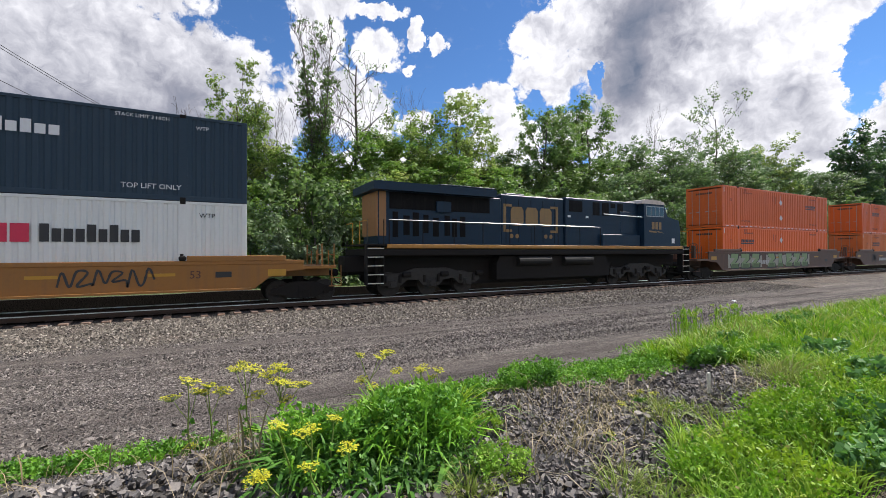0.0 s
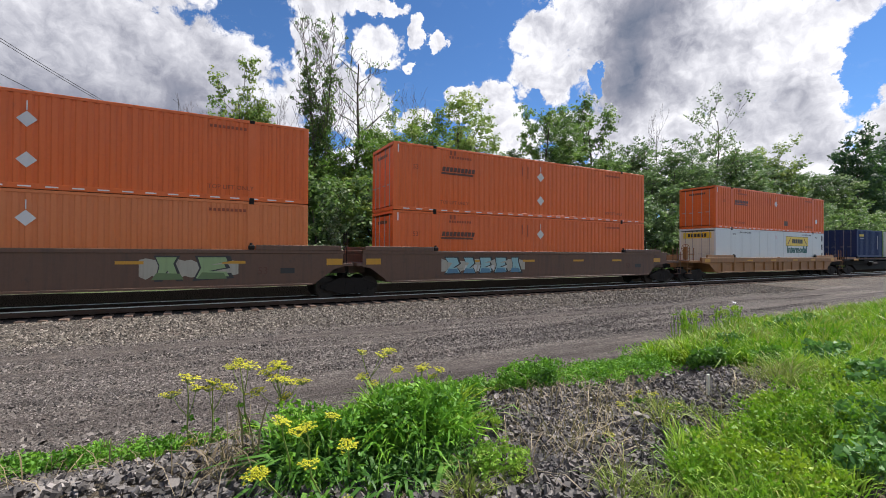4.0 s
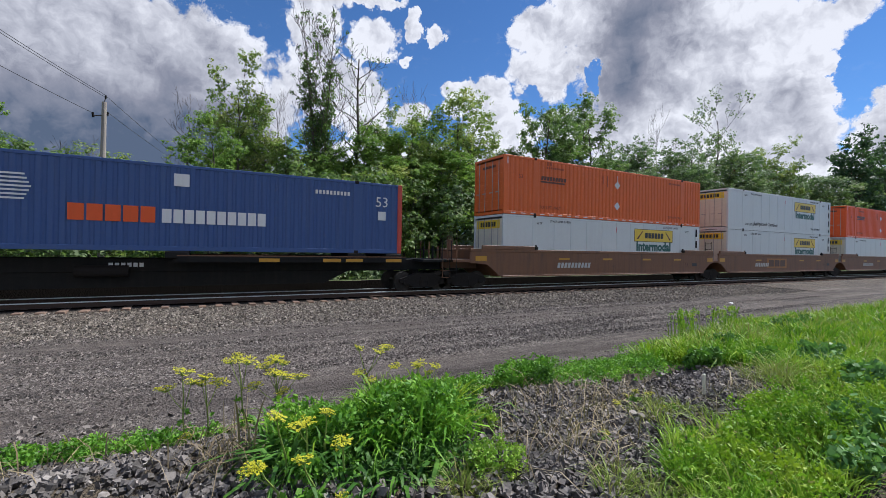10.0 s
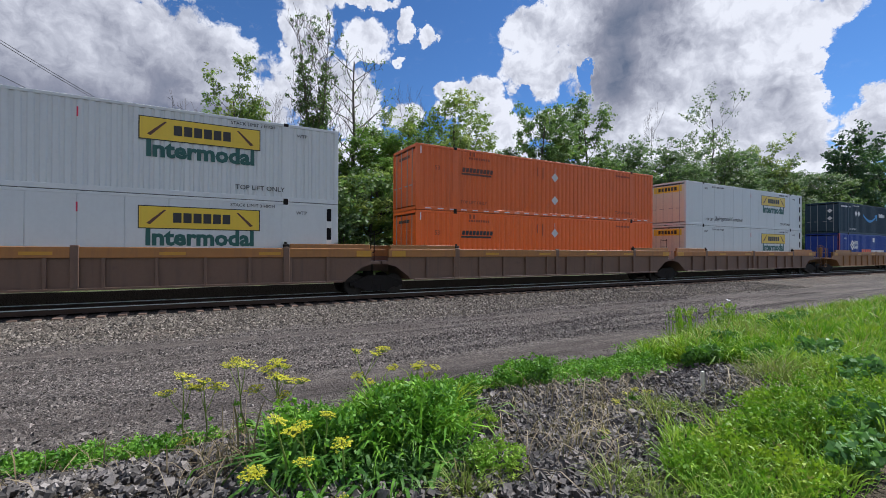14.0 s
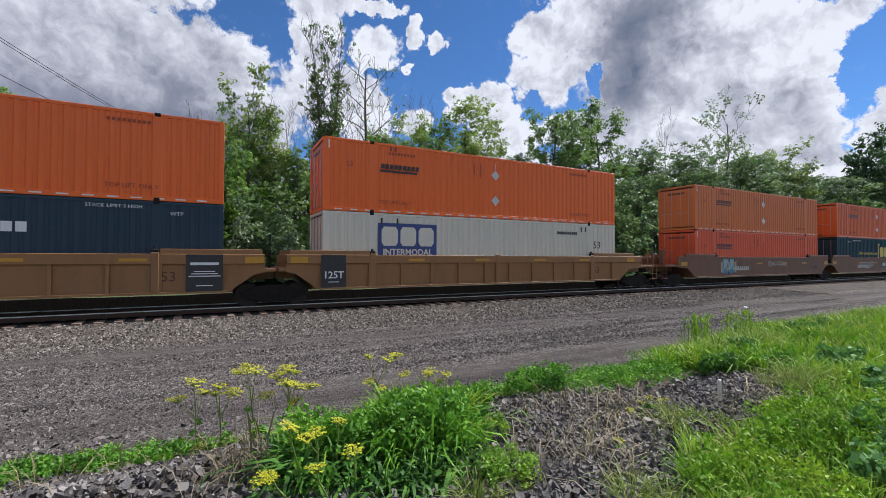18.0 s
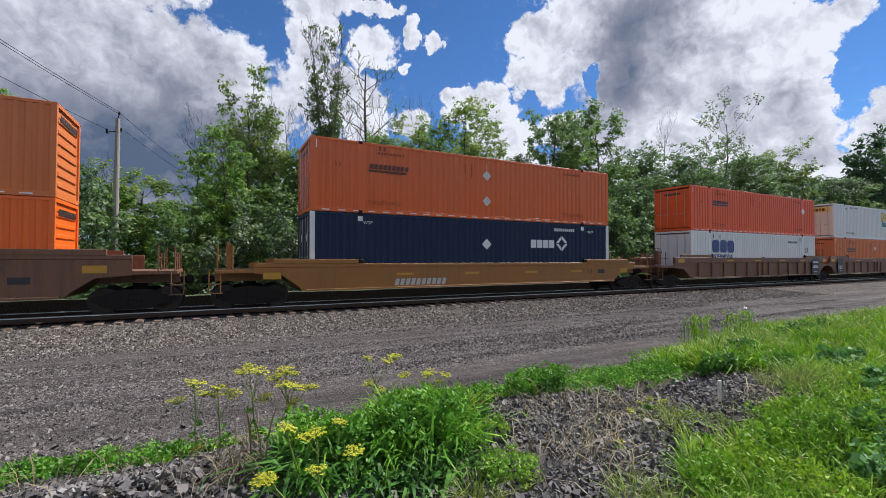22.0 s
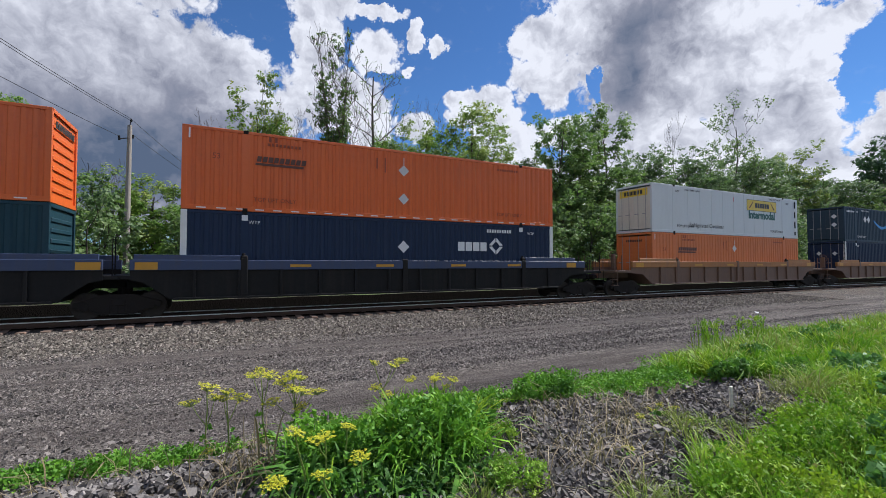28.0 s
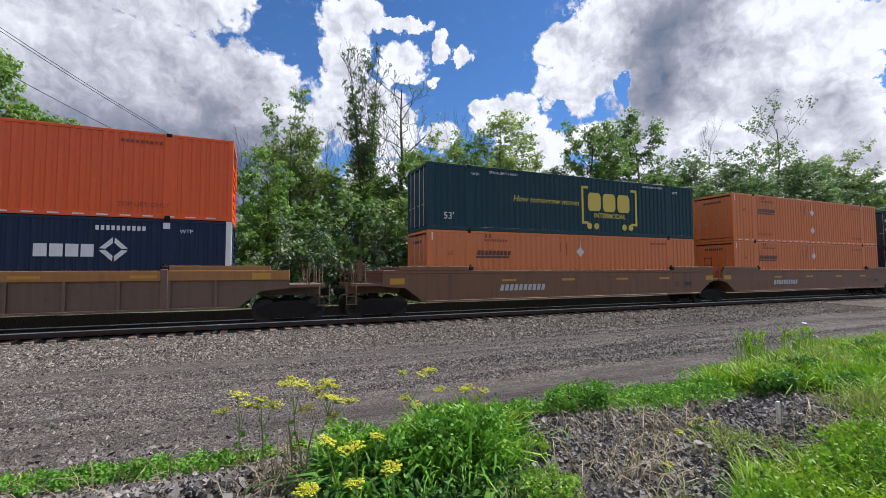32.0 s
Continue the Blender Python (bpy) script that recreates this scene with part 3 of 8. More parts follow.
def ballast_material():
    k = Tree("ballast_bed")
    co = k.n("TexCoord").outputs["Object"]
    v = k.n("TexVoronoi", {"Vector": co, "Scale": 19.0, "Randomness": 1.0})
    tone = k.n("SeparateColor", {0: v.outputs["Color"]}).outputs[0]
    col = k.mix(tone, (0.048, 0.041, 0.034), (0.27, 0.235, 0.198))
    # dark gaps: shade between the ballast stones painted in
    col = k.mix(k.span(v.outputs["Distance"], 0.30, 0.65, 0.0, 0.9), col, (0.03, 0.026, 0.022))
    big = k.noise(co, 0.5, 4)
    col = k.mix(k.span(big, 0.45, 0.7, 0.0, 0.4), col, (0.17, 0.12, 0.09))
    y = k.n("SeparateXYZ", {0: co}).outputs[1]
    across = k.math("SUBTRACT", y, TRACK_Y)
    # oil on the bed, plus shade under and behind the train painted near-black
    oil_and_shade = k.math("MULTIPLY", k.math("MULTIPLY", k.span(across, -1.40, -1.05), k.span(across, 3.7, 4.0, 1.0, 0.0)), 0.99)
    moss = k.mix(k.noise(co, 4.0, 5, 0.7), (0.05, 0.085, 0.02), (0.16, 0.19, 0.08))
    col = k.mix(k.span(k.math("ADD", across, k.math("MULTIPLY", big, 0.5)), 4.1, 4.4), col, moss)
    col = k.mix(oil_and_shade, col, (0.0045, 0.004, 0.0035))
    b = k.n("BsdfPrincipled", {"Base Color": col, "Roughness": 0.9, "Specular IOR Level": k.span(oil_and_shade, 0.0, 0.97, 0.25, 0.0),
                               "Normal": k.bump(k.math("MULTIPLY", v.outputs["Distance"], -1.0), 1.0, 0.06)})
    return k.finish(b)


# ridge beyond the far rail is added to keep the view under cars dark
BALLAST = [(-6.6, -0.62), (-5.4, -0.55), (-4.0, -0.49), (-2.6, -0.45), (-1.72, -0.44), (-1.5, -0.41), (-1.3, -0.39), (-1.12, -0.345), (1.1, -0.345), (2.2, -0.37), (3.3, -0.02), (4.4, 0.0), (5.6, -0.85)]


def shoulder(y):
    """Height of the ballast at y metres from the track's middle line."""
    for (a, za), (b, zb) in zip(BALLAST, BALLAST[1:]):
        if a <= y <= b:
            return za + (zb - za) * (y - a) / (b - a)
    return -0.6


def ballast():
    xs = [-900, -500, -200, -80, -40] + [-24 + 0.5 * i for i in range(220)] + [90, 110, 150, 250, 500, 900]
    ys = [-6.6 + 0.2 * i for i in range(62)]
    g = Geo()
    for y in ys:
        for x in xs:
            r = noise.noise(Vector((x * 1.1, y * 1.1, 9.0))) * 0.03 + noise.noise(Vector((x * 0.3, y * 0.6, 2.0))) * 0.04
            edge = min(1.0, max(0.0, (y + 6.6) / 0.8)) * min(1.0, max(0.0, (5.6 - y) / 0.8))
            g.v.append((x, y + TRACK_Y, shoulder(y) + (r if abs(y) > 1.6 else r * 0.12) * edge))
    n = len(xs)
    for j in range(len(ys) - 1):
        for i in range(n - 1):
            p = j * n + i
            g.f.append((p, p + 1, p + n + 1, p + n))
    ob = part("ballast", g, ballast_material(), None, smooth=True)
    tagged(ob, "grey-brown crushed stone ballast under the railway track, painted black for oil and shade along the rails", "ballast", kind="structure")


ballast()

STONE = [(-0.5, -0.42, -0.3), (0.55, -0.35, -0.28), (0.42, 0.5, -0.32), (-0.46, 0.44, -0.26), (-0.3, -0.36, 0.3), (0.4, -0.25, 0.36), (0.3, 0.36, 0.27), (-0.38, 0.28, 0.34)]
STONE_F = [(3, 2, 1, 0), (4, 5, 6, 7), (0, 1, 5, 4), (1, 2, 6, 5), (2, 3, 7, 6), (3, 0, 4, 7)]
# a chip of stone bedded in the ground: a skewed low roof over four corners
CHIP = [(-0.55, -0.45, -0.12), (0.55, -0.40, -0.15), (0.50, 0.48, -0.12), (-0.5, 0.5, -0.15), (-0.22, -0.05, 0.42), (0.25, 0.08, 0.36)]
CHIP_F = [(0, 1, 5, 4), (1, 2, 5), (2, 3, 4, 5), (3, 0, 4)]


def stones(name, label, material, spots, seed, chips=False):
    """Many loose stones in one mesh. spots: x, y, z, size. chips: bedded ones, turned about the upright only."""
    rng = np.random.default_rng(seed)
    n = len(spots)
    p = np.array(spots)
    base = np.array(CHIP if chips else STONE)
    m = len(base)
    v = base[None] * (1 + rng.uniform(-0.3, 0.3, (n, m, 3))) * rng.uniform(0.65, 1.25, (n, 1, 3))
    q = rng.normal(size=(n, 4))
    if chips:
        q[:, 1:3] *= 0.12
    q /= np.linalg.norm(q, axis=1)[:, None]
    w, x, y, z = q.T
    rot = np.stack([1 - 2 * (y * y + z * z), 2 * (x * y - z * w), 2 * (x * z + y * w), 2 * (x * y + z * w), 1 - 2 * (x * x + z * z), 2 * (y * z - x * w),
                    2 * (x * z - y * w), 2 * (y * z + x * w), 1 - 2 * (x * x + y * y)], -1).reshape(n, 3, 3)
    v = np.einsum("nij,nkj->nki", rot, v) * p[:, None, 3:4] + p[:, None, :3]
    f = [tuple(c + m * i for c in face) for i in range(n) for face in (CHIP_F if chips else STONE_F)]
    me = bpy.data.meshes.new(name)
    me.from_pydata(v.reshape(-1, 3).tolist(), [], f)
    me.materials.append(material)
    ob = new(name, me)
    return tagged(ob, label, "stones", kind="stuff")


def scatter_stones():
    rng = random.Random(5)
    spots = []
    while len(spots) < 34000:
        x, y = rng.uniform(-8, 34), rng.uniform(-6.2, -1.66)
        if rng.random() < (x + 30) / 90:
            continue
        spots.append((x, y + TRACK_Y, shoulder(y) + rng.uniform(0.0, 0.02), rng.uniform(0.045, 0.095)))
    stones("ballast_stones", "loose grey and tan ballast stones on the track shoulder", M["ballast_stone"], spots, 1, True)
    spots = []
    heaps = [(-1.6, 4.5, 1.9, 0.5, 5600), (0.5, 3.3, 0.9, 0.5, 1900), (3.3, 3.3, 0.75, 0.55, 4600), (2.3, 2.7, 0.6, 0.45, 2300), (5.8, 3.1, 0.75, 0.40, 3800), (4.4, 3.4, 0.6, 0.4, 1500), (3.0, 2.4, 0.5, 0.4, 1200)]
    for cx, cy, rx, ry, n in heaps:
        for i in range(n):
            x, y = rng.gauss(cx, rx * 0.75), rng.gauss(cy, ry * 0.75)
            if math.hypot(x, y) < 1.4:
                continue
            spots.append((x, y, lie(x, y) + rng.uniform(0.0, 0.05), rng.choice((0.026, 0.036, 0.046, 0.060))))
    stones("rubble_stones", "loose dark and pale grey crushed stone on the bank", M["rubble"], spots, 2)
    spots = []
    while len(spots) < 62000:
        x, y = rng.uniform(-7, 30), rng.uniform(5.0, 14.2)
        if rng.random() < max(0.0, x / 38):
            continue
        drift = 1.2 * noise.noise(Vector((x * 0.06, y * 1.9, 5.0))) + 0.6 * noise.noise(Vector((x * 0.3, y * 0.9, 8.0)))
        bare = max(math.exp(-((y - 7.0) / 0.75) ** 2), math.exp(-((y - 11.7) / 0.6) ** 2))
        if rng.random() < 0.85 * bare or rng.random() < 0.45 - drift:
            continue
        spots.append((x, y, lie(x, y) + 0.002, rng.choice((0.022, 0.03, 0.04, 0.05, 0.065)) * (0.75 + 0.6 * max(0.0, drift))))
    stones("lane_stones", "small loose stones scattered over the gravel lane", M["pebble"], spots, 3, True)


scatter_stones()


# ---- track ----
def track():
    prof = [(-0.07, -0.175), (0.07, -0.175), (0.07, -0.163), (0.012, -0.145), (0.010, -0.045), (0.035, -0.035), (0.035, -0.010),
            (-0.035, -0.010), (-0.035, -0.035), (-0.010, -0.045), (-0.012, -0.145), (-0.07, -0.163)]
    for side, nm in ((-1, "near"), (1, "far")):
        y = TRACK_Y + side * 0.7525
        g = Geo()
        n = len(prof)
        for x in (-900, 900):
            g.v += [(x, y + a, z + RAIL_Z) for a, z in prof]
        g.f += [(i, (i + 1) % n, n + (i + 1) % n, n + i) for i in range(n)]
        rail = part("rail", g, M["rail"], None)
        tagged(rail, "long steel rail with a rusty web and polished top", "rail", "rails of the track", kind="structure")
        part("rail_head", Geo().box(-900, 900, y - 0.037, y + 0.037, RAIL_Z - 0.03, RAIL_Z, 0.004), M["shine"], rail, "polished bright steel running surface")
        pl = kept("tie_plate", lambda: Geo().box(-0.09, 0.09, -0.17, 0.17, -0.19, -0.172, 0.006).mesh("tie_plate", M["rail"]))
        for i in range(-16, 70):
            part("tie_plate", pl, None, rail, at=pose(i * 0.52, y, RAIL_Z))
    rng = random.Random(3)
    shapes = [Geo().box(-0.115, 0.115, -1.62 - a, 1.32 + b, -0.40, -0.19, 0.015).mesh("tie", M["tie"]) for a, b in ((0, 0), (0.03, -0.02), (-0.03, 0.05), (0.06, 0.0))]
    deck = thing("track_ties", "row of weathered brown wooden railway ties", "railway ties", kind="structure")
    for i in range(-24, 160):
        part("tie", rng.choice(shapes), None, deck, at=pose(i * 0.52, TRACK_Y + rng.uniform(-0.06, 0.06), RAIL_Z + rng.uniform(-0.012, 0.014), 0, 0, rng.uniform(-1.2, 1.2)))
    g = Geo()
    for i in list(range(-700, -24, 2)) + list(range(160, 900, 2)):
        g.box(i * 0.52 - 0.11, i * 0.52 + 0.11, TRACK_Y - 1.32, TRACK_Y + 1.32, -0.52, -0.36)
    part("far_ties", g, M["tie"], deck, kind="stuff")


track()


# ---- lettering and emblems ----
def words(text, height, material, bold=0.0, slant=0.0):
    """Readable words as a flat mesh in the x-z plane, centred on its own origin, facing -y."""
    def make():
        cu = bpy.data.curves.new("words", "FONT")
        cu.body, cu.size, cu.extrude, cu.offset, cu.shear = text, height * 1.4, 0.003, bold, slant
        cu.align_x, cu.align_y, cu.resolution_u = "CENTER", "CENTER", 2
        ob = bpy.data.objects.new("words", cu)
        scene.collection.objects.link(ob)
        dg = bpy.context.evaluated_depsgraph_get()
        me = bpy.data.meshes.new_from_object(ob.evaluated_get(dg))
        bpy.data.objects.remove(ob)
        me.transform(Matrix.Rotation(radians(90), 4, "X"))
        me.materials.clear()
        me.materials.append(material)
        return me
    return kept(("words", text, height, material.name, bold, slant), make)


def bars(widths, height, gap=0.22, slant=0.0, rise=()):
    """A run of plain upright bars, one for each mark, centred; rise lists bars that stand taller."""
    g = Geo()
    total = sum(widths) + gap * (len(widths) - 1)
    x = -total / 2
    for i, w in enumerate(widths):
        h = height * (1.35 if i in rise else 1.0)
        s = slant * h
        g.plate([(x, -height / 2), (x + w, -height / 2), (x + w + s, -height / 2 + h), (x + s, -height / 2 + h)], 0)
        x += w + gap
    return g


def row_of_bars(n, w, height, gap, material, slant=0.0, rise=()):
    return kept(("bars", n, w, height, gap, material.name, slant, rise), lambda: bars([w] * n, height, gap, slant, rise).mesh("lettering", material))


def diamond(r, material, hole=0.0):
    def make():
        g = Geo()
        if not hole:
            g.plate([(-r, 0), (0, -r), (r, 0), (0, r)], 0)
        else:
            a = [(-r, 0), (0, -r), (r, 0), (0, r)]
            for i in range(4):
                p, q = Vector(a[i]), Vector(a[(i + 1) % 4])
                p2, q2 = p + (q - p) * 0.08, q + (p - q) * 0.08
                g.plate([tuple(p2), tuple(q2), tuple(q2 * hole), tuple(p2 * hole)], 0)
        return g.mesh("diamond", material)
    return kept(("diamond", r, material.name, hole), make)


def slab(w, h, material, thick=0.006):
    return kept(("slab", w, h, material.name), lambda: Geo().plate([(-w / 2, -h / 2), (w / 2, -h / 2), (w / 2, h / 2), (-w / 2, h / 2)], 0, thick).mesh("panel", material))


def smile(material):
    """A thin smiling curve that ends in an arrow head."""
    def make():
        g = Geo()
        pts = []
        for i in range(25):
            u = i / 24
            pts.append((-1.7 + 3.3 * u, -0.60 * math.sin(math.pi * (0.02 + 0.94 * u)), 0.035 + 0.085 * math.sin(math.pi * (0.12 + 0.8 * u))))
        low = [(x, z - w) for x, z, w in pts]
        high = [(x, z + w) for x, z, w in reversed(pts)]
        for (a, b), (c, d) in zip(zip(low, low[1:]), zip(high[::-1], high[::-1][1:])):
            g.plate([a, b, d, c], 0)
        g.plate([(1.15, 0.02), (1.25, -0.09), (1.80, -0.02), (1.86, 0.12)], 0)
        g.plate([(1.55, -0.46), (1.68, -0.50), (1.90, 0.06), (1.70, 0.04)], 0)
        return g.mesh("smile", material)
    return kept(("smile", material.name), make)


def serif_blocks(material, s=1.0):
    """Three heavy plain blocks of an emblem with clipped corners."""
    def make():
        g = Geo()
        for dx in (-1.05, 0.0, 1.05):
            g.plate([((dx + x) * s, z * s) for x, z in ((-.45, -.32), (-.32, -.5), (.32, -.5), (.45, -.32), (.45, .32), (.32, .5), (-.32, .5), (-.45, .32))], 0)
        return g.mesh("emblem", material)
    return kept(("blocks", material.name, s), make)


def scrawl(seed, w, h, material):
    """A sprayed tag: one thin looping stroke without meaning."""
    def make():
        rng = random.Random(seed)
        g = Geo()
        n = max(4, int(w / (h * 0.55)))
        pts = []
        for i in range(n):
            cx = -w / 2 + (i + 0.5) * w / n
            up = h * rng.uniform(0.25, 0.5)
            low = -h * rng.uniform(0.15, 0.5)
            d = w / n
            pts += rng.choice(([(cx - d * 0.4, low), (cx - d * 0.1, up), (cx + d * 0.3, low * 0.8)], [(cx - d * 0.3, up), (cx + d * 0.3, up * 0.8), (cx - d * 0.3, low), (cx + d * 0.5, low * 0.7)],
                               [(cx, up), (cx - d * 0.4, 0.0), (cx, low), (cx + d * 0.4, 0.1 * h), (cx + d * 0.1, up)]))
        # smooth the stroke, then give it width
        fine = []
        for i in range(len(pts) - 1):
            p0, p1, p2, p3 = (Vector(pts[max(0, min(len(pts) - 1, q))]) for q in (i - 1, i, i + 1, i + 2))
            for k in range(6):
                u = k / 6
                fine.append(0.5 * (2 * p1 + (p2 - p0) * u + (2 * p0 - 5 * p1 + 4 * p2 - p3) * u * u + (3 * p1 - p0 - 3 * p2 + p3) * u ** 3))
        t = max(0.018, h * 0.05)
        last = None
        for a, b in zip(fine, fine[1:]):
            d = (b - a).normalized()
            m = Vector((-d.y, d.x)) * t * rng.uniform(0.7, 1.1)
            now = (b + m, b - m)
            if last:
                g.f.append(tuple(range(len(g.v), len(g.v) + 4)))
                g.v += [(q.x, -0.003, q.y) for q in (last[0], last[1], now[1], now[0])]
            last = now
        return g.mesh("graffiti", material)
    return kept(("scrawl", seed, w, h, material.name), make)


def mural(car, seed, x, z, w, h, ink):
    """A large sprayed piece: pale halo, dark outlines, block forms filled with colour and a darker foot."""
    rng = random.Random(seed)
    base = part("graffiti", kept(("halo", seed, w, h), lambda: halo(rng, w, h)), None, car, "large spray-painted graffiti", at=pose(x, -1.443, z))
    n = max(2, int(w / (h * 1.05)))
    d = w / n
    for i in range(n):
        cx = -w / 2 + (i + 0.5) * d
        a, b = rng.uniform(0.25, 0.5), rng.uniform(0.3, 0.55)
        form = rng.choice(([(-a, -.5), (-.12, -.5), (0, -.1), (.18, -.5), (b, -.5), (b * .5, .2), (.25, .5), (-.3, .5), (-.2, .1)],
                           [(-b, -.5), (b, -.5), (a, -.15), (0, -.2), (b * .9, .1), (a, .5), (-b, .5), (-a, .2), (.0, .16), (-a, -.2)],
                           [(-.45, -.5), (.5, -.42), (.42, -.2), (-.1, -.16), (.4, .0), (.35, .16), (-.05, .14), (.45, .3), (.4, .5), (-.4, .5), (-.3, 0)]))
        out = [(cx + q * d * 1.04, r * h) for q, r in form]
        inn = [(cx + (q * 0.82 - 0.02) * d, (r * 0.84 + 0.02) * h) for q, r in form]
        part("letter_outline", Geo().plate(out, 0, 0.003), M["spray_dark"], base, at=pose(0, -0.003, 0))
        part("letter_fill", Geo().plate(inn, 0, 0.003), M[ink], base, at=pose(0, -0.006, 0))
        foot = [(cx - 0.36 * d, -.43 * h), (cx + 0.34 * d, -.43 * h), (cx + 0.26 * d, -.2 * h), (cx - 0.25 * d, -.16 * h)]
        part("letter_shade", Geo().plate(foot, 0, 0.002), M["spray_moss" if ink == "spray_green" else "spray_teal"], base, at=pose(0, -0.009, 0))


def halo(rng, w, h):
    n = 16
    pts = [(-w / 2 - 0.15 + (w + 0.3) * i / n, -h * 0.42 * rng.uniform(0.6, 1.0)) for i in range(n + 1)]
    pts += [(w / 2 + 0.15 - (w + 0.3) * i / n, h * 0.42 * rng.uniform(0.55, 1.0)) for i in range(n + 1)]
    return Geo().plate(pts, 0, 0.003).mesh("graffiti", M["spray_halo"])


# ---- containers ----
C_LONG, C_HIGH, C_HALF = 16.154, 2.896, 1.295


def wave(g, x0, x1, z0, z1, y, depth, pitch, sign):
    """Trapezoid corrugation along x between two heights; sign -1 faces -y."""
    n = max(2, round((x1 - x0) / pitch))
    p = (x1 - x0) / n
    xs = []
    for i in range(n):
        a = x0 + i * p
        xs += [(a, 0), (a + p * 0.40, 0), (a + p * 0.56, 1), (a + p * 0.84, 1)]
    xs.append((x1, 0))
    s = len(g.v)
    for x, d in xs:
        yy = y - sign * depth * d
        g.v += [(x, yy, z0), (x, yy, z1)]
    for i in range(len(xs) - 1):
        a = s + 2 * i
        g.f.append((a, a + 2, a + 3, a + 1) if sign < 0 else (a, a + 1, a + 3, a + 2))


def flat_panels(g, x0, x1, z0, z1, y, sign, step=1.22):
    """Smooth riveted sheets with narrow sunken seams, in one skin."""
    n = max(1, round((x1 - x0) / step))
    p = (x1 - x0) / n
    xs = [(x0, 0)]
    for i in range(1, n):
        a = x0 + i * p
        xs += [(a - 0.014, 0), (a - 0.006, 1), (a + 0.006, 1), (a + 0.014, 0)]
    xs.append((x1, 0))
    s = len(g.v)
    for x, d in xs:
        yy = y - sign * 0.016 * d
        g.v += [(x, yy, z0), (x, yy, z1)]
    for i in range(len(xs) - 1):
        a = s + 2 * i
        g.f.append((a, a + 2, a + 3, a + 1) if sign < 0 else (a, a + 1, a + 3, a + 2))


def frame_geo(length, high, posts):
    g = Geo()
    for s in (-1, 1):
        y0, y1 = sorted((s * C_HALF, s * (C_HALF - 0.09)))
        g.box(0.0, length, y0, y1, 0.0, 0.16, 0.008)
        g.box(0.0, length, y0, y1, high - 0.10, high, 0.008)
        for x in (0.0, length - 0.16):
            g.box(x, x + 0.16, s * C_HALF - (0.12 if s > 0 else 0), s * C_HALF + (0.12 if s < 0 else 0), 0.0, high, 0.008)
        for x in posts:
            g.box(x - 0.13, x + 0.13, min(s * C_HALF, s * (C_HALF - 0.07)), max(s * C_HALF, s * (C_HALF - 0.07)), 0.16, high - 0.1, 0.006)
    for x in (0.0, length - 0.10):
        g.box(x, x + 0.10, -C_HALF + 0.1, C_HALF - 0.1, high - 0.12, high - 0.004)
        g.box(x, x + 0.10, -C_HALF + 0.1, C_HALF - 0.1, 0.004, 0.15)
    return g


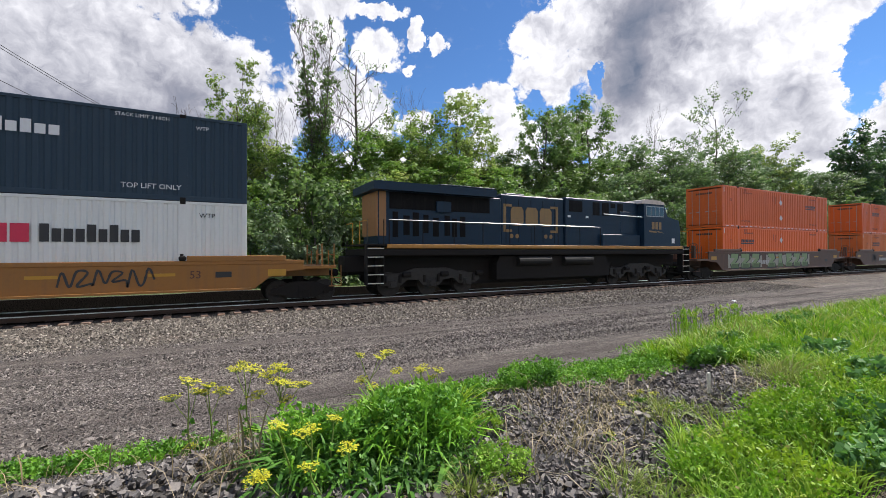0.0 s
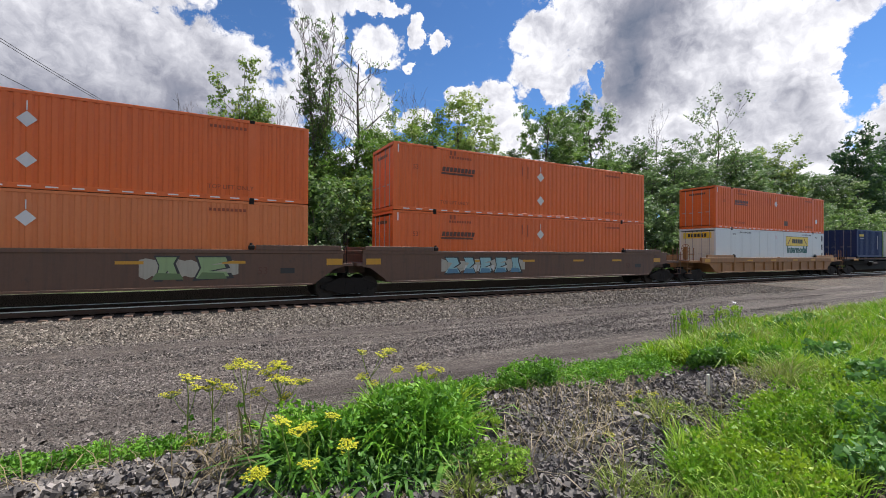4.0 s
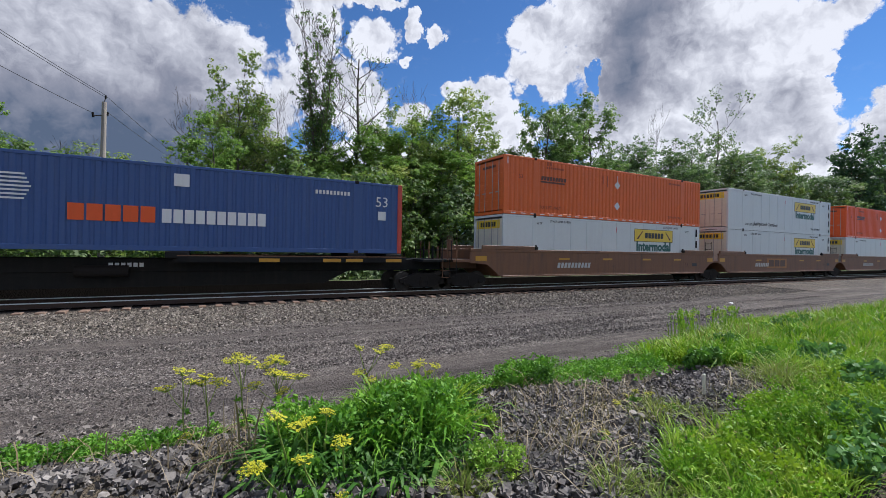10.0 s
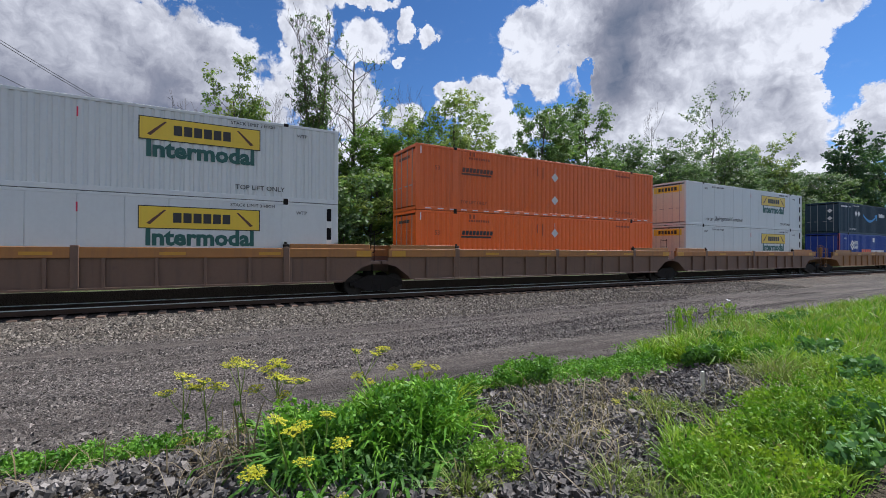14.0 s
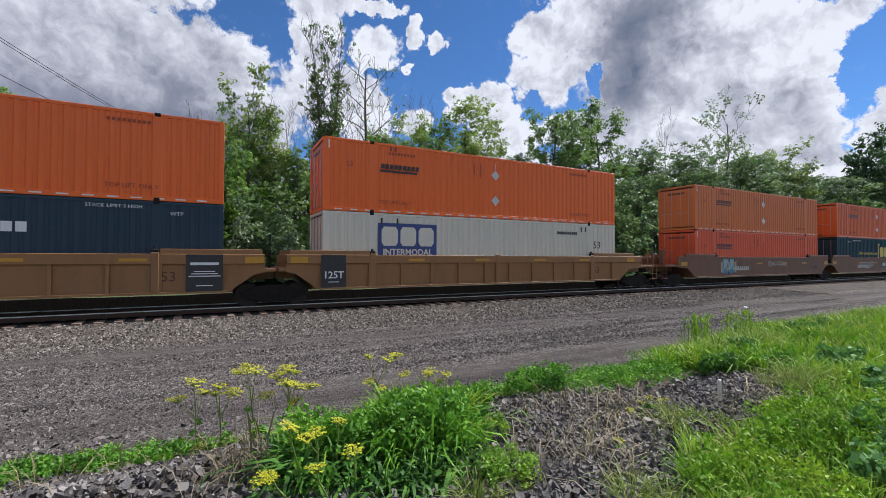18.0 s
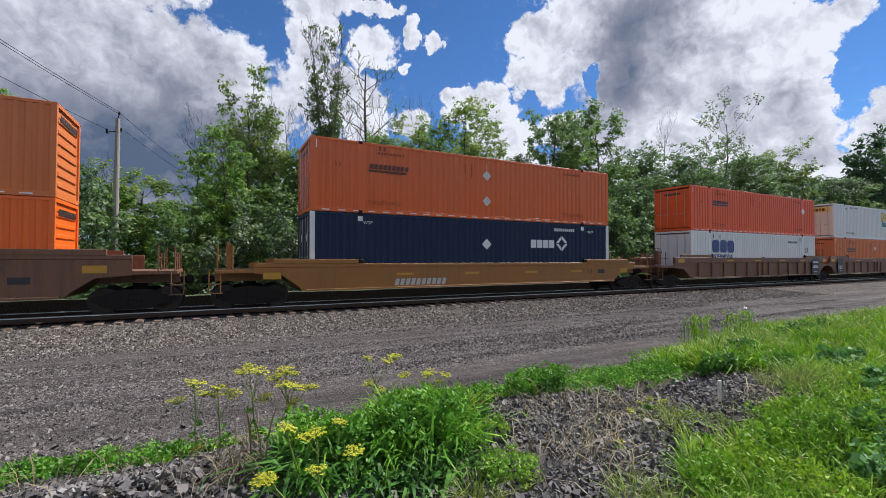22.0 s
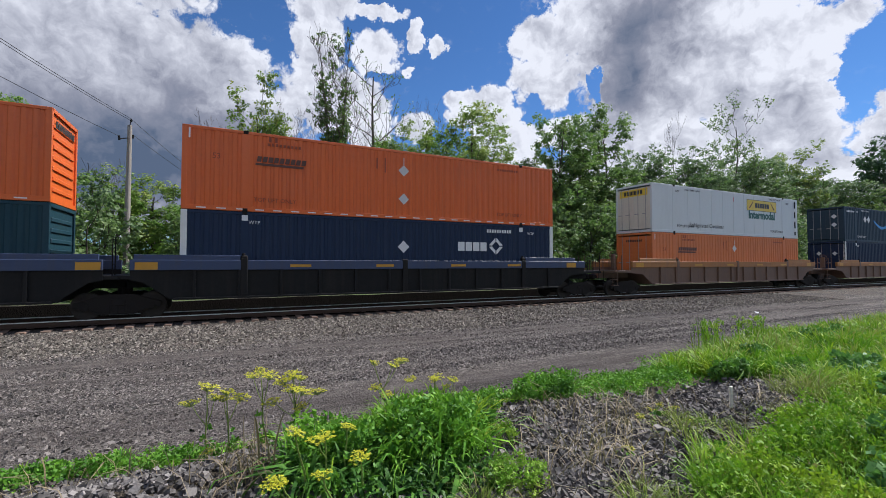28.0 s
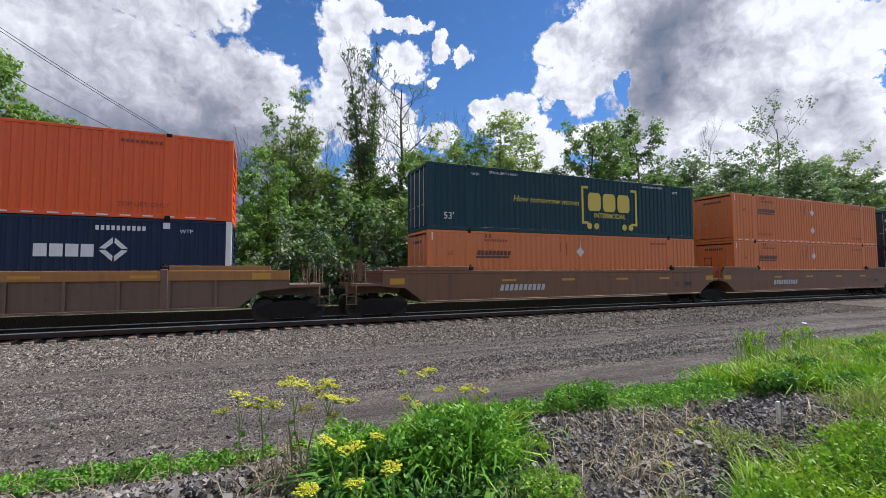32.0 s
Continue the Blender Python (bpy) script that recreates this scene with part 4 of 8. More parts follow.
def container(paint, label, style="ribbed", length=C_LONG, door=None, post=None, dashes=False, reefer=False, patch=None):
    """A box of 53 or 20 feet. Its left end stands at local x = 0, its near face looks along -y."""
    high = C_HIGH if length > 10 else 2.591
    box = thing("shipping_container", label, "container", "containers on the train")
    m = M[paint]
    tag = (paint, style, length)
    posts = (1.98, length - 1.98) if length > 10 else ()
    part("frame", kept(("cframe", paint, length), lambda: frame_geo(length, high, posts).mesh("frame", m)), None, box)
    if post:
        for x in (0.0, length - 0.19):
            pg = kept(("cpost", post), lambda: Geo().box(0, 0.19, -C_HALF - 0.004, -C_HALF + 0.13, 0, C_HIGH, 0.006).mesh("corner_post", M[post]))
            part("corner_post", pg, None, box, post.replace("_", " ") + " painted corner post", at=pose(x + 0.0, 0, 0))
    cuts = [0.16, *[c for p in posts for c in (p - 0.13, p + 0.13)], length - 0.16]
    for s in (-1, 1):
        def make(s=s):
            g = Geo()
            for a, b in zip(cuts[::2], cuts[1::2]):
                if style == "ribbed":
                    wave(g, a, b, 0.16, high - 0.1, s * (C_HALF - 0.012), 0.036, 0.285, s)
                else:
                    flat_panels(g, a, b, 0.16, high - 0.1, s * (C_HALF - 0.01), s)
            return g.mesh("side_wall", m)
        part("side_wall", kept(("cside", s, *tag), make), None, box)
    def roof():
        g = Geo()
        g.box(0.1, length - 0.1, -C_HALF + 0.06, C_HALF - 0.06, high - 0.05, high - 0.02)
        for i in range(int(length / 0.6)):
            g.box(0.3 + i * 0.6, 0.55 + i * 0.6, -C_HALF + 0.1, C_HALF - 0.1, high - 0.021, high - 0.006)
        return g.mesh("roof", m)
    part("roof", kept(("croof", *tag), roof), None, box)
    part("floor", kept(("cfloor", length), lambda: Geo().box(0.1, length - 0.1, -C_HALF + 0.09, C_HALF - 0.09, 0.08, 0.14).mesh("floor", M["iron"])), None, box)
    # door end, two leaves with locking rods
    dm = M[door or paint]
    def leaf():
        g = Geo()
        g.box(0.035, 0.075, -0.585, 0.585, -1.24, 1.24, 0.006)
        for i in range(5):
            g.box(0.02, 0.04, -0.5, 0.5, -1.05 + i * 0.44, -0.75 + i * 0.44, 0.008)
        return g.mesh("door", dm)
    dmesh = kept(("cdoor", door or paint), leaf)
    rods = kept(("crod",), lambda: Geo().rod((0, 0, -1.3), (0, 0, 1.3), 0.017, n=6).box(-0.012, 0.02, -0.03, 0.26, -0.36, -0.32).mesh("lock_rod", M["steel"]))
    for s in (-1, 1):
        d = part("door", dmesh, None, box, at=pose(0, s * 0.59, high / 2))
        for y in (-0.28, 0.25):
            part("lock_rod", rods, None, d, "galvanised locking rod", at=pose(0.0, y, 0))
    # closed end
    if reefer:
        part("end_wall", kept(("cend", paint, 1), lambda: Geo().box(length - 0.75, length - 0.70, -1.2, 1.2, 0.15, high - 0.1).mesh("end_wall", m)), None, box)
        unit = part("cooling_unit", Geo().box(length - 0.70, length - 0.16, -0.95, 0.95, 0.55, 2.55, 0.12), M["white"], box, "white cooling unit behind a steel guard")
        part("fan_grille", Geo().box(length - 0.16, length - 0.13, -0.7, 0.7, 1.7, 2.4, 0.01), M["vent"], unit, "black fan grille")
        part("fuel_tank", Geo().rod((length - 0.42, -0.9, 0.35), (length - 0.42, 0.9, 0.35), 0.2, n=12), M["steel"], unit)
        bay = part("side_opening", slab(0.17, high - 0.42, M["vent"], 0.004), None, box, "dark open bay beside the cooling unit", at=pose(length - 0.36, -C_HALF - 0.001, high / 2 + 0.03))
        for z in (-0.85, -0.1, 0.62):
            part("bay_rail", slab(0.20, 0.26, M["white"], 0.006), None, bay, at=pose(0.0, -0.005, z))
        part("guard_frame", Geo().box(length - 0.06, length - 0.0, -1.25, -1.15, 0.1, high - 0.1).box(length - 0.06, length, 1.15, 1.25, 0.1, high - 0.1)
             .box(length - 0.06, length, -1.2, 1.2, 1.35, 1.43).box(length - 0.72, length, -C_HALF, -C_HALF + 0.06, 1.35, 1.43), M["grey_white"], box, "pale grey steel guard frame")
    else:
        def end():
            g = Geo()
            g.box(length - 0.09, length - 0.06, -1.19, 1.19, 0.14, high - 0.11)
            return g.mesh("end_wall", m)
        ew = part("end_wall", kept(("cend", *tag), end), None, box)
        rib = kept(("crib", length, paint), lambda: Geo().box(length - 0.062, length - 0.018, -1.0, 1.0, -0.07, 0.07, 0.02).mesh("rib", m))
        for i in range(7):
            part("rib", rib, None, ew, at=pose(0, 0, 0.42 + i * 0.33))
    cast = kept(("cast",), lambda: Geo().box(-0.09, 0.09, -0.085, 0.085, -0.06, 0.06, 0.012).mesh("corner_casting", M["iron"]))
    for x in ((0.1, length - 0.1) if not posts else (*posts,)):
        for z in (0.06, high - 0.05):
            for s in (-1, 1):
                part("corner_casting", cast, None, box, at=pose(x, s * (C_HALF - 0.078), z + (0.012 if z > 1 else -0.008)))
    if dashes:
        def strip():
            g = Geo()
            x = 0.45
            while x < length - 0.5:
                g.box(x, x + 0.30, -C_HALF - 0.005, -C_HALF, 0.055, 0.095)
                x += 0.62
            return g.mesh("reflector_strip", M["mark_white"])
        part("reflector_strip", kept(("cdash", length), strip), None, box, "row of small white reflector dashes", kind="stuff")
    if patch:
        part("repair_panel", Geo().box(length - 1.83, length - 0.2, -C_HALF - 0.012, -C_HALF, 0.17, high - 0.11, 0.004), M[patch], box, "flat red repaired side panel")
    return box


FACE = -C_HALF - 0.001


def put(box, me, x, z, name, label="", y=FACE):
    return part(name, me, None, box, label, at=pose(x, y, z))


def small_print(box, ink, lift=True, stack_text=True):
    me = words("WTP", 0.13, M[ink])
    put(box, me, 2.3, 2.52, "lettering")
    put(box, me, 14.75, 2.5, "lettering")
    stack = words("STACK LIMIT 3 HIGH", 0.115, M[ink])
    if stack_text:
        put(box, stack, 3.75, 2.66, "lettering")
        put(box, stack, 13.05, 2.69, "lettering")
    else:
        put(box, row_of_bars(10, 0.09, 0.15, 0.05, M[ink]), 12.9, 2.56, "serial_bars")
    if lift:
        top = words("TOP LIFT ONLY", 0.17, M[ink])
        put(box, top, 3.05, 0.42, "lettering")
        put(box, top, 13.3, 0.42, "lettering")


def orange_box(paint="orange", at_right=False, diamonds=2, **kw):
    b = container(paint, {"orange": "orange corrugated steel container, sun-faded and streaked", "bright_orange": "bright orange corrugated steel container, fairly clean",
                          "tan_orange": "faded tan-orange corrugated steel container", "red_orange": "red-orange corrugated steel container, fairly new",
                          "coral": "coral red corrugated steel container"}[paint], dashes=True, **kw)
    ink = M["mark_brown"] if paint not in ("bright_orange", "red_orange") else M["mark_black"]
    x = 13.0 if at_right else 3.2
    put(b, row_of_bars(9, 0.15, 0.20, 0.045, ink, 0.18), x, 1.94, "wordmark", "dark slanted block marks over a bar")
    put(b, slab(1.68, 0.085, ink), x - 0.05, 1.75, "underline")
    for i in range(diamonds):
        put(b, diamond(0.24, M["mark_grey"]), 8.08, 2.05 - 1.2 * i, "diamond_mark", "pale grey diamond plate")
    put(b, slab(0.03, 0.28, M["mark_grey"]), 8.08, 2.45, "tick_mark")
    put(b, slab(0.05, 0.34, M["mark_white"]), 0.22, 2.62, "corner_tick", "short white corner stripe")
    put(b, words("TOP LIFT ONLY", 0.15, M["mark_worn"]), 3.0, 0.44, "lettering", "worn rust-red lettering")
    put(b, words("TOP LIFT ONLY", 0.15, M["mark_worn"]), 13.5, 0.44, "lettering", "worn rust-red lettering")
    put(b, words("53", 0.2, M["mark_worn"]), 1.05, 1.9, "lettering")
    put(b, row_of_bars(9, 0.085, 0.10, 0.05, M["mark_worn"]), 3.3, 2.50, "serial_bars")
    put(b, row_of_bars(2, 0.09, 0.2, 0.12, M["mark_worn"]), 2.9, 2.70, "lift_bars")
    put(b, row_of_bars(9, 0.085, 0.10, 0.05, M["mark_worn"]), 13.4, 2.56, "serial_bars")
    for x in (6.9, 7.25):
        put(b, slab(0.05, 0.45 if x < 7 else 0.6, M["mark_worn"]), x, 2.25 if x < 7 else 2.2, "stencil_bar")
    put(b, row_of_bars(9, 0.10, 0.13, 0.03, ink, 0.15), 0.0, 0.0, "door_wordmark").matrix_basis = pose(0.012, 0, 2.42, 0, 0, -90)
    # sign and long slots on the closed end
    e = part("end_wordmark", row_of_bars(9, 0.17, 0.22, 0.04, M["mark_black"], 0.15), None, b, at=pose(C_LONG - 0.015, 0, 2.48, 0, 0, 90))
    return b


def plated_box():
    b = orange_box("orange", diamonds=1)
    put(b, slab(0.30, 0.34, M["mark_white"]), 14.75, 0.95, "notice_plate", "small white notice plate")
    put(b, slab(0.55, 0.36, M["brown"]), 9.6, 0.62, "paint_patch", "brown patch of old paint")
    return b


def marked_box():
    b = orange_box("red_orange", diamonds=0)
    put(b, diamond(0.26, M["mark_white"]), 14.3, 1.9, "diamond_mark", "white diamond plate")
    return b


def reefer_box(style="flat", sign=True, paint="grey_white", small=False, reefer=True):
    b = container(paint, "pale grey refrigerated container with a yellow sign" if reefer else "white corrugated container with a yellow sign", style, door="cream", reefer=reefer)
    if sign:
        w, h, x, z = (3.6, 0.70, 11.45, 2.16) if not small else (3.3, 0.72, 11.6, 2.25)
        s = put(b, slab(w + 0.06, h + 0.06, M["mark_black"], 0.004), x, z, "sign", "yellow sign with dark block marks and a black rim", FACE)
        part("sign_face", slab(w, h, M["sign_yellow"]), None, s, at=pose(0, -0.003, 0))
        part("sign_marks", row_of_bars(6, 0.24, 0.33, 0.055, M["mark_black"]), None, s, at=pose(0, -0.010, 0))
        for q in (-1, 1):
            part("sign_arrow", Geo().plate([(q * 1.05, 0.25), (q * 1.12, 0.25), (q * 1.6, -0.2), (q * 1.5, -0.24)][::(1 if q < 0 else -1)], 0), M["mark_brown"], s, at=pose(0, -0.010, 0))
        if not small:
            put(b, words("Intermodal", 0.53, M["mark_green"], 0.030), x, 1.48, "lettering", "large dark green lettering")
    small_print(b, "mark_black")
    if reefer:
        put(b, words("Refrigerated Container", 0.27, M["mark_black"]), 5.2, 0.52, "lettering", "dark grey lettering")
    put(b, slab(0.04, 0.3, M["mark_red"]), 8.08, 2.4, "red_mark")
    d = part("door_sign", slab(2.0, 0.42, M["sign_yellow"]), None, b, "yellow door sign", at=pose(0.010, 0, 2.42, 0, 0, -90))
    part("door_marks", row_of_bars(6, 0.17, 0.24, 0.06, M["mark_black"]), None, d, at=pose(0, -0.008, 0))
    return b


def diamond_box():
    b = container("navy", "dark navy container with white corner posts and a diamond emblem", post="white", door="navy")
    put(b, row_of_bars(4, 0.33, 0.40, 0.06, M["mark_white"]), 11.45, 1.82, "wordmark", "white block marks")
    put(b, diamond(0.42, M["mark_white"], 0.55), 12.72, 1.86, "emblem", "white open diamond emblem")
    put(b, diamond(0.26, M["mark_white"]), 8.08, 1.75, "diamond_mark")
    small_print(b, "mark_white", lift=False, stack_text=False)
    put(b, slab(0.2, 0.2, M["mark_white"]), 1.98, 2.68, "lift_plate")
    put(b, slab(0.2, 0.2, M["mark_white"]), 14.17, 2.68, "lift_plate")
    for y in (-0.6, 0.5):
        part("door_diamond", diamond(0.18, M["mark_white"]), None, b, at=pose(0.012, y, 1.9, 0, 0, -90))
    return b


def smile_box():
    b = container("slate", "dark slate blue container with a bright blue curved arrow", door="slate")
    put(b, smile(M["mark_sky"]), 7.15, 1.92, "curved_arrow", "bright blue curved arrow")
    put(b, row_of_bars(5, 0.25, 0.30, 0.07, M["mark_white"], 0, (0, 2)), 10.2, 1.95, "wordmark", "white block marks")
    for x in (3.75, 4.42):
        put(b, diamond(0.29, M["mark_white"]), x, 1.95, "diamond_mark")
    small_print(b, "mark_white")
    put(b, row_of_bars(10, 0.085, 0.14, 0.055, M["mark_white"]), 1.1, 2.52, "serial_bars")
    for z in (1.4, 2.1):
        part("door_diamond", diamond(0.2, M["mark_white"]), None, b, at=pose(0.012, -0.6, z, 0, 0, -90))
    return b


def stack_box(paint="royal"):
    b = container(paint, "blue corrugated container with red corner posts", post="red", door=paint)
    put(b, row_of_bars(5, 0.40, 0.52, 0.06, M["red_orange"]), 6.25, 1.18, "wordmark", "red block marks")
    put(b, row_of_bars(10, 0.27, 0.46, 0.055, M["mark_white"]), 9.15, 1.16, "wordmark", "white block marks")
    e = put(b, diamond(0.48, M["mark_white"]), 2.9, 1.85, "emblem", "white diamond emblem with speed lines")
    part("emblem_ring", diamond(0.3, M["mark_blue"], 0.5), None, e, at=pose(0, -0.008, 0))
    for i in range(7):
        part("speed_line", slab(1.3 - 0.1 * abs(i - 3), 0.055, M["mark_white"]), None, e, at=pose(0.75, 0.0, 0.36 - 0.12 * i))
    put(b, slab(0.45, 0.42, M["mark_white"]), 8.1, 2.38, "plate")
    put(b, words("53", 0.42, M["mark_white"]), 15.25, 2.1, "lettering")
    put(b, slab(0.34, 0.36, M["mark_white"]), 15.25, 1.55, "plate")
    put(b, words("WTP", 0.16, M["mark_white"]), 1.35, 2.42, "lettering")
    put(b, row_of_bars(10, 0.09, 0.15, 0.05, M["mark_white"]), 13.2, 2.36, "serial_bars")
    return b


def slogan_box():
    b = container("teal", "dark teal container with a gold bracketed emblem", door="teal")
    put(b, words("How tomorrow moves", 0.29, M["mark_gold"], 0.0, 0.25), 6.15, 1.56, "lettering", "pale gold slogan")
    put(b, serif_blocks(M["mark_gold"], 0.92), 10.0, 1.68, "emblem", "gold serif block emblem")
    for x, q in ((8.22, 1), (11.78, -1)):
        put(b, kept(("bracket", q), lambda: Geo().plate([(0, -0.95), (0.12, -0.95), (0.12, 0.95), (0, 0.95)], 0).box(*sorted((0.06, 0.06 + q * 0.36)), -0.006, 0, 0.83, 0.95)
            .box(*sorted((0.06, 0.06 + q * 0.36)), -0.006, 0, -0.95, -0.83).mesh("bracket", M["mark_gold"])), x, 1.5, "bracket")
    put(b, words("INTERMODAL", 0.24, M["mark_gold"], 0.006), 10.05, 0.99, "lettering", "gold lettering")
    dot = kept("dot", lambda: Geo().rod((0, 0, 0), (0, -0.006, 0), 0.16, n=14).mesh("dot", M["mark_gold"]))
    for x in (8.7, 9.15, 11.0, 11.45):
        put(b, dot, x, 0.45, "dot")
    small_print(b, "mark_white", lift=False)
    put(b, words("53'", 0.3, M["mark_white"]), 1.0, 0.6, "lettering")
    return b


def block_box(framed):
    b = container("cream" if framed else "white", "cream corrugated container with a navy block emblem" if framed else "white corrugated container with a navy block emblem")
    if framed:
        put(b, slab(2.7, 1.4, M["mark_blue"], 0.004), 3.6, 1.8, "emblem_panel", "navy emblem panel")
        put(b, serif_blocks(M["cream"], 0.80), 3.6, 1.95, "emblem").location.y = FACE - 0.006
        put(b, words("INTERMODAL", 0.26, M["cream"], 0.01), 3.6, 1.28, "lettering").location.y = FACE - 0.006
    else:
        put(b, serif_blocks(M["mark_blue"], 0.82), 3.5, 1.92, "emblem", "navy serif block emblem")
        put(b, words("INTERMODAL", 0.28, M["mark_blue"], 0.01), 3.5, 1.22, "lettering")
    put(b, words("53", 0.40, M["mark_black"]), 14.75, 1.75, "lettering")
    put(b, row_of_bars(10, 0.09, 0.15, 0.05, M["mark_black"]), 12.6, 2.36, "serial_bars")
    for x in (2.4, 3.1, 13.6, 13.9):
        put(b, slab(0.08, 0.25, M["mark_black"]), x, 2.58, "lift_mark")
    return b


def logistics_box():
    b = container("white", "white corrugated container with crimson and dark block marks", door="white")
    put(b, row_of_bars(3, 0.42, 0.55, 0.06, M["mark_red"]), 9.6, 1.76, "wordmark", "crimson block marks")
    put(b, row_of_bars(9, 0.22, 0.40, 0.06, M["mark_black"], 0, (0, 4, 6)), 11.75, 1.70, "wordmark", "dark block marks")
    put(b, words("WTP", 0.16, M["mark_black"]), 14.9, 2.42, "lettering")
    part("door_wordmark", row_of_bars(3, 0.42, 0.45, 0.06, M["mark_red"]), None, b, at=pose(0.012, 0, 2.25, 0, 0, -90))
    put(b, words("DA", 0.24, M["mark_black"]), 3.6, 0.62, "lettering")
    return b


def short_box():
    b = container("box_blue", "short dark blue corrugated container with small gold marks", length=6.058)
    put(b, row_of_bars(5, 0.17, 0.20, 0.04, M["mark_gold"]), 1.1, 2.05, "wordmark")
    put(b, row_of_bars(7, 0.08, 0.05, 0.05, M["mark_white"]), 1.15, 1.78, "wordmark")
    put(b, slab(0.05, 1.4, M["mark_white"]), 4.9, 1.4, "stencil_bar")
    return b


# ---- railway cars ----
FIRST, MIDDLE, LAST, SINGLE = (True, False), (False, False), (False, True), (True, True)
BASE = 0.584      # height of a lower container's underside over the rail


def wheelset(r=0.42):
    def make():
        g = Geo()
        for s in (-1, 1):
            y = s * 0.7525
            g.rod((0, y - 0.065, 0), (0, y + 0.065, 0), r, n=24)
            g.rod((0, y - s * 0.07, 0), (0, y - s * 0.045, 0), r + 0.026, n=24)
            g.rod((0, y + s * 0.064, 0), (0, y + s * 0.085, 0), r * 0.42, n=14)
            g.rod((0, y + s * 0.07, 0), (0, y + s * 0.26, 0), 0.10, n=10)
        g.rod((0, -0.8, 0), (0, 0.8, 0), 0.085, n=10)
        return g.mesh("wheelset", M["wheel"])
    return kept(("wheelset", r), make)


def truck(car, x, base=1.75, r=0.42):
    """A two-axle truck with cast side frames, springs and bolster."""
    t = part("truck", kept(("bolster",), lambda: Geo().box(-0.2, 0.2, -1.12, 1.12, 0.42, 0.66, 0.03).rod((0, 0, 0.6), (0, 0, 1.0), 0.22, n=12).mesh("truck", M["iron"])), None, car, "grimy cast iron two-axle truck", at=pose(x, 0, RAIL_Z))
    b = base / 2
    def side():
        g = Geo()
        g.prism([(-b - 0.28, 0.40), (-b + 0.1, 0.34), (-0.42, 0.16), (0.42, 0.16), (b - 0.1, 0.34), (b + 0.28, 0.40), (b + 0.28, 0.55), (b - 0.02, 0.64), (0.42, 0.80), (-0.42, 0.80), (-b + 0.02, 0.64), (-b - 0.28, 0.55)], -0.07, 0.07)
        for q in (-0.2, 0, 0.2):
            g.rod((q, 0, 0.2), (q, 0, 0.5), 0.085, n=8)
        for q in (-1, 1):
            g.rod((q * b, -0.1, r), (q * b, 0.12, r), 0.13, n=12)
        return g.mesh("side_frame", M["iron"])
    me = kept(("sideframe", base), side)
    for s in (-1, 1):
        part("side_frame", me, None, t, at=pose(0, s * 1.03, 0, 0, 0, 0 if s < 0 else 180))
        part("wheelset", wheelset(r), None, t, "worn steel wheels on an axle", at=pose(s * b, 0, r))
    return t


def coupler(car, x, way):
    def make():
        g = Geo()
        g.box(-0.6, 0.25, -0.11, 0.11, 0.78, 1.0, 0.03)
        g.box(0.15, 0.42, -0.18, 0.18, 0.74, 1.04, 0.06)
        g.tube([(0.1, -0.35, 0.85), (0.25, -0.38, 0.55), (0.5, -0.3, 0.42), (0.72, -0.1, 0.5)], [0.025] * 4)
        return g.mesh("coupler", M["iron"])
    part("coupler", kept("coupler", make), None, car, at=pose(x, 0, 0, 0, 0, 0 if way > 0 else 180))


def end_deck(car, x0, x1, material, rails=True, high=1.24, outer=-1):
    """Platform over a truck with a stub sill, grab rails and a brake wheel."""
    g = Geo().box(x0, x1, -1.42, 1.42, high - 0.12, high, 0.01)
    g.box(x0, x1, -0.3, 0.3, 0.80, high - 0.12)
    d = part("end_platform", g, M[material], car)
    if rails:
        xe = x0 if outer < 0 else x1
        tall = kept(("tall_post", material), lambda: Geo().rod((0, 0, 0), (0, 0, 0.85), 0.024, n=6).mesh("grab_post", M[material]))
        low = kept(("low_post", material), lambda: Geo().rod((0, 0, 0), (0, 0, 0.6), 0.024, n=6).mesh("grab_post", M[material]))
        bar = kept(("grab_bar", material), lambda: Geo().rod((0, -0.44, 0), (0, 0.44, 0), 0.018, n=6).mesh("grab_bar", M[material]))
        for dx in (0.08, 0.55):
            for y in (-1.38, -0.5, 0.5, 1.38):
                part("grab_post", tall if abs(y) > 1 else low, None, d, at=pose(xe - outer * dx, y, high - 0.01))
            for y in (-0.94, 0.94):
                part("grab_bar", bar, None, d, at=pose(xe - outer * dx, y, high + 0.42))
        part("step", Geo().box(xe - outer * 0.05 - 0.2, xe - outer * 0.05 + 0.2, -1.44, -1.24, 0.42, 0.45).rod((xe - 0.18, -1.42, 0.43), (xe - 0.18, -1.42, high), 0.016, n=6)
             .rod((xe + 0.18, -1.42, 0.43), (xe + 0.18, -1.42, high), 0.016, n=6).box(xe - 0.2, xe + 0.2, -1.44, -1.24, 0.74, 0.77), M[material], d)
    return d


def brake_wheel(car, x, material):
    def make():
        g = Geo()
        for i in range(16):
            a, b = 2 * math.pi * i / 16, 2 * math.pi * (i + 1) / 16
            g.rod((0, 0.27 * math.cos(a), 0.27 * math.sin(a)), (0, 0.27 * math.cos(b), 0.27 * math.sin(b)), 0.018, n=5)
        for i in range(4):
            a = math.pi * i / 4
            g.rod((0, -0.26 * math.cos(a), -0.26 * math.sin(a)), (0, 0.26 * math.cos(a), 0.26 * math.sin(a)), 0.012, n=5)
        g.box(-0.1, 0.08, -0.12, 0.12, -0.75, 0.1, 0.02)
        return g.mesh("brake_wheel", M[material])
    part("brake_wheel", kept(("brake", material), make), None, car, "round hand brake wheel", at=pose(x, -0.9, 2.05))


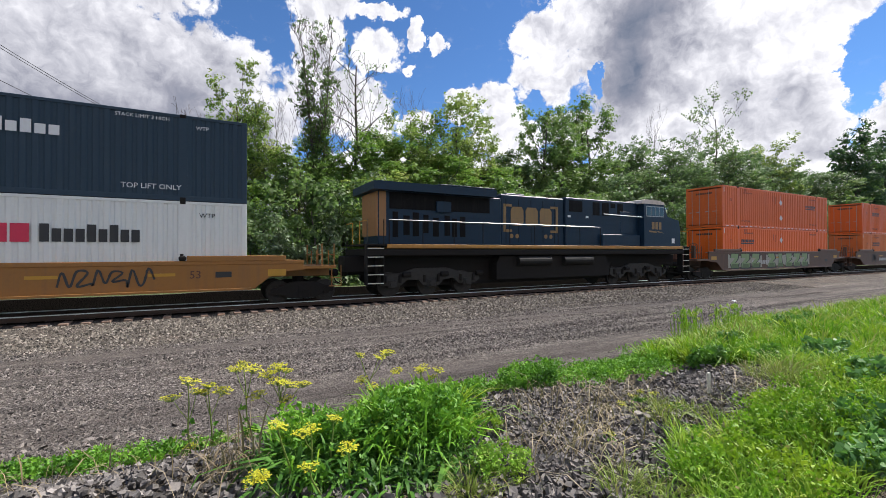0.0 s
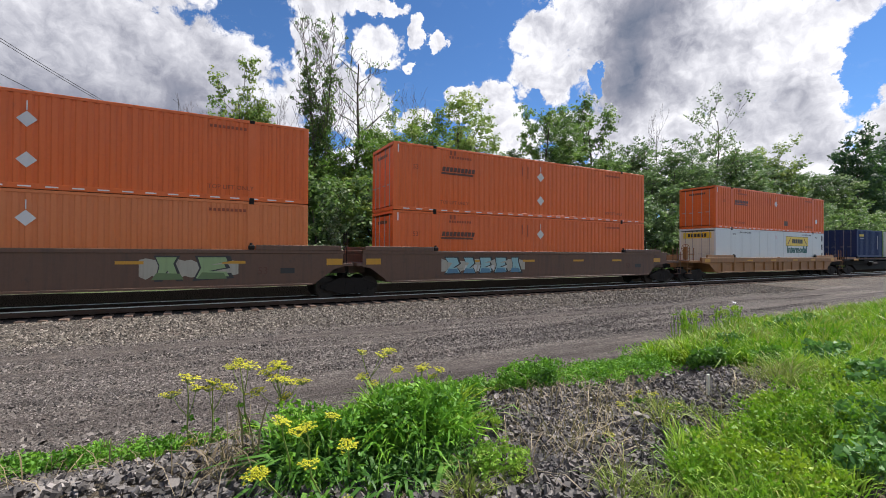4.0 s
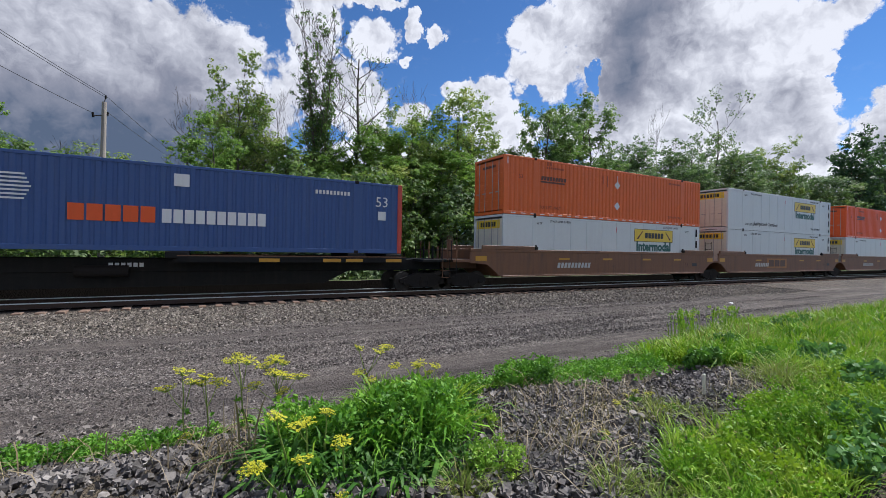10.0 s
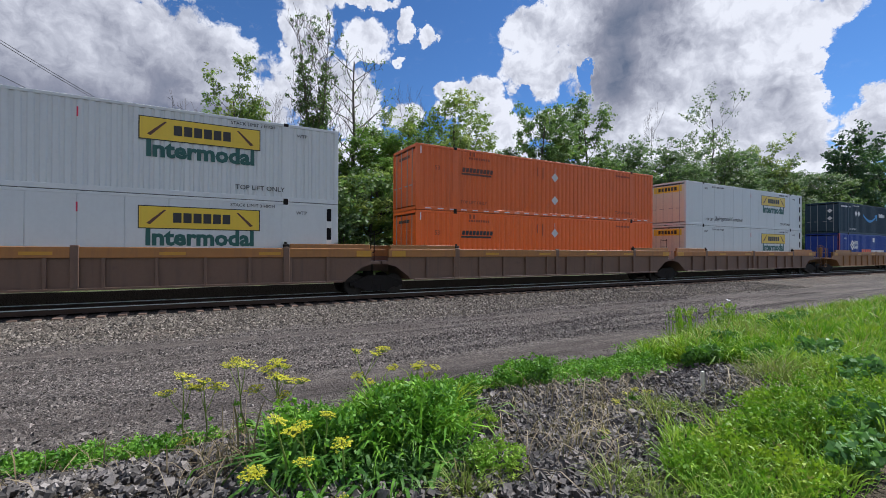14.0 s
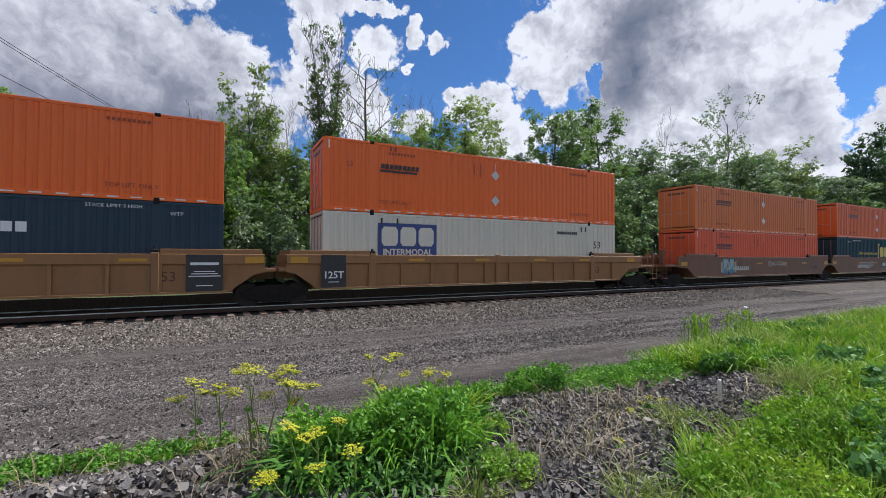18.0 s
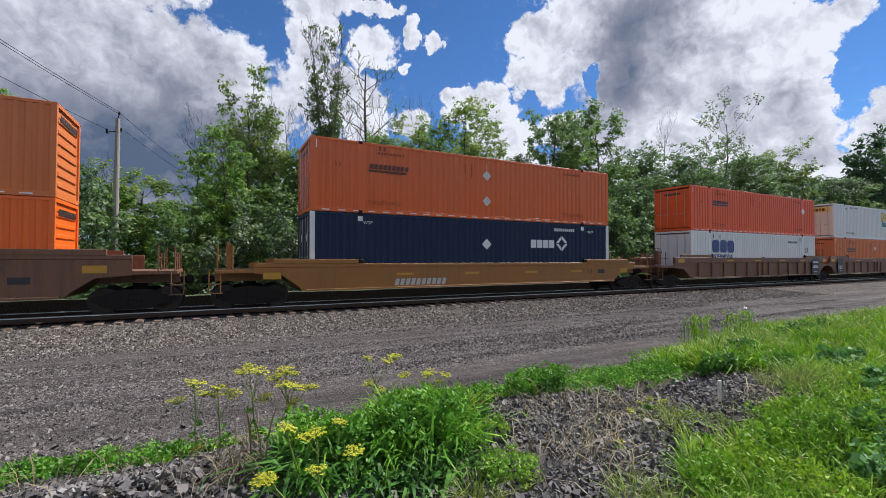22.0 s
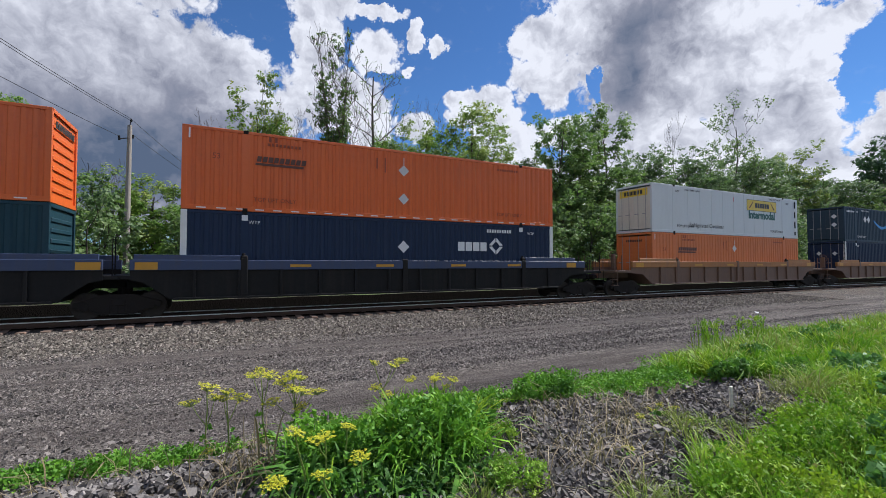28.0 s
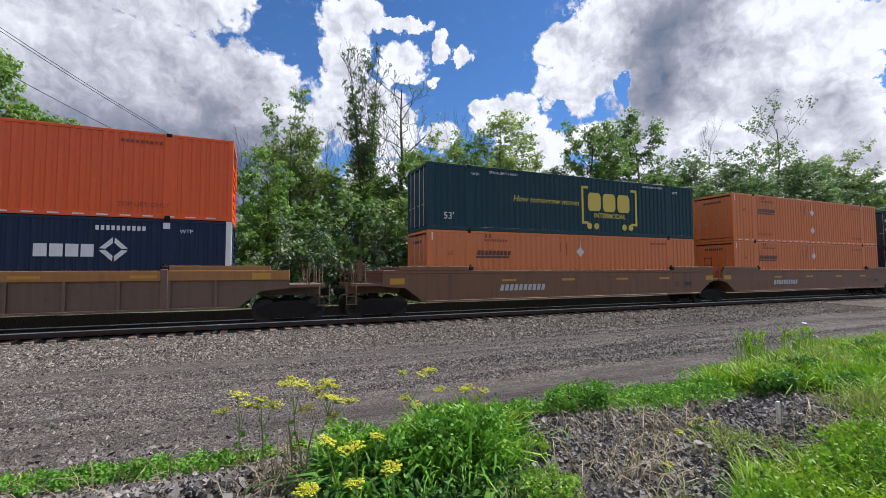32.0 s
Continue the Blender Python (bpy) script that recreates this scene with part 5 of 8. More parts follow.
def well_car(label, style, paint, chord=None, ends=(True, True), top=1.75, sprays=(), plates=True, hump=0.17):
    """A well car whose container's left end stands at local x = 0. ends: whether each end has its own truck and coupler."""
    car = thing("well_car", label, "railway car", "well cars of the train")
    L = C_LONG
    e0 = -1.95 if ends[0] else -1.35
    e1 = L + (1.95 if ends[1] else 1.35)
    s0, s1 = -1.0, L + 1.0
    bot = 0.44
    chord = chord or paint
    ribbed = style == "ribbed"
    prof = [(-0.2, bot), (L + 0.2, bot), (s1, 1.02), (e1, 1.10), (e1, top), (e0, top), (e0, 1.10), (s0, 1.02)]
    for s in (-1, 1):
        y = s * 1.43
        a, b = (y, y + 0.05) if s < 0 else (y - 0.05, y)
        side = part("side_wall", kept(("wside", paint, top, ends, s), lambda: Geo().prism(prof, a, b).mesh("side_wall", M[paint])), None, car)
        def chords():
            g = Geo()
            o0, o1 = (-1.52, -1.36) if s < 0 else (1.36, 1.52)
            if ribbed:
                g.box(e0, e1, o0, o1, top - 0.34, top, 0.012)
            else:
                g.box(e0, e1, min(o0 + (0.05 if s < 0 else 0), o1), o1 if s < 0 else o1 - 0.05, top - 0.14, top, 0.01)
            for x0, x1 in ((max(e0 + 0.1, -1.3), 1.85), (L - 1.85, min(e1 - 0.1, L + 1.3))):
                g.box(x0, x1, o0 + 0.02, o1 - 0.02, top - 0.01, top + hump, 0.01)
            return g.mesh("top_chord", M[chord])
        part("top_chord", kept(("wchord", chord, top, ends, s, style, hump), chords), None, car)
        def ledge():
            g = Geo()
            o0, o1 = (-1.54, -1.36) if s < 0 else (1.36, 1.54)
            g.box(-0.15, L + 0.15, o0, o1, bot - 0.02, bot + 0.05, 0.008)
            return g.mesh("bottom_chord", M[paint])
        part("bottom_chord", kept(("wledge", paint, s), ledge), None, car)
        if ribbed:
            rib = kept(("wrib", paint, top, s), lambda: Geo().box(-0.05, 0.05, *sorted((s * 1.43, s * 1.52)), bot + 0.04, top - 0.33, 0.01).mesh("rib", M[paint]))
            for i in range(12):
                part("rib", rib, None, car, at=pose(0.45 + i * (L - 0.9) / 11, 0, 0))
            wide = kept(("wpost", paint, top, s), lambda: Geo().box(-0.11, 0.11, *sorted((s * 1.43, s * 1.535)), bot + 0.06, top + 0.05, 0.012).mesh("post", M[paint]))
            for x in (1.98, L / 2, L - 1.98):
                part("post", wide, None, car, at=pose(x, 0, 0))
        clamp = kept(("clamp",), lambda: Geo().box(-0.11, 0.11, -0.08, 0.08, 0, 0.17, 0.04).rod((-0.02, 0, 0.14), (-0.02, 0, 0.24), 0.05, n=8).mesh("guide", M["iron"]))
        for x in (1.98, L - 1.98):
            part("guide", clamp, None, car, at=pose(x, s * 1.43, top + 0.0))
    g = Geo().box(-0.1, L + 0.1, -1.36, 1.36, bot, bot + 0.06)
    for x in (0.3, 4.0, 8.0, 12.0, L - 0.3):
        g.box(x - 0.25, x + 0.25, -1.36, 1.36, bot + 0.06, BASE - 0.004)
    part("well_floor", kept(("wfloor", paint), lambda: g.mesh("well_floor", M["iron"])), None, car)
    for x, q in ((-0.25, -1), (L + 0.25, 1)):
        part("bulkhead", kept(("bulk", paint, q), lambda: Geo().prism([(-0.03, bot), (0.03, bot), (0.03 + q * 0.6, 1.2), (-0.03 + q * 0.6, 1.2)], -1.36, 1.36).mesh("bulkhead", M[paint])), None, car, at=pose(x, 0, 0))
    dark = paint
    if ends[0]:
        end_deck(car, -3.2, -0.9, dark, outer=-1)
        truck(car, -2.0)
        coupler(car, -3.2, -1)
        brake_wheel(car, -2.75, dark)
    else:
        end_deck(car, -1.6, -0.9, dark, rails=False)
    if ends[1]:
        end_deck(car, L + 0.9, L + 3.2, dark, outer=1)
        truck(car, L + 2.0)
        coupler(car, L + 3.2, 1)
    else:
        end_deck(car, L + 0.9, L + 1.75, dark, rails=False)
        truck(car, L + 1.71)
        part("end_ladder", Geo().rod((L + 1.55, -1.2, 1.2), (L + 1.55, -1.2, 2.5), 0.018, n=6).rod((L + 1.55, -0.8, 1.2), (L + 1.55, -0.8, 2.5), 0.018, n=6)
             .rod((L + 1.55, -1.2, 1.6), (L + 1.55, -0.8, 1.6), 0.015, n=6).rod((L + 1.55, -1.2, 2.0), (L + 1.55, -0.8, 2.0), 0.015, n=6).rod((L + 1.55, -1.2, 2.4), (L + 1.55, -0.8, 2.4), 0.015, n=6), M["iron"], car)
    if plates:
        for x in (-1.35 if ends[0] else -0.9, 3.9, 7.2, 10.6, 13.6, L + 1.0):
            big = x < 0 or x > L
            part("reflector", slab(0.62 if big else 0.75, 0.24 if big else 0.10, M["mark_yellow"]), None, car, "yellow reflector plate", at=pose(x, -1.441 if not ribbed else -1.526, top - 0.45 if not ribbed else top - 0.2))
    if not ribbed:
        part("number_bars", row_of_bars(10, 0.17, 0.27, 0.075, M["spray_white"], 0.25), None, car, "chalky white slanted stencil bars", at=pose(4.6, -1.442, top - 0.78))
    if style == "smooth":
        part("spec_plate", slab(0.5, 0.2, M["mark_black"]), None, car, at=pose(L - 0.75, -1.442, 0.98))
        part("lettering", words("53", 0.26, M["mark_brown"]), None, car, at=pose(L - 1.6, -1.443, 0.98))
    if ribbed and paint in ("tan_car", "light_brown") and ends != SINGLE:
        part("lettering", words("53", 0.33, M["mark_brown"]), None, car, at=pose(14.55, -1.436, 0.98))
    if ribbed and paint in ("tan_car", "light_brown") and not ends[1]:
        a = part("data_panel", slab(1.1, 1.28, M["mark_black"]), None, car, "black data panel with white stencil lines", at=pose(15.6, -1.531, 1.10))
        for z, w in ((0.06, 0.62), (-0.02, 0.8), (-0.10, 0.95), (-0.42, 0.5), (0.32, 0.85)):
            part("stencil_line", slab(w, 0.03 if z < 0.3 else 0.09, M["mark_white"]), None, a, at=pose(0, -0.008, z))
    if ribbed and paint in ("tan_car", "light_brown") and not ends[0]:
        a = part("data_panel", slab(0.95, 1.28, M["mark_black"]), None, car, "black data panel with white numerals", at=pose(0.38, -1.531, 1.10))
        part("lettering", words("125T", 0.27, M["mark_white"], 0.006), None, a, at=pose(0, -0.008, -0.14))
        part("stencil_line", slab(0.4, 0.03, M["mark_white"]), None, a, at=pose(0, -0.008, -0.40))
    for seed, x, z, w, h, ink in sprays:
        if ink in ("spray_green", "spray_cyan"):
            mural(car, seed, x, z, w, h, ink)
        else:
            part("graffiti", scrawl(seed, w, h, M[ink]), None, car, "spray-painted graffiti", at=pose(x, -1.444, z))
    return car


def spine_car(first, last, deck_left):
    """A skeleton car: a central beam with outriggers that carry the container's corners."""
    L = C_LONG
    car = thing("spine_car", "grimy black skeleton flat car with a central beam", "railway car", "skeleton cars of the train")
    part("center_beam", Geo().box(-0.5, L + 0.75, -0.33, 0.33, 0.72, 1.22, 0.03).prism([(2.0, 0.72), (3.0, 0.22), (L - 3.0, 0.22), (L - 2.0, 0.72)], -0.3, 0.3), M["black_car"], car)
    arm = kept("outrigger", lambda: Geo().box(-0.35, 0.35, -1.32, 1.32, 1.20, 1.42, 0.02).box(-0.12, 0.12, -1.25, 1.25, 1.05, 1.22).mesh("outrigger", M["black_car"]))
    for x in (0.35, 1.98, 8.0, L - 1.98, L - 0.35):
        part("outrigger", arm, None, car, at=pose(x, 0, 0.04))
    for s in (-1, 1):
        part("side_deck", Geo().box(8.0, L + 0.2, *sorted((s * 0.95, s * 1.34)), 1.20, 1.31, 0.01).box(8.0, L + 0.2, *sorted((s * 1.28, s * 1.34)), 1.10, 1.22), M["black_car"], car)
        part("deck_edge", Geo().box(8.0 if not deck_left else -2.7, L + 0.2, *sorted((s * 1.26, s * 1.345)), 1.31, 1.345), M["light_brown"], car, "rusty brown deck edge")
        for x in (10.9, 13.2, 14.1, 15.8):
            part("reflector", slab(0.7, 0.13, M["mark_yellow"]), None, car, at=pose(x, s * 1.341, 1.18, 0, 0, 0 if s < 0 else 180))
        if deck_left:
            part("side_deck", Geo().box(-2.7, 8.0, *sorted((s * 0.95, s * 1.34)), 1.20, 1.31, 0.01), M["black_car"], car)
            part("side_rail", Geo().box(-2.6, -0.2, *sorted((s * 1.1, s * 1.3)), 1.31, 1.45), M["light_brown"], car)
            part("reflector", slab(1.0, 0.15, M["mark_yellow"]), None, car, at=pose(-0.3, s * 1.341, 1.24, 0, 0, 0 if s < 0 else 180))
    if first:
        part("stub_sill", Geo().box(-3.1, -0.4, -0.35, 0.35, 0.75, 1.2), M["black_car"], car)
        end_deck(car, -3.1, -1.9, "black_car", outer=-1)
        truck(car, -1.3)
        coupler(car, -3.1, -1)
    if last:
        part("stub_sill", Geo().box(L + 0.4, L + 2.4, -0.35, 0.35, 0.75, 1.2), M["black_car"], car)
        end_deck(car, L + 1.0, L + 2.5, "black_car", outer=1)
        truck(car, L + 1.2)
        coupler(car, L + 2.5, 1)
    else:
        truck(car, L + 0.95, 1.6)
    part("air_tank", Geo().rod((5.2, -0.62, 0.78), (6.6, -0.62, 0.78), 0.2, n=14), M["iron"], car)
    part("number_bars", row_of_bars(6, 0.12, 0.14, 0.05, M["mark_white"]), None, car, at=pose(6.5, -0.335, 0.98))
    return car


MOVING = []      # thing, start along the track, height of its base


def load(kind, x, z):
    MOVING.append((kind, x, z))


# unit starts along the track at the clip's first moment
STARTS = dict(a0=-14.80, a1=31.56, b1=55.18, b2=74.80, b3=94.45, c1=118.08, s1=141.02, s2=156.47, s3=174.01, s4=191.26, s5=209.30,
              d1=230.80, d2=250.32, d3=269.83, e1=293.48, e2=313.06, e3=332.63, f1=356.14, f2=375.70, f3=395.29, g1=418.77, g2=438.36, g3=457.87,
              h1=481.52, i1=505.10, i2=524.65, i3=544.14, j1=567.83, j2=587.40, j3=606.95, k1=630.55, l1=654.17, m1=677.71, n1=701.28, n2=720.90, n3=740.5)
DARK = "dark brown smooth-sided well car, rusty and grimy"
RIBS = "brown ribbed well car with a weathered orange top chord"
TANS = "tan yellow ribbed well car with dirt streaks"
BLUES = "dark blue ribbed well car, faded and grimy"


def build_train():
    UPPER = BASE + C_HIGH + 0.02
    def unit(key, car, low=None, high=None):
        x = STARTS[key]
        load(car, x, 0.0)
        if low:
            load(low, x, BASE)
        if high:
            load(high, x, UPPER)
    unit("a0", well_car("yellow smooth-sided well car with graffiti", "smooth", "yellow_car", ends=SINGLE, top=1.46, sprays=((1, 12.2, 0.95, 2.6, 0.7, "spray_dark"),)), logistics_box(), smile_box())
    unit("a1", well_car("dark brown well car covered in pale green graffiti", "smooth", "brown", ends=SINGLE, sprays=((2, 2.6, 1.08, 4.2, 1.15, "spray_green"), (3, 8.9, 1.08, 6.6, 1.15, "spray_green"))), orange_box("bright_orange"), orange_box("orange", True))
    unit("b1", well_car(DARK, "smooth", "brown", ends=FIRST, sprays=((5, 11.2, 1.15, 1.8, 0.8, "spray_dark"), (6, 2.2, 1.1, 1.0, 0.8, "spray_dark"))), orange_box("tan_orange"), orange_box("orange"))
    unit("b2", well_car("brown smooth-sided well car with chalky graffiti", "smooth", "brown", ends=MIDDLE, sprays=((7, 5.2, 1.1, 3.6, 0.85, "spray_white"), (8, 12.3, 1.1, 2.6, 0.85, "spray_green"))), orange_box("tan_orange"), orange_box("orange"))
    unit("b3", well_car(DARK, "smooth", "brown", ends=LAST, sprays=((9, 4.6, 1.1, 4.4, 0.8, "spray_cyan"),)), orange_box("orange"), orange_box("orange"))
    unit("c1", well_car("yellow brown ribbed well car, dirty", "ribbed", "tan_car", ends=SINGLE, top=1.45), reefer_box(), plated_box())
    s1 = spine_car(True, False, True)
    load(s1, STARTS["s1"], 0.0)
    load(short_box(), STARTS["s1"], 1.48)
    for key, box, last in (("s2", logistics_box(), False), ("s3", diamond_box(), False), ("s4", reefer_box("ribbed", small=True, paint="cream", reefer=False), False), ("s5", stack_box("sea_blue"), True)):
        load(spine_car(False, last, False), STARTS[key], 0.0)
        load(box, STARTS[key], 1.48)
    d1 = well_car("light brown smooth-sided well car, rusty and grimy", "smooth", "light_brown", ends=FIRST)
    unit("d1", d1, reefer_box(), orange_box("orange"))
    d2 = well_car("brown smooth-sided well car with a faded yellow panel and block marks", "smooth", "light_brown", ends=MIDDLE)
    a = part("painted_panel", slab(3.0, 0.72, M["chord_orange"], 0.004), None, d2, "faded yellow painted panel", at=pose(6.6, -1.442, 1.08))
    part("block_marks", row_of_bars(3, 0.72, 0.5, 0.14, M["brown"]), None, a, at=pose(0, -0.005, 0))
    unit("d2", d2, reefer_box(), reefer_box())
    unit("d3", well_car("light brown smooth-sided well car, rusty and grimy", "smooth", "light_brown", ends=LAST), reefer_box(), orange_box("red_orange"))
    unit("e1", well_car(RIBS, "ribbed", "rust_brown", "chord_orange", FIRST), reefer_box(), reefer_box("ribbed", reefer=False))
    unit("e2", well_car(RIBS, "ribbed", "rust_brown", "chord_orange", MIDDLE, sprays=((11, 11.6, 1.6, 2.6, 0.24, "spray_white"),)), orange_box("bright_orange"), orange_box("orange"))
    unit("e3", well_car(RIBS, "ribbed", "rust_brown", "chord_orange", LAST), reefer_box(), reefer_box())
    unit("f1", well_car(TANS, "ribbed", "tan_car", None, FIRST), stack_box(), smile_box())
    unit("f2", well_car(TANS, "ribbed", "tan_car", None, MIDDLE), smile_box(), orange_box("bright_orange"))
    unit("f3", well_car(TANS, "ribbed", "tan_car", None, LAST), block_box(True), orange_box("bright_orange"))
    unit("g1", well_car("brown smooth-sided well car with a blue graffiti face", "smooth", "light_brown", ends=FIRST, sprays=((12, 3.4, 1.1, 1.5, 1.1, "spray_cyan"), (13, 9.6, 1.25, 2.6, 0.4, "spray_white"))), orange_box("coral", diamonds=0), orange_box("tan_orange"))
    g2 = well_car("brown smooth-sided well car with chalk scrawls", "smooth", "light_brown", ends=MIDDLE, sprays=((14, 5.3, 1.1, 2.9, 0.6, "spray_white"), (15, 13.6, 1.05, 1.6, 0.6, "spray_white")))
    a = part("marked_panel", slab(2.4, 0.46, M["mark_black"], 0.004), None, g2, "black panel with white block marks", at=pose(9.6, -1.442, 1.12))
    part("block_marks", row_of_bars(3, 0.55, 0.32, 0.12, M["spray_white"], 0.2), None, a, at=pose(0, -0.005, 0))
    unit("g2", g2, slogan_box(), orange_box("orange"))
    unit("g3", well_car("brown smooth-sided well car with large cyan graffiti", "smooth", "light_brown", ends=LAST, sprays=((16, 6.4, 1.08, 6.6, 1.0, "spray_cyan"), (17, 5.2, 1.1, 5.0, 0.8, "spray_cyan"))), orange_box("bright_orange"), orange_box("tan_orange"))
    unit("h1", well_car("yellow smooth-sided well car, dirty", "smooth", "yellow_car", ends=SINGLE, top=1.46), diamond_box(), orange_box("orange"))
    unit("i1", well_car(TANS, "ribbed", "light_brown", None, FIRST), block_box(False), marked_box())
    unit("i2", well_car(TANS, "ribbed", "light_brown", None, MIDDLE, sprays=((18, 12.4, 1.05, 2.2, 0.6, "spray_white"),)), orange_box("tan_orange", diamonds=1, patch="red_orange"), reefer_box("ribbed", paint="white", reefer=False))
    unit("i3", well_car(TANS, "ribbed", "light_brown", None, LAST, sprays=((19, 7.4, 1.1, 5.5, 0.5, "spray_white"),)), diamond_box(), orange_box("tan_orange"))
    unit("j1", well_car(BLUES, "ribbed", "black_car", "blue_car", FIRST, sprays=((20, 12.4, 1.05, 2.2, 0.8, "spray_white"),)), stack_box("sea_blue"), orange_box("orange"))
    unit("j2", well_car(BLUES, "ribbed", "black_car", "blue_car", MIDDLE), slogan_box(), orange_box("orange"))
    unit("j3", well_car(BLUES, "ribbed", "black_car", "blue_car", LAST), diamond_box(), orange_box("orange"))
    unit("k1", well_car(RIBS, "ribbed", "rust_brown", "chord_orange", SINGLE), orange_box("tan_orange", diamonds=1), reefer_box())
    unit("l1", well_car(RIBS, "ribbed", "rust_brown", "chord_orange", SINGLE), diamond_box(), smile_box())
    unit("m1", well_car(RIBS, "ribbed", "rust_brown", "chord_orange", SINGLE), diamond_box(), orange_box("red_orange"))
    unit("n1", well_car("light brown smooth-sided well car, dusty", "smooth", "light_brown", ends=FIRST), orange_box("tan_orange"), slogan_box())
    unit("n2", well_car("light brown smooth-sided well car, dusty", "smooth", "light_brown", ends=MIDDLE), orange_box("tan_orange"), orange_box("tan_orange"))
    unit("n3", well_car("light brown smooth-sided well car, dusty", "smooth", "light_brown", ends=LAST), diamond_box(), smile_box())


build_train()


# ---- locomotive: its tail at local x = 0, its nose near 23 ----
def loco():
    car = thing("locomotive", "dark blue diesel locomotive with a yellow sill stripe", "locomotive")
    b = M["loco_blue"]
    part("frame", Geo().box(1.5, 22.6, -1.48, 1.48, 1.60, 1.88, 0.02).box(0.9, 23.0, -0.5, 0.5, 0.9, 1.6, 0.03), M["iron"], car)
    stripe = part("sill_stripe", Geo().box(2.4, 22.4, -1.51, -1.47, 1.92, 2.08, 0.006), M["stripe"], car, "amber yellow sill stripe")
    part("sill_stripe", Geo().box(2.4, 22.4, 1.47, 1.51, 1.92, 2.08, 0.006), M["stripe"], car, "amber yellow sill stripe")
    part("walkway", Geo().box(1.5, 22.9, -1.5, 1.5, 2.02, 2.09, 0.01), M["iron"], car)
    # radiator hood with overhanging wings
    hood = part("radiator_hood", Geo().box(2.2, 8.6, -0.98, 0.98, 2.08, 4.40, 0.04), b, car)
    part("radiator_wing", Geo().prism([(1.85, 4.36), (8.0, 4.36), (8.0, 4.70), (1.85, 4.70)], -1.45, 1.45).prism([(1.9, 4.68), (8.1, 4.68), (7.9, 4.76), (2.1, 4.76)], -1.2, 1.2), b, car)
    part("roof_panel", Geo().box(5.0, 8.1, -1.3, 1.3, 4.762, 4.80, 0.01), M["loco_roof"], car)
    part("tail_panel", Geo().box(2.14, 2.2, -0.95, 0.95, 2.45, 4.34), M["tail_amber"], hood, "amber tail panel")
    part("tail_side_panel", Geo().box(2.24, 2.55, -0.995, -0.98, 2.45, 4.34), M["tail_amber"], hood, "amber side panel")
    # shade below the overhanging wing, put in as a black panel
    part("intake_screen", Geo().box(2.7, 7.9, -0.995, -0.98, 3.62, 4.34), M["vent"], hood, "black panel painted for the shade under the radiator wing")
    for x, w, z0, z1 in ((2.85, 0.26, 2.4, 3.5), (3.35, 0.3, 2.5, 3.35), (3.8, 0.3, 2.45, 3.5), (4.32, 0.26, 2.6, 3.42), (4.8, 0.3, 2.45, 3.3), (5.4, 0.28, 2.5, 3.42), (5.8, 0.26, 2.45, 3.3), (6.22, 0.3, 2.45, 3.4)):
        part("louvre", Geo().box(x, x + w, -0.997, -0.98, z0, z1, 0.005), M["vent"], hood)
    part("service_box", Geo().box(4.95, 5.7, -1.1, -0.98, 3.55, 4.05, 0.02), b, hood)
    engine = part("engine_hood", Geo().box(8.6, 12.8, -0.95, 0.95, 2.08, 4.62, 0.05).box(9.2, 10.4, -0.6, 0.6, 4.6, 4.76, 0.04).box(11.4, 12.0, -0.35, 0.35, 4.6, 4.74, 0.05), b, car)
    for i in range(5):
        part("door_seam", Geo().box(8.9 + i * 0.8, 8.925 + i * 0.8, -0.958, -0.95, 2.2, 4.4), M["vent"], engine)
    logo = part("emblem", serif_blocks(M["faded_amber"], 1.0), None, engine, "faded amber block emblem", at=pose(10.55, -0.962, 3.55) @ Matrix.Diagonal((0.9, 1, 0.95, 1)))
    for x, q in ((8.75, 1), (12.2, -1)):
        part("bracket", Geo().box(x, x + 0.16, -0.966, -0.955, 2.75, 4.15).box(*sorted((x + 0.08, x + 0.08 + q * 0.45)), -0.966, -0.955, 4.02, 4.15).box(*sorted((x + 0.08, x + 0.08 + q * 0.45)), -0.966, -0.955, 2.75, 2.88), M["faded_amber"], engine)
    for x in (9.25, 9.6, 11.5, 11.85):
        part("dot", Geo().rod((x, -0.955, 2.55), (x, -0.966, 2.55), 0.11, n=14), M["faded_amber"], engine)
    aux = part("equipment_hood", Geo().box(12.8, 18.55, -1.08, 1.08, 2.08, 4.70, 0.05), b, car)
    part("lower_cabinet", Geo().box(15.4, 18.6, -1.3, -1.08, 2.08, 2.75, 0.04), b, aux)
    part("lower_cabinet", Geo().box(15.4, 18.6, 1.08, 1.3, 2.08, 2.75, 0.04), b, aux)
    part("side_door", Geo().box(17.1, 18.4, -1.10, -1.08, 2.85, 4.1, 0.01), b, aux)
    part("cab_bulkhead", Geo().box(18.5, 18.8, -1.02, 1.02, 2.08, 4.66, 0.02), b, aux)
    for x, w, h in ((13.05, 1.0, 0.62), (14.85, 0.55, 0.75), (15.6, 0.55, 0.75), (16.3, 0.4, 0.28), (16.85, 0.5, 0.75)):
        part("vent_screen", Geo().box(x, x + w, -1.09, -1.08, 4.55 - h, 4.55, 0.004), M["vent"], aux)
    for x in (12.95, 14.3):
        part("label_plate", Geo().box(x, x + 0.2, -1.09, -1.08, 3.62, 3.74), M["mark_white"], aux)
    cab = part("cab", Geo().prism([(18.75, 2.08), (22.25, 2.08), (22.25, 3.05), (22.1, 3.70), (20.95, 3.92), (20.65, 4.62), (20.55, 4.74), (18.75, 4.74)], -1.46, 1.46), b, car)
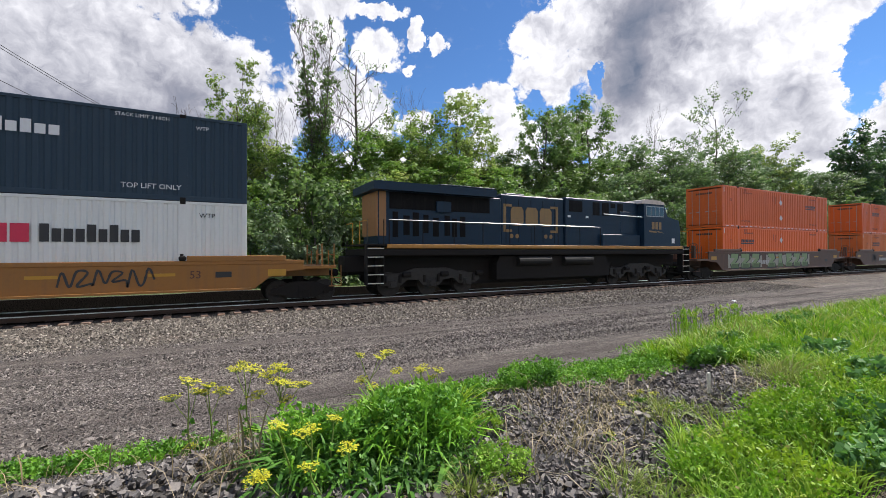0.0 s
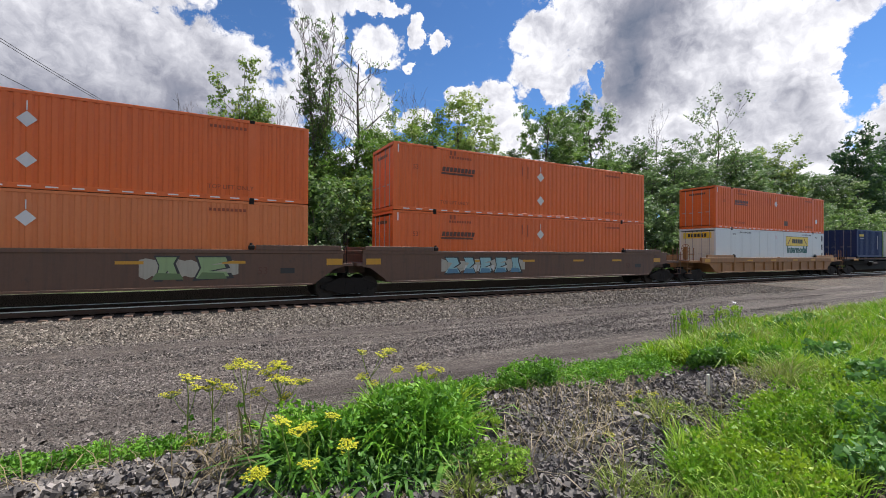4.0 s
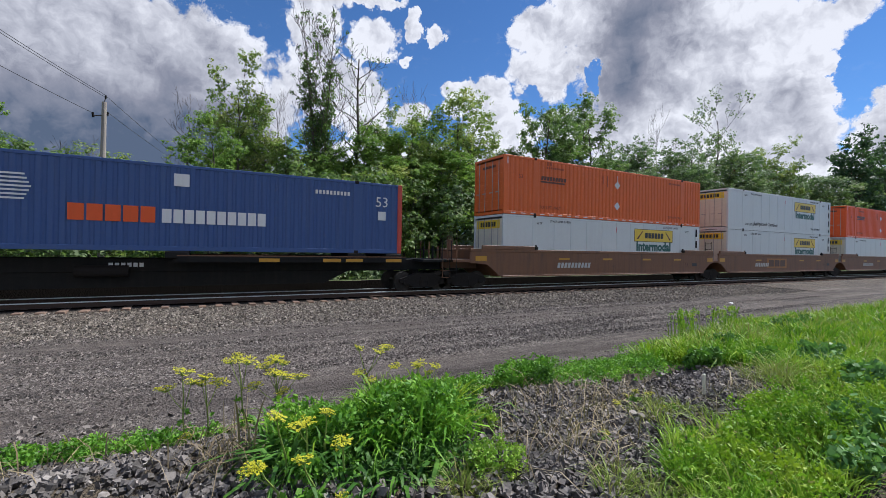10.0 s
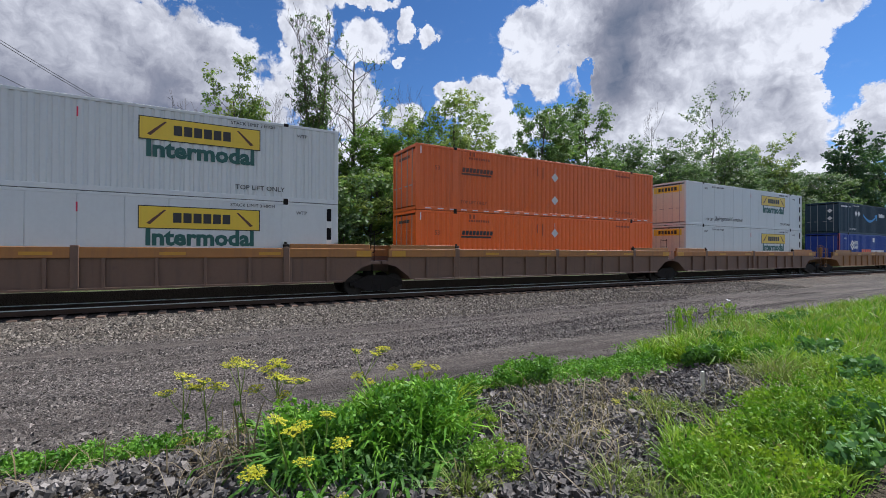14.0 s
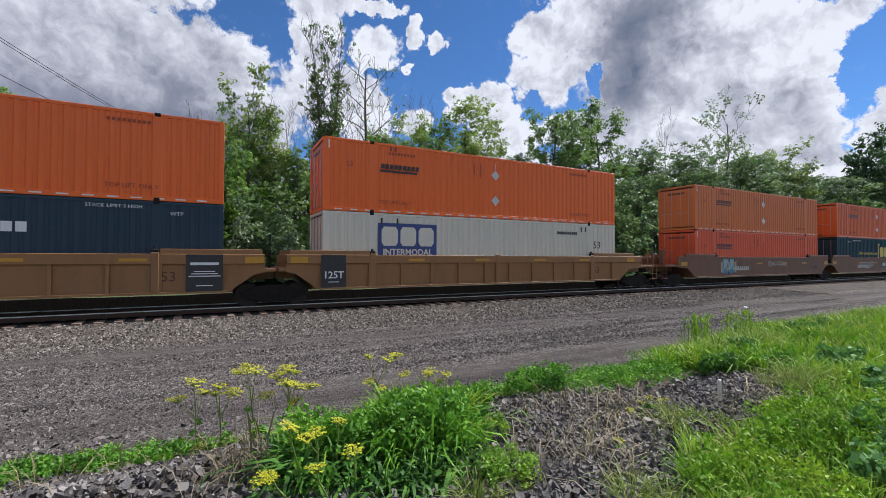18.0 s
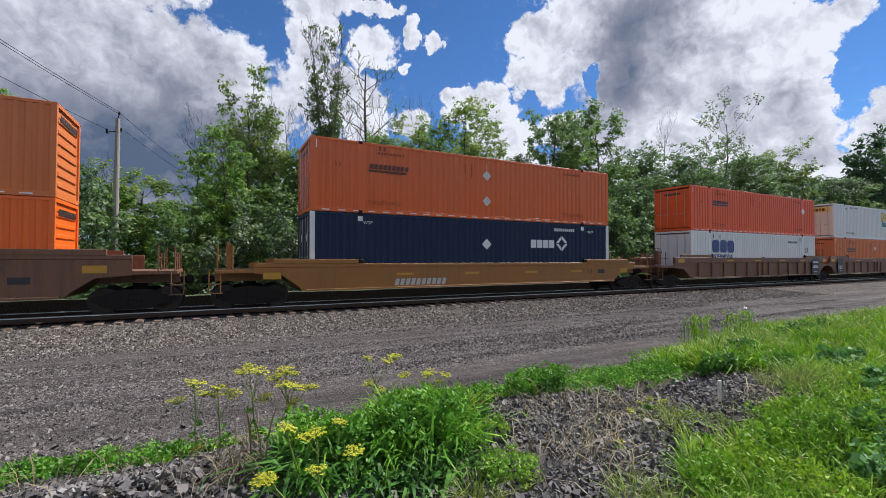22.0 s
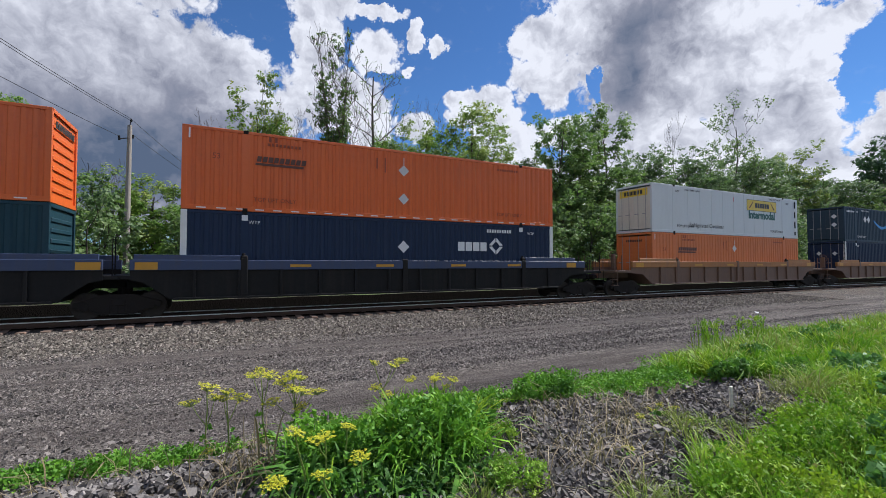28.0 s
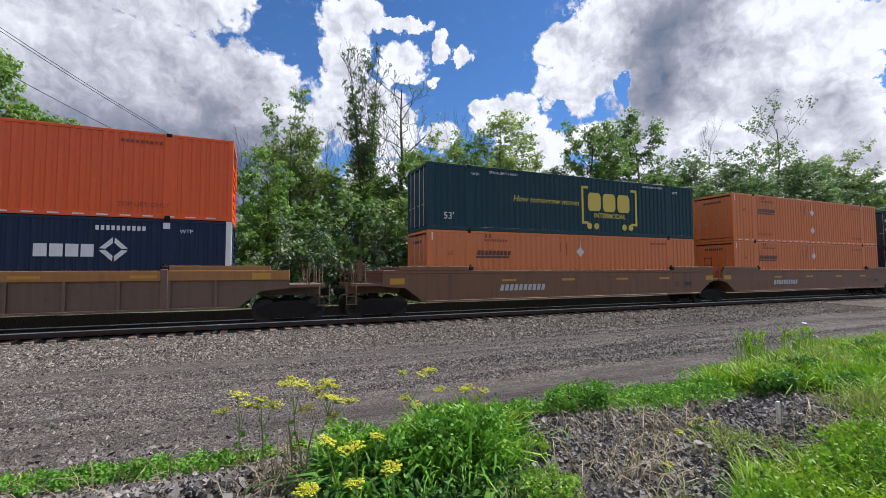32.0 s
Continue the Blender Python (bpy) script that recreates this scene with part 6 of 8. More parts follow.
    part("cab_roof", Geo().prism([(18.5, 4.62), (20.68, 4.62), (20.55, 4.80), (20.1, 4.86), (18.9, 4.88), (18.6, 4.82)], -1.48, 1.48), M["pale_cab_top"], car, "pale cab roof")
    for s in (-1, 1):
        win = part("side_window", Geo().box(18.95, 20.62, *sorted((s * 1.455, s * 1.466)), 3.86, 4.50, 0.004), M["steel"], cab, "pale metal window frame")
        for x0, x1 in ((18.99, 19.36), (19.42, 19.78), (19.82, 20.16), (20.22, 20.58)):
            part("pane", Geo().box(x0, x1, *sorted((s * 1.466, s * 1.474)), 3.91, 4.45), M["glass"], win)
    part("windshield", Geo().prism([(20.93, 3.98), (20.98, 3.98), (20.72, 4.58), (20.67, 4.58)], -1.2, 1.2), M["glass"], cab)
    part("number_bars", row_of_bars(3, 0.24, 0.44, 0.09, M["faded_amber"]), None, cab, "amber stencil bars", at=pose(19.9, -1.464, 3.32))
    part("lightning_stripe", Geo().plate([(-0.7, -0.02), (0.0, -0.06), (-0.05, 0.0), (0.7, -0.08), (0.1, 0.06), (0.1, 0.02), (-0.7, 0.08)], 0), M["faded_amber"], cab, at=pose(19.9, -1.464, 2.95))
    part("data_plate", slab(0.28, 0.30, M["mark_white"]), None, cab, at=pose(21.5, -1.464, 2.42))
    for s in (-1, 1):
        lamp = part("ditch_light", Geo().rod((22.5, s * 0.9, 2.25), (22.62, s * 0.9, 2.25), 0.1, n=12), M["mark_white"], cab)
    part("headlight", Geo().rod((20.7, -0.15, 4.64), (20.8, -0.15, 4.64), 0.09, n=12).rod((20.7, 0.15, 4.64), (20.8, 0.15, 4.64), 0.09, n=12), M["mark_white"], cab)
    # black block added to darken the see-through gaps under the frame
    part("underframe", Geo().box(2.2, 21.6, -0.62, 0.62, 0.22, 1.62), M["iron"], car)
    tank = part("fuel_tank", Geo().prism([(8.1, 0.42), (15.9, 0.42), (15.9, 1.0), (15.6, 1.55), (8.3, 1.55), (8.1, 1.2)], -1.28, 1.28), M["iron"], car)
    for x in (9.3, 12.3):
        part("air_tank", Geo().rod((x, -1.33, 1.30), (x + 2.1, -1.33, 1.30), 0.24, n=16), M["black_car"], car)
    for x0 in (4.6, 18.6):
        side = [(x0 - 2.55, 0.66), (x0 - 2.3, 0.50), (x0 - 1.45, 0.50), (x0 - 1.15, 0.74), (x0 - 0.62, 0.70), (x0 - 0.40, 0.46), (x0 + 0.40, 0.46), (x0 + 0.62, 0.70), (x0 + 1.15, 0.74), (x0 + 1.45, 0.50), (x0 + 2.3, 0.50), (x0 + 2.55, 0.66),
                (x0 + 2.5, 0.95), (x0 + 1.5, 1.02), (x0 + 0.8, 1.22), (x0 - 0.8, 1.22), (x0 - 1.5, 1.02), (x0 - 2.5, 0.95)]
        t = part("truck", Geo().prism(side, -1.20, -1.04).prism(side, 1.04, 1.20).box(x0 - 2.0, x0 + 2.0, -1.0, 1.0, 0.75, 0.95), M["truck_grey"], car, "three-axle truck with a dusty cast frame", at=pose(0, 0, RAIL_Z))
        for q in (-1.85, 0.0, 1.85):
            part("wheelset", wheelset(0.52), None, t, at=pose(x0 + q, 0, 0.52))
            part("journal_box", Geo().box(x0 + q - 0.2, x0 + q + 0.2, -1.27, -1.18, 0.38, 0.74, 0.04).rod((x0 + q, -1.34, 0.55), (x0 + q, -1.2, 0.55), 0.13, n=12), M["truck_grey"], t)
            part("brake_cylinder", Geo().rod((x0 + q + 0.45, -1.27, 0.95), (x0 + q + 0.8, -1.27, 0.95), 0.11, n=12).rod((x0 + q + 0.3, -1.27, 0.95), (x0 + q + 0.45, -1.27, 0.95), 0.03, n=6), M["iron"], t)
            for e in (-0.34, 0.34):
                part("spring", Geo().rod((x0 + q + e, -1.22, 0.62), (x0 + q + e, -1.22, 0.92), 0.075, n=8), M["iron"], t)
        part("sand_pipe", Geo().tube([(x0 - 2.4, -1.2, 1.3), (x0 - 2.6, -1.2, 0.8), (x0 - 2.45, -1.0, 0.3)], [0.025] * 3), M["iron"], t)
    def handrail(x0, x1, n):
        g = Geo()
        for i in range(n):
            x = x0 + (x1 - x0) * i / (n - 1)
            g.rod((x, -1.47, 2.05), (x, -1.47, 3.08), 0.02, n=6)
        g.rod((x0, -1.47, 3.08), (x1, -1.47, 3.08), 0.02, n=6)
        return g
    part("handrail", handrail(2.5, 15.0, 9), M["iron"], car, "thin dark handrail")
    part("top_rail", Geo().rod((2.5, -1.47, 3.10), (15.0, -1.47, 3.10), 0.024, n=6), M["steel"], car, "thin pale top rail")
    part("high_handrail", Geo().rod((15.3, -1.47, 3.85), (18.5, -1.47, 3.80), 0.022, n=6), M["mark_white"], car)
    for x0, q in ((1.9, 1), (22.75, -1)):
        g = Geo()
        for i in range(5):
            g.box(x0 - 0.35, x0 + 0.35, -1.5, -1.15, 0.45 + 0.36 * i, 0.48 + 0.36 * i)
        for dx in (-0.36, 0.36):
            g.box(x0 + dx - 0.015, x0 + dx + 0.015, -1.5, -1.15, 0.40, 2.05)
            g.rod((x0 + dx, -1.48, 2.0), (x0 + dx, -1.48, 3.1), 0.02, n=6)
        part("end_steps", g, M["black_car"], car)
        for i in range(5):
            part("step_edge", Geo().box(x0 - 0.34, x0 + 0.34, -1.512, -1.5, 0.45 + 0.36 * i, 0.485 + 0.36 * i), M["cream"], car)
        part("end_rail", Geo().rod((x0 - q * 0.35, -1.4, 3.05), (x0 - q * 0.35, -0.5, 3.05), 0.022, n=6).rod((x0 - q * 0.35, -0.5, 2.0), (x0 - q * 0.35, -0.5, 3.05), 0.022, n=6)
             .rod((x0 - q * 0.35, 0.5, 2.0), (x0 - q * 0.35, 0.5, 3.05), 0.022, n=6).rod((x0 - q * 0.35, 0.5, 3.05), (x0 - q * 0.35, 1.4, 3.05), 0.022, n=6), M["mark_yellow"], car)
        coupler(car, x0 - q * 0.6, -q)
    return car


load(loco(), 4.25, 0.0)


# ---- trees ----
def quads(name, corners, material):
    """Separate four-cornered blades in one mesh. corners: n x 4 x 3."""
    n = len(corners)
    me = bpy.data.meshes.new(name)
    me.vertices.add(n * 4)
    me.vertices.foreach_set("co", corners.ravel())
    me.loops.add(n * 4)
    me.loops.foreach_set("vertex_index", np.arange(n * 4, dtype=np.int32))
    me.polygons.add(n)
    me.polygons.foreach_set("loop_start", np.arange(0, n * 4, 4, dtype=np.int32))
    me.update(calc_edges=True)
    me.materials.append(material)
    return me


def leaves(name, centers, radii, count, size, material, seed, flatten=0.8, droop=0.0, slim=0.42):
    """Many small leaf blades round the given centres, in one mesh."""
    rng = np.random.default_rng(seed)
    centers, radii = np.array(centers), np.array(radii)
    w = radii ** 2
    idx = rng.choice(len(centers), count, p=w / w.sum())
    d = rng.normal(size=(count, 3))
    d /= np.linalg.norm(d, axis=1)[:, None]
    r = radii[idx] * rng.uniform(0.15, 1.0, count) ** 0.5
    d[:, 2] *= flatten
    p = centers[idx] + d * r[:, None]
    s = size * rng.uniform(0.6, 1.4, count)
    u = rng.normal(size=(count, 3))
    u[:, 2] -= droop
    u /= np.linalg.norm(u, axis=1)[:, None]
    n = rng.normal(size=(count, 3)) + np.array([0, 0, 0.6])
    v = np.cross(n, u)
    v /= np.linalg.norm(v, axis=1)[:, None] + 1e-9
    a, b = u * s[:, None], v * (s * slim)[:, None]
    return quads(name, np.stack([p - a * 0.5, p + b, p + a * 0.6, p - b], 1), material)


def branch(g, p, way, length, r, depth, rng, tips, lift=0.25, split=3, min_r=0.018):
    """Grows a bent limb and its side limbs; collects their ends."""
    pts, rad = [Vector(p)], [r]
    w = Vector(way).normalized()
    n = 4 if depth > 0 else 3
    for i in range(n):
        w = (w + Vector((rng.uniform(-1, 1), rng.uniform(-1, 1), rng.uniform(-0.4, 1) * lift * 2)) * 0.28).normalized()
        pts.append(pts[-1] + w * (length / n))
        rad.append(max(min_r, r * (1 - 0.62 * (i + 1) / n)))
    g.tube(pts, rad, 5 if r > 0.05 else 3)
    if depth <= 0:
        tips.append((pts[-1], length))
        tips.append((pts[-2], length))
        return
    for k in range(split):
        i = rng.randint(2, n)
        side = Vector((rng.uniform(-1, 1), rng.uniform(-1, 1), rng.uniform(0.0, 0.9))).normalized()
        branch(g, pts[i], (w + side * 1.1).normalized(), length * rng.uniform(0.5, 0.72), rad[i] * 0.72, depth - 1, rng, tips, lift, split, min_r)
    tips.append((pts[-1], length * 0.6))


def clumps(name, tips, count, size, material, seed):
    """Crown of leafy sprays: several small tight clumps round each twig end, their leaves facing outwards and up."""
    rng = np.random.default_rng(seed)
    c, r = np.array([t[0] for t in tips]), np.array([t[1] for t in tips])
    each = 7
    d = rng.normal(size=(len(c) * each, 3)) * np.array([1, 1, 0.75])
    d /= np.linalg.norm(d, axis=1)[:, None]
    hub = np.repeat(c, each, 0) + d * (np.repeat(r, each) * rng.uniform(0.35, 1.0, len(d)))[:, None]
    small = np.repeat(r, each) * rng.uniform(0.22, 0.42, len(d))
    idx = rng.choice(len(hub), count, p=small ** 1.6 / (small ** 1.6).sum())
    e = rng.normal(size=(count, 3)) * np.array([1, 1, 0.6])
    e /= np.linalg.norm(e, axis=1)[:, None]
    p = hub[idx] + e * (small[idx] * rng.uniform(0.1, 1.0, count) ** 0.5)[:, None]
    n = e * 0.7 + d[idx] * 0.4 + rng.normal(size=(count, 3)) * 0.45 + np.array([0, 0, 0.7])
    u = np.cross(n, rng.normal(size=(count, 3)))
    u /= np.linalg.norm(u, axis=1)[:, None] + 1e-9
    v = np.cross(n, u)
    v /= np.linalg.norm(v, axis=1)[:, None] + 1e-9
    s = size * rng.uniform(0.6, 1.4, count)
    a, b = u * s[:, None], v * (s * 0.42)[:, None]
    return quads(name, np.stack([p - a * 0.5, p + b, p + a * 0.6, p - b], 1), material)


def grow(seed, height, spread, count, leaf, material, trunk_r=0.2, bare=0.25, airy=1.0, skirt=0.0, size=0.2, twig=1):
    """Trunk mesh and crown mesh of one kind of tree, base at the origin. bare: share of the trunk without limbs."""
    rng = random.Random(seed)
    g, tips = Geo(), []
    pts, rad = [], []
    x = y = 0.0
    n = 9
    for i in range(n + 1):
        pts.append((x, y, height * 0.93 * i / n))
        rad.append(trunk_r * (1 - 0.88 * i / n) + 0.015)
        x += rng.uniform(-1, 1) * height * 0.013
        y += rng.uniform(-1, 1) * height * 0.013
    g.tube(pts, rad, 8)
    limbs = int((14 + height * 0.9) if count > 6600 else (9 + height * 0.6))
    for i in range(limbs):
        u = bare + (0.97 - bare) * (i + rng.random()) / limbs
        k = min(n - 1, int(u * n))
        p = Vector(pts[k]).lerp(Vector(pts[k + 1]), u * n - k)
        a = i * 2.4 + rng.uniform(-0.5, 0.5)
        shape = 0.45 + 0.55 * math.sin(math.pi * min(1.0, 0.26 + 0.74 * (1 - u))) if u > 0.35 else 0.75 + 0.5 * u
        ln = spread * max(0.28, shape) * rng.uniform(0.6, 1.15)
        branch(g, p, (math.cos(a), math.sin(a), 0.35 + 0.5 * u), ln, trunk_r * (0.42 - 0.28 * u), twig, rng, tips, 0.3, 3, 0.018 if twig < 2 else 0.013)
    trunk = g.mesh("trunk", M["bark"])
    crown = None
    if count:
        ends = [(tuple(t[0]), max(0.45, min(1.1, t[1] * 0.60)) * airy * rng.uniform(0.65, 1.2)) for t in tips]
        if skirt:
            for i in range(30):
                a = rng.uniform(0, 6.28)
                ends.append(((math.cos(a) * spread * rng.uniform(0.3, 1.0), math.sin(a) * spread * rng.uniform(0.3, 1.0), rng.uniform(0.3, height * skirt)), rng.uniform(0.5, 1.1)))
        crown = clumps("crown", ends, count, size, material, seed)
    return trunk, crown


def plant_tree(kind, x, y, scale, turn, label, name="tree", wide=None):
    wide = wide or scale
    t = thing(name, label, "tree" if name == "tree" else "shrub", "trees behind the track",
              at=pose(x, y, lie(x, y) - 0.1, 0, 0, turn) @ Matrix.Diagonal((wide, wide, scale, 1)))
    trunk, crown = kind
    part("trunk", trunk, None, t, "grey-brown bark")
    if crown:
        part("crown", crown, None, t)
    return t


def spot(turn, depth):
    """Place behind the track seen under that turn from the viewpoint, at y = depth."""
    return math.tan(radians(turn)) * depth, depth


def vine_tree(seed, height):
    """A dead double tree wrapped in dark climbing leaves, bare twigs at the top."""
    rng = random.Random(seed)
    g, tips, c, r = Geo(), [], [], []
    for lean, top, rad in (((-0.055, 0.02), 1.0, 0.26), ((0.03, -0.02), 0.98, 0.2)):
        pts, rr = [], []
        for i in range(11):
            u = i / 10
            z = height * top * u
            pts.append(Vector((lean[0] * z * (0.4 + 0.8 * u) + rng.uniform(-0.1, 0.1), lean[1] * z, z)))
            rr.append(rad * (1 - u) ** 1.3 * 0.95 + 0.018)
        g.tube(pts, rr, 8)
        for i in range(30):
            u = 0.45 + 0.54 * i / 30
            k = min(9, int(u * 10))
            p = pts[k].lerp(pts[k + 1], u * 10 - k)
            a = rng.uniform(0, 6.28)
            branch(g, p, (math.cos(a), math.sin(a), 0.9), rng.uniform(1.8, 3.8) * (1.35 - u), 0.06 * (1.25 - u), 2, rng, tips, 0.35, 3, 0.013)
        for i in range(120):
            u = (i / 120) ** 1.05 * 0.84
            k = min(9, int(u * 10))
            p = pts[k].lerp(pts[k + 1], u * 10 - k)
            w = 1.35 - 1.0 * u
            c.append((p.x + rng.gauss(0, 0.38) * w, p.y + rng.gauss(0, 0.38) * w, p.z + rng.uniform(-0.3, 0.3)))
            r.append(max(0.26, (1.0 - 0.72 * u) * rng.uniform(0.55, 1.1)))
    for t in tips:
        if rng.random() < 0.09:
            c.append(tuple(t[0]))
            r.append(0.20)
    return g.mesh("trunk", M["bark"]), leaves("crown", c, r, 26000, 0.15, M["leaf_ivy"], seed)


def wood():
    full = [grow(11, 15, 2.7, 17000, 1, M["leaf_a"], 0.2, 0.03, size=0.17), grow(12, 15, 2.6, 17000, 1, M["leaf_a"], 0.2, 0.04, size=0.17),
            grow(13, 15, 2.9, 17000, 1, M["leaf_c"], 0.22, 0.03, size=0.165)]
    dense = [grow(16, 15, 2.7, 17000, 1, M["leaf_b"], 0.22, 0.05, size=0.17), grow(17, 15, 2.8, 17000, 1, M["leaf_b"], 0.2, 0.05, size=0.17)]
    airy = [grow(21, 15, 2.5, 9500, 1, M["leaf_c"], 0.16, 0.10, 0.85, size=0.155), grow(22, 15, 2.5, 9000, 1, M["leaf_a"], 0.15, 0.12, 0.85, size=0.155)]
    dull = [grow(18, 15, 2.7, 17000, 1, M["leaf_dull"], 0.2, 0.04, size=0.17), grow(24, 15, 2.5, 9500, 1, M["leaf_dull"], 0.15, 0.10, 0.85, size=0.155)]
    thin = [grow(23, 15, 2.9, 3600, 1, M["leaf_b"], 0.15, 0.30, 0.62, size=0.15, twig=2)]
    bare = [grow(31, 15, 2.9, 0, 1, None, 0.13, 0.35, twig=2), grow(32, 15, 2.6, 0, 1, None, 0.11, 0.4, twig=2)]
    far = [grow(41, 15, 4.0, 13000, 1, M["leaf_far"], 0.3, 0.03, 1.4, size=0.34)]
    bush = [grow(51, 6, 2.4, 5200, 1, M["leaf_dull"], 0.09, 0.0, 1.0, 0.6, size=0.20), grow(52, 6, 2.5, 5200, 1, M["leaf_b"], 0.09, 0.0, 1.0, 0.6, size=0.20),
            grow(53, 4, 2.2, 5000, 1, M["leaf_pale"], 0.07, 0.0, 0.9, 0.7, size=0.16)]
    back = [grow(14, 15, 3.8, 7500, 1, M["leaf_b"], 0.2, 0.03, 1.1, size=0.30), grow(15, 15, 3.6, 7500, 1, M["leaf_a"], 0.2, 0.03, 1.1, size=0.30)]
    rng = random.Random(77)
    # turn, depth, height over the viewpoint and half width in degrees, stock
    west = [(-28, 34, 20.0, 4, full[2]), (-24.0, 33, 19.6, 3.5, full[0]), (-21.0, 34, 17.4, 2.6, full[1]), (-18.6, 33, 15.0, 2.4, full[0]), (-13.2, 34, 10.6, 2.6, dense[0]), (-11.5, 40, 11.4, 1.0, bare[0]),
            (-10.2, 41, 10.2, 2.1, full[1]), (-7.0, 42, 9.6, 3.4, full[2]), (-4.6, 38, 6.9, 1.6, full[0]), (-16.3, 31, 6.5, 2.3, full[0])]
    gap = [(0.8, 30, 15.0, 2.9, full[0]), (-0.4, 29, 9.0, 1.7, full[1]), (3.5, 31, 10.6, 4.0, full[1]), (3.8, 34, 20.6, 3.5, airy[0]), (-1.5, 35, 17.7, 1.4, bare[1]), (8.2, 36, 19.6, 2.4, bare[0]), (7.0, 34, 14.0, 2.7, airy[1]), (5.8, 37, 18.4, 2.0, bare[1])]
    middle = [(9.6, 33, 10.9, 4.0, dense[1]), (15.7, 33, 13.3, 3.5, full[1]), (18.6, 33, 15.7, 3.3, full[0]), (22.2, 34, 16.7, 3.2, airy[0]), (24.8, 37, 21.3, 3.0, bare[0]), (19.3, 30, 10.7, 4.6, full[2]), (26.7, 35, 17.0, 3.2, airy[1]),
              (30.4, 34, 18.9, 3.9, full[2]), (28.9, 31, 13.0, 5.0, full[0]), (36.4, 35, 14.2, 2.6, airy[0]), (35.6, 32, 11.0, 4.4, full[1]), (42.4, 33, 18.9, 3.3, dense[0]), (47.1, 34, 18.4, 3.3, dense[1]), (44.9, 33, 14.5, 4.6, dense[0])]
    east = [(52.8, 35, 14.1, 2.2, dull[1]), (54.9, 38, 17.0, 1.9, bare[1]), (56.5, 34, 12.4, 2.4, dull[1]), (52.1, 33, 10.1, 3.8, dull[0]), (60.7, 36, 16.6, 2.5, thin[0]), (59.2, 34, 9.5, 3.0, dull[0]), (63.9, 36, 11.3, 2.2, dull[1]),
            (66.2, 37, 10.6, 1.9, full[2]), (64.4, 34, 8.6, 2.9, dull[0]), (68.5, 38, 8.2, 1.6, dull[0]), (70.3, 36, 6.8, 2.1, dense[0]), (72.3, 40, 9.8, 2.0, far[0]), (74.4, 42, 8.6, 2.2, far[0]), (76.6, 44, 8.0, 2.3, far[0])]
    fill = [(5.5, 36, 15.5, 3.6, airy[0]), (3.0, 35, 18.8, 3.4, airy[1]), (11.0, 36, 14.0, 4, full[2]), (21.0, 32, 14.6, 4.4, full[0]), (25.0, 33, 15.6, 4.2, full[2]), (32.8, 35, 16.4, 4.2, airy[0]), (28.0, 36, 17.6, 4.0, airy[1]), (34.0, 33, 12.8, 4.4, full[1]), (38.8, 34, 13.0, 4.0, dull[0]),
            (50.4, 36, 13.0, 3.6, dull[1]), (54.6, 35, 11.8, 3.6, dull[0]), (58.0, 37, 12.4, 3.0, dull[1]), (62.2, 36, 11.0, 3.0, dull[0]), (65.2, 38, 10.2, 2.6, dull[1]), (67.4, 37, 9.0, 2.4, dull[0]), (69.4, 38, 8.0, 2.2, dull[0])]
    names = {}
    for stock, label in ((full, "leafy green tree in full spring foliage"), (dense, "dense dark green tree with layered foliage"), (dull, "muted grey-green tree at the edge of the wood"), (airy, "slender tree with thin pale spring leaves"), (thin, "thinly leaved tree with visible grey limbs"),
                         (bare, "bare grey tree without leaves"), (far, "broad dark green tree in the distance")):
        for q in stock:
            names[id(q)] = label
    for turn, depth, el, half, stock in west + gap + middle + east + fill:
        x, y = spot(turn, depth)
        h = 1.67 + math.hypot(x, y) * math.tan(radians(el)) + 0.6
        wide = math.hypot(x, y) * math.tan(radians(half)) / (3.3 if stock is not far[0] else 4.6)
        plant_tree(stock, x, y, h / 15.3, rng.uniform(0, 360), names[id(stock)], wide=min(1.9, max(0.6, wide * (1.35 if stock[1] else 1.0))))
    x, y = spot(13.0, 33)
    plant_tree(vine_tree(61, 20.3), x, y, 1.0, 0, "dead double tree wrapped in dark green climbing leaves")
    x, y = spot(16.9, 34)
    plant_tree(grow(34, 19.8, 3.0, 600, 1, M["leaf_b"], 0.26, 0.42, 0.5, size=0.16, twig=2), x, y, 1.0, 40, "tall bare tree with climbing leaves low on the trunk")
    for i in range(38):
        x = -22 + i * 3.9 + rng.uniform(-1.2, 1.2)
        y = 29.0 + rng.uniform(-1.5, 1.5) + max(0, x - 40) * 0.03
        plant_tree(bush[i % 2], x, y, rng.uniform(0.75, 1.05) if x < 6 else rng.uniform(0.95, 1.35), rng.uniform(0, 360), "dense green shrub at the wood's edge", "shrub")
    for turn, y in ((12.0, 26.5), (10.0, 27.0), (1.5, 26.8), (33.0, 27)):
        plant_tree(bush[2], spot(turn, y)[0], y, 0.85, rng.uniform(0, 360), "pale grey-green shrub beside the track", "shrub")
    for i in range(34):
        x = -34 + i * 5.4 + rng.uniform(-2, 2)
        y = 44 + rng.uniform(-2, 3)
        # the stand's skyline, lower over the opening and far down the line
        el = 7.2 if x < -1 else 11.5 if x < 34 else 9.6 if x < 75 else 7.6 if x < 95 else 5.6
        h = 1.7 + math.hypot(x, y) * math.tan(radians(el + rng.uniform(-0.9, 0.9)))
        plant_tree(back[i % 2], x, y, h / 15.3, rng.uniform(0, 360), "leafy green tree in full spring foliage", wide=0.95)


wood()


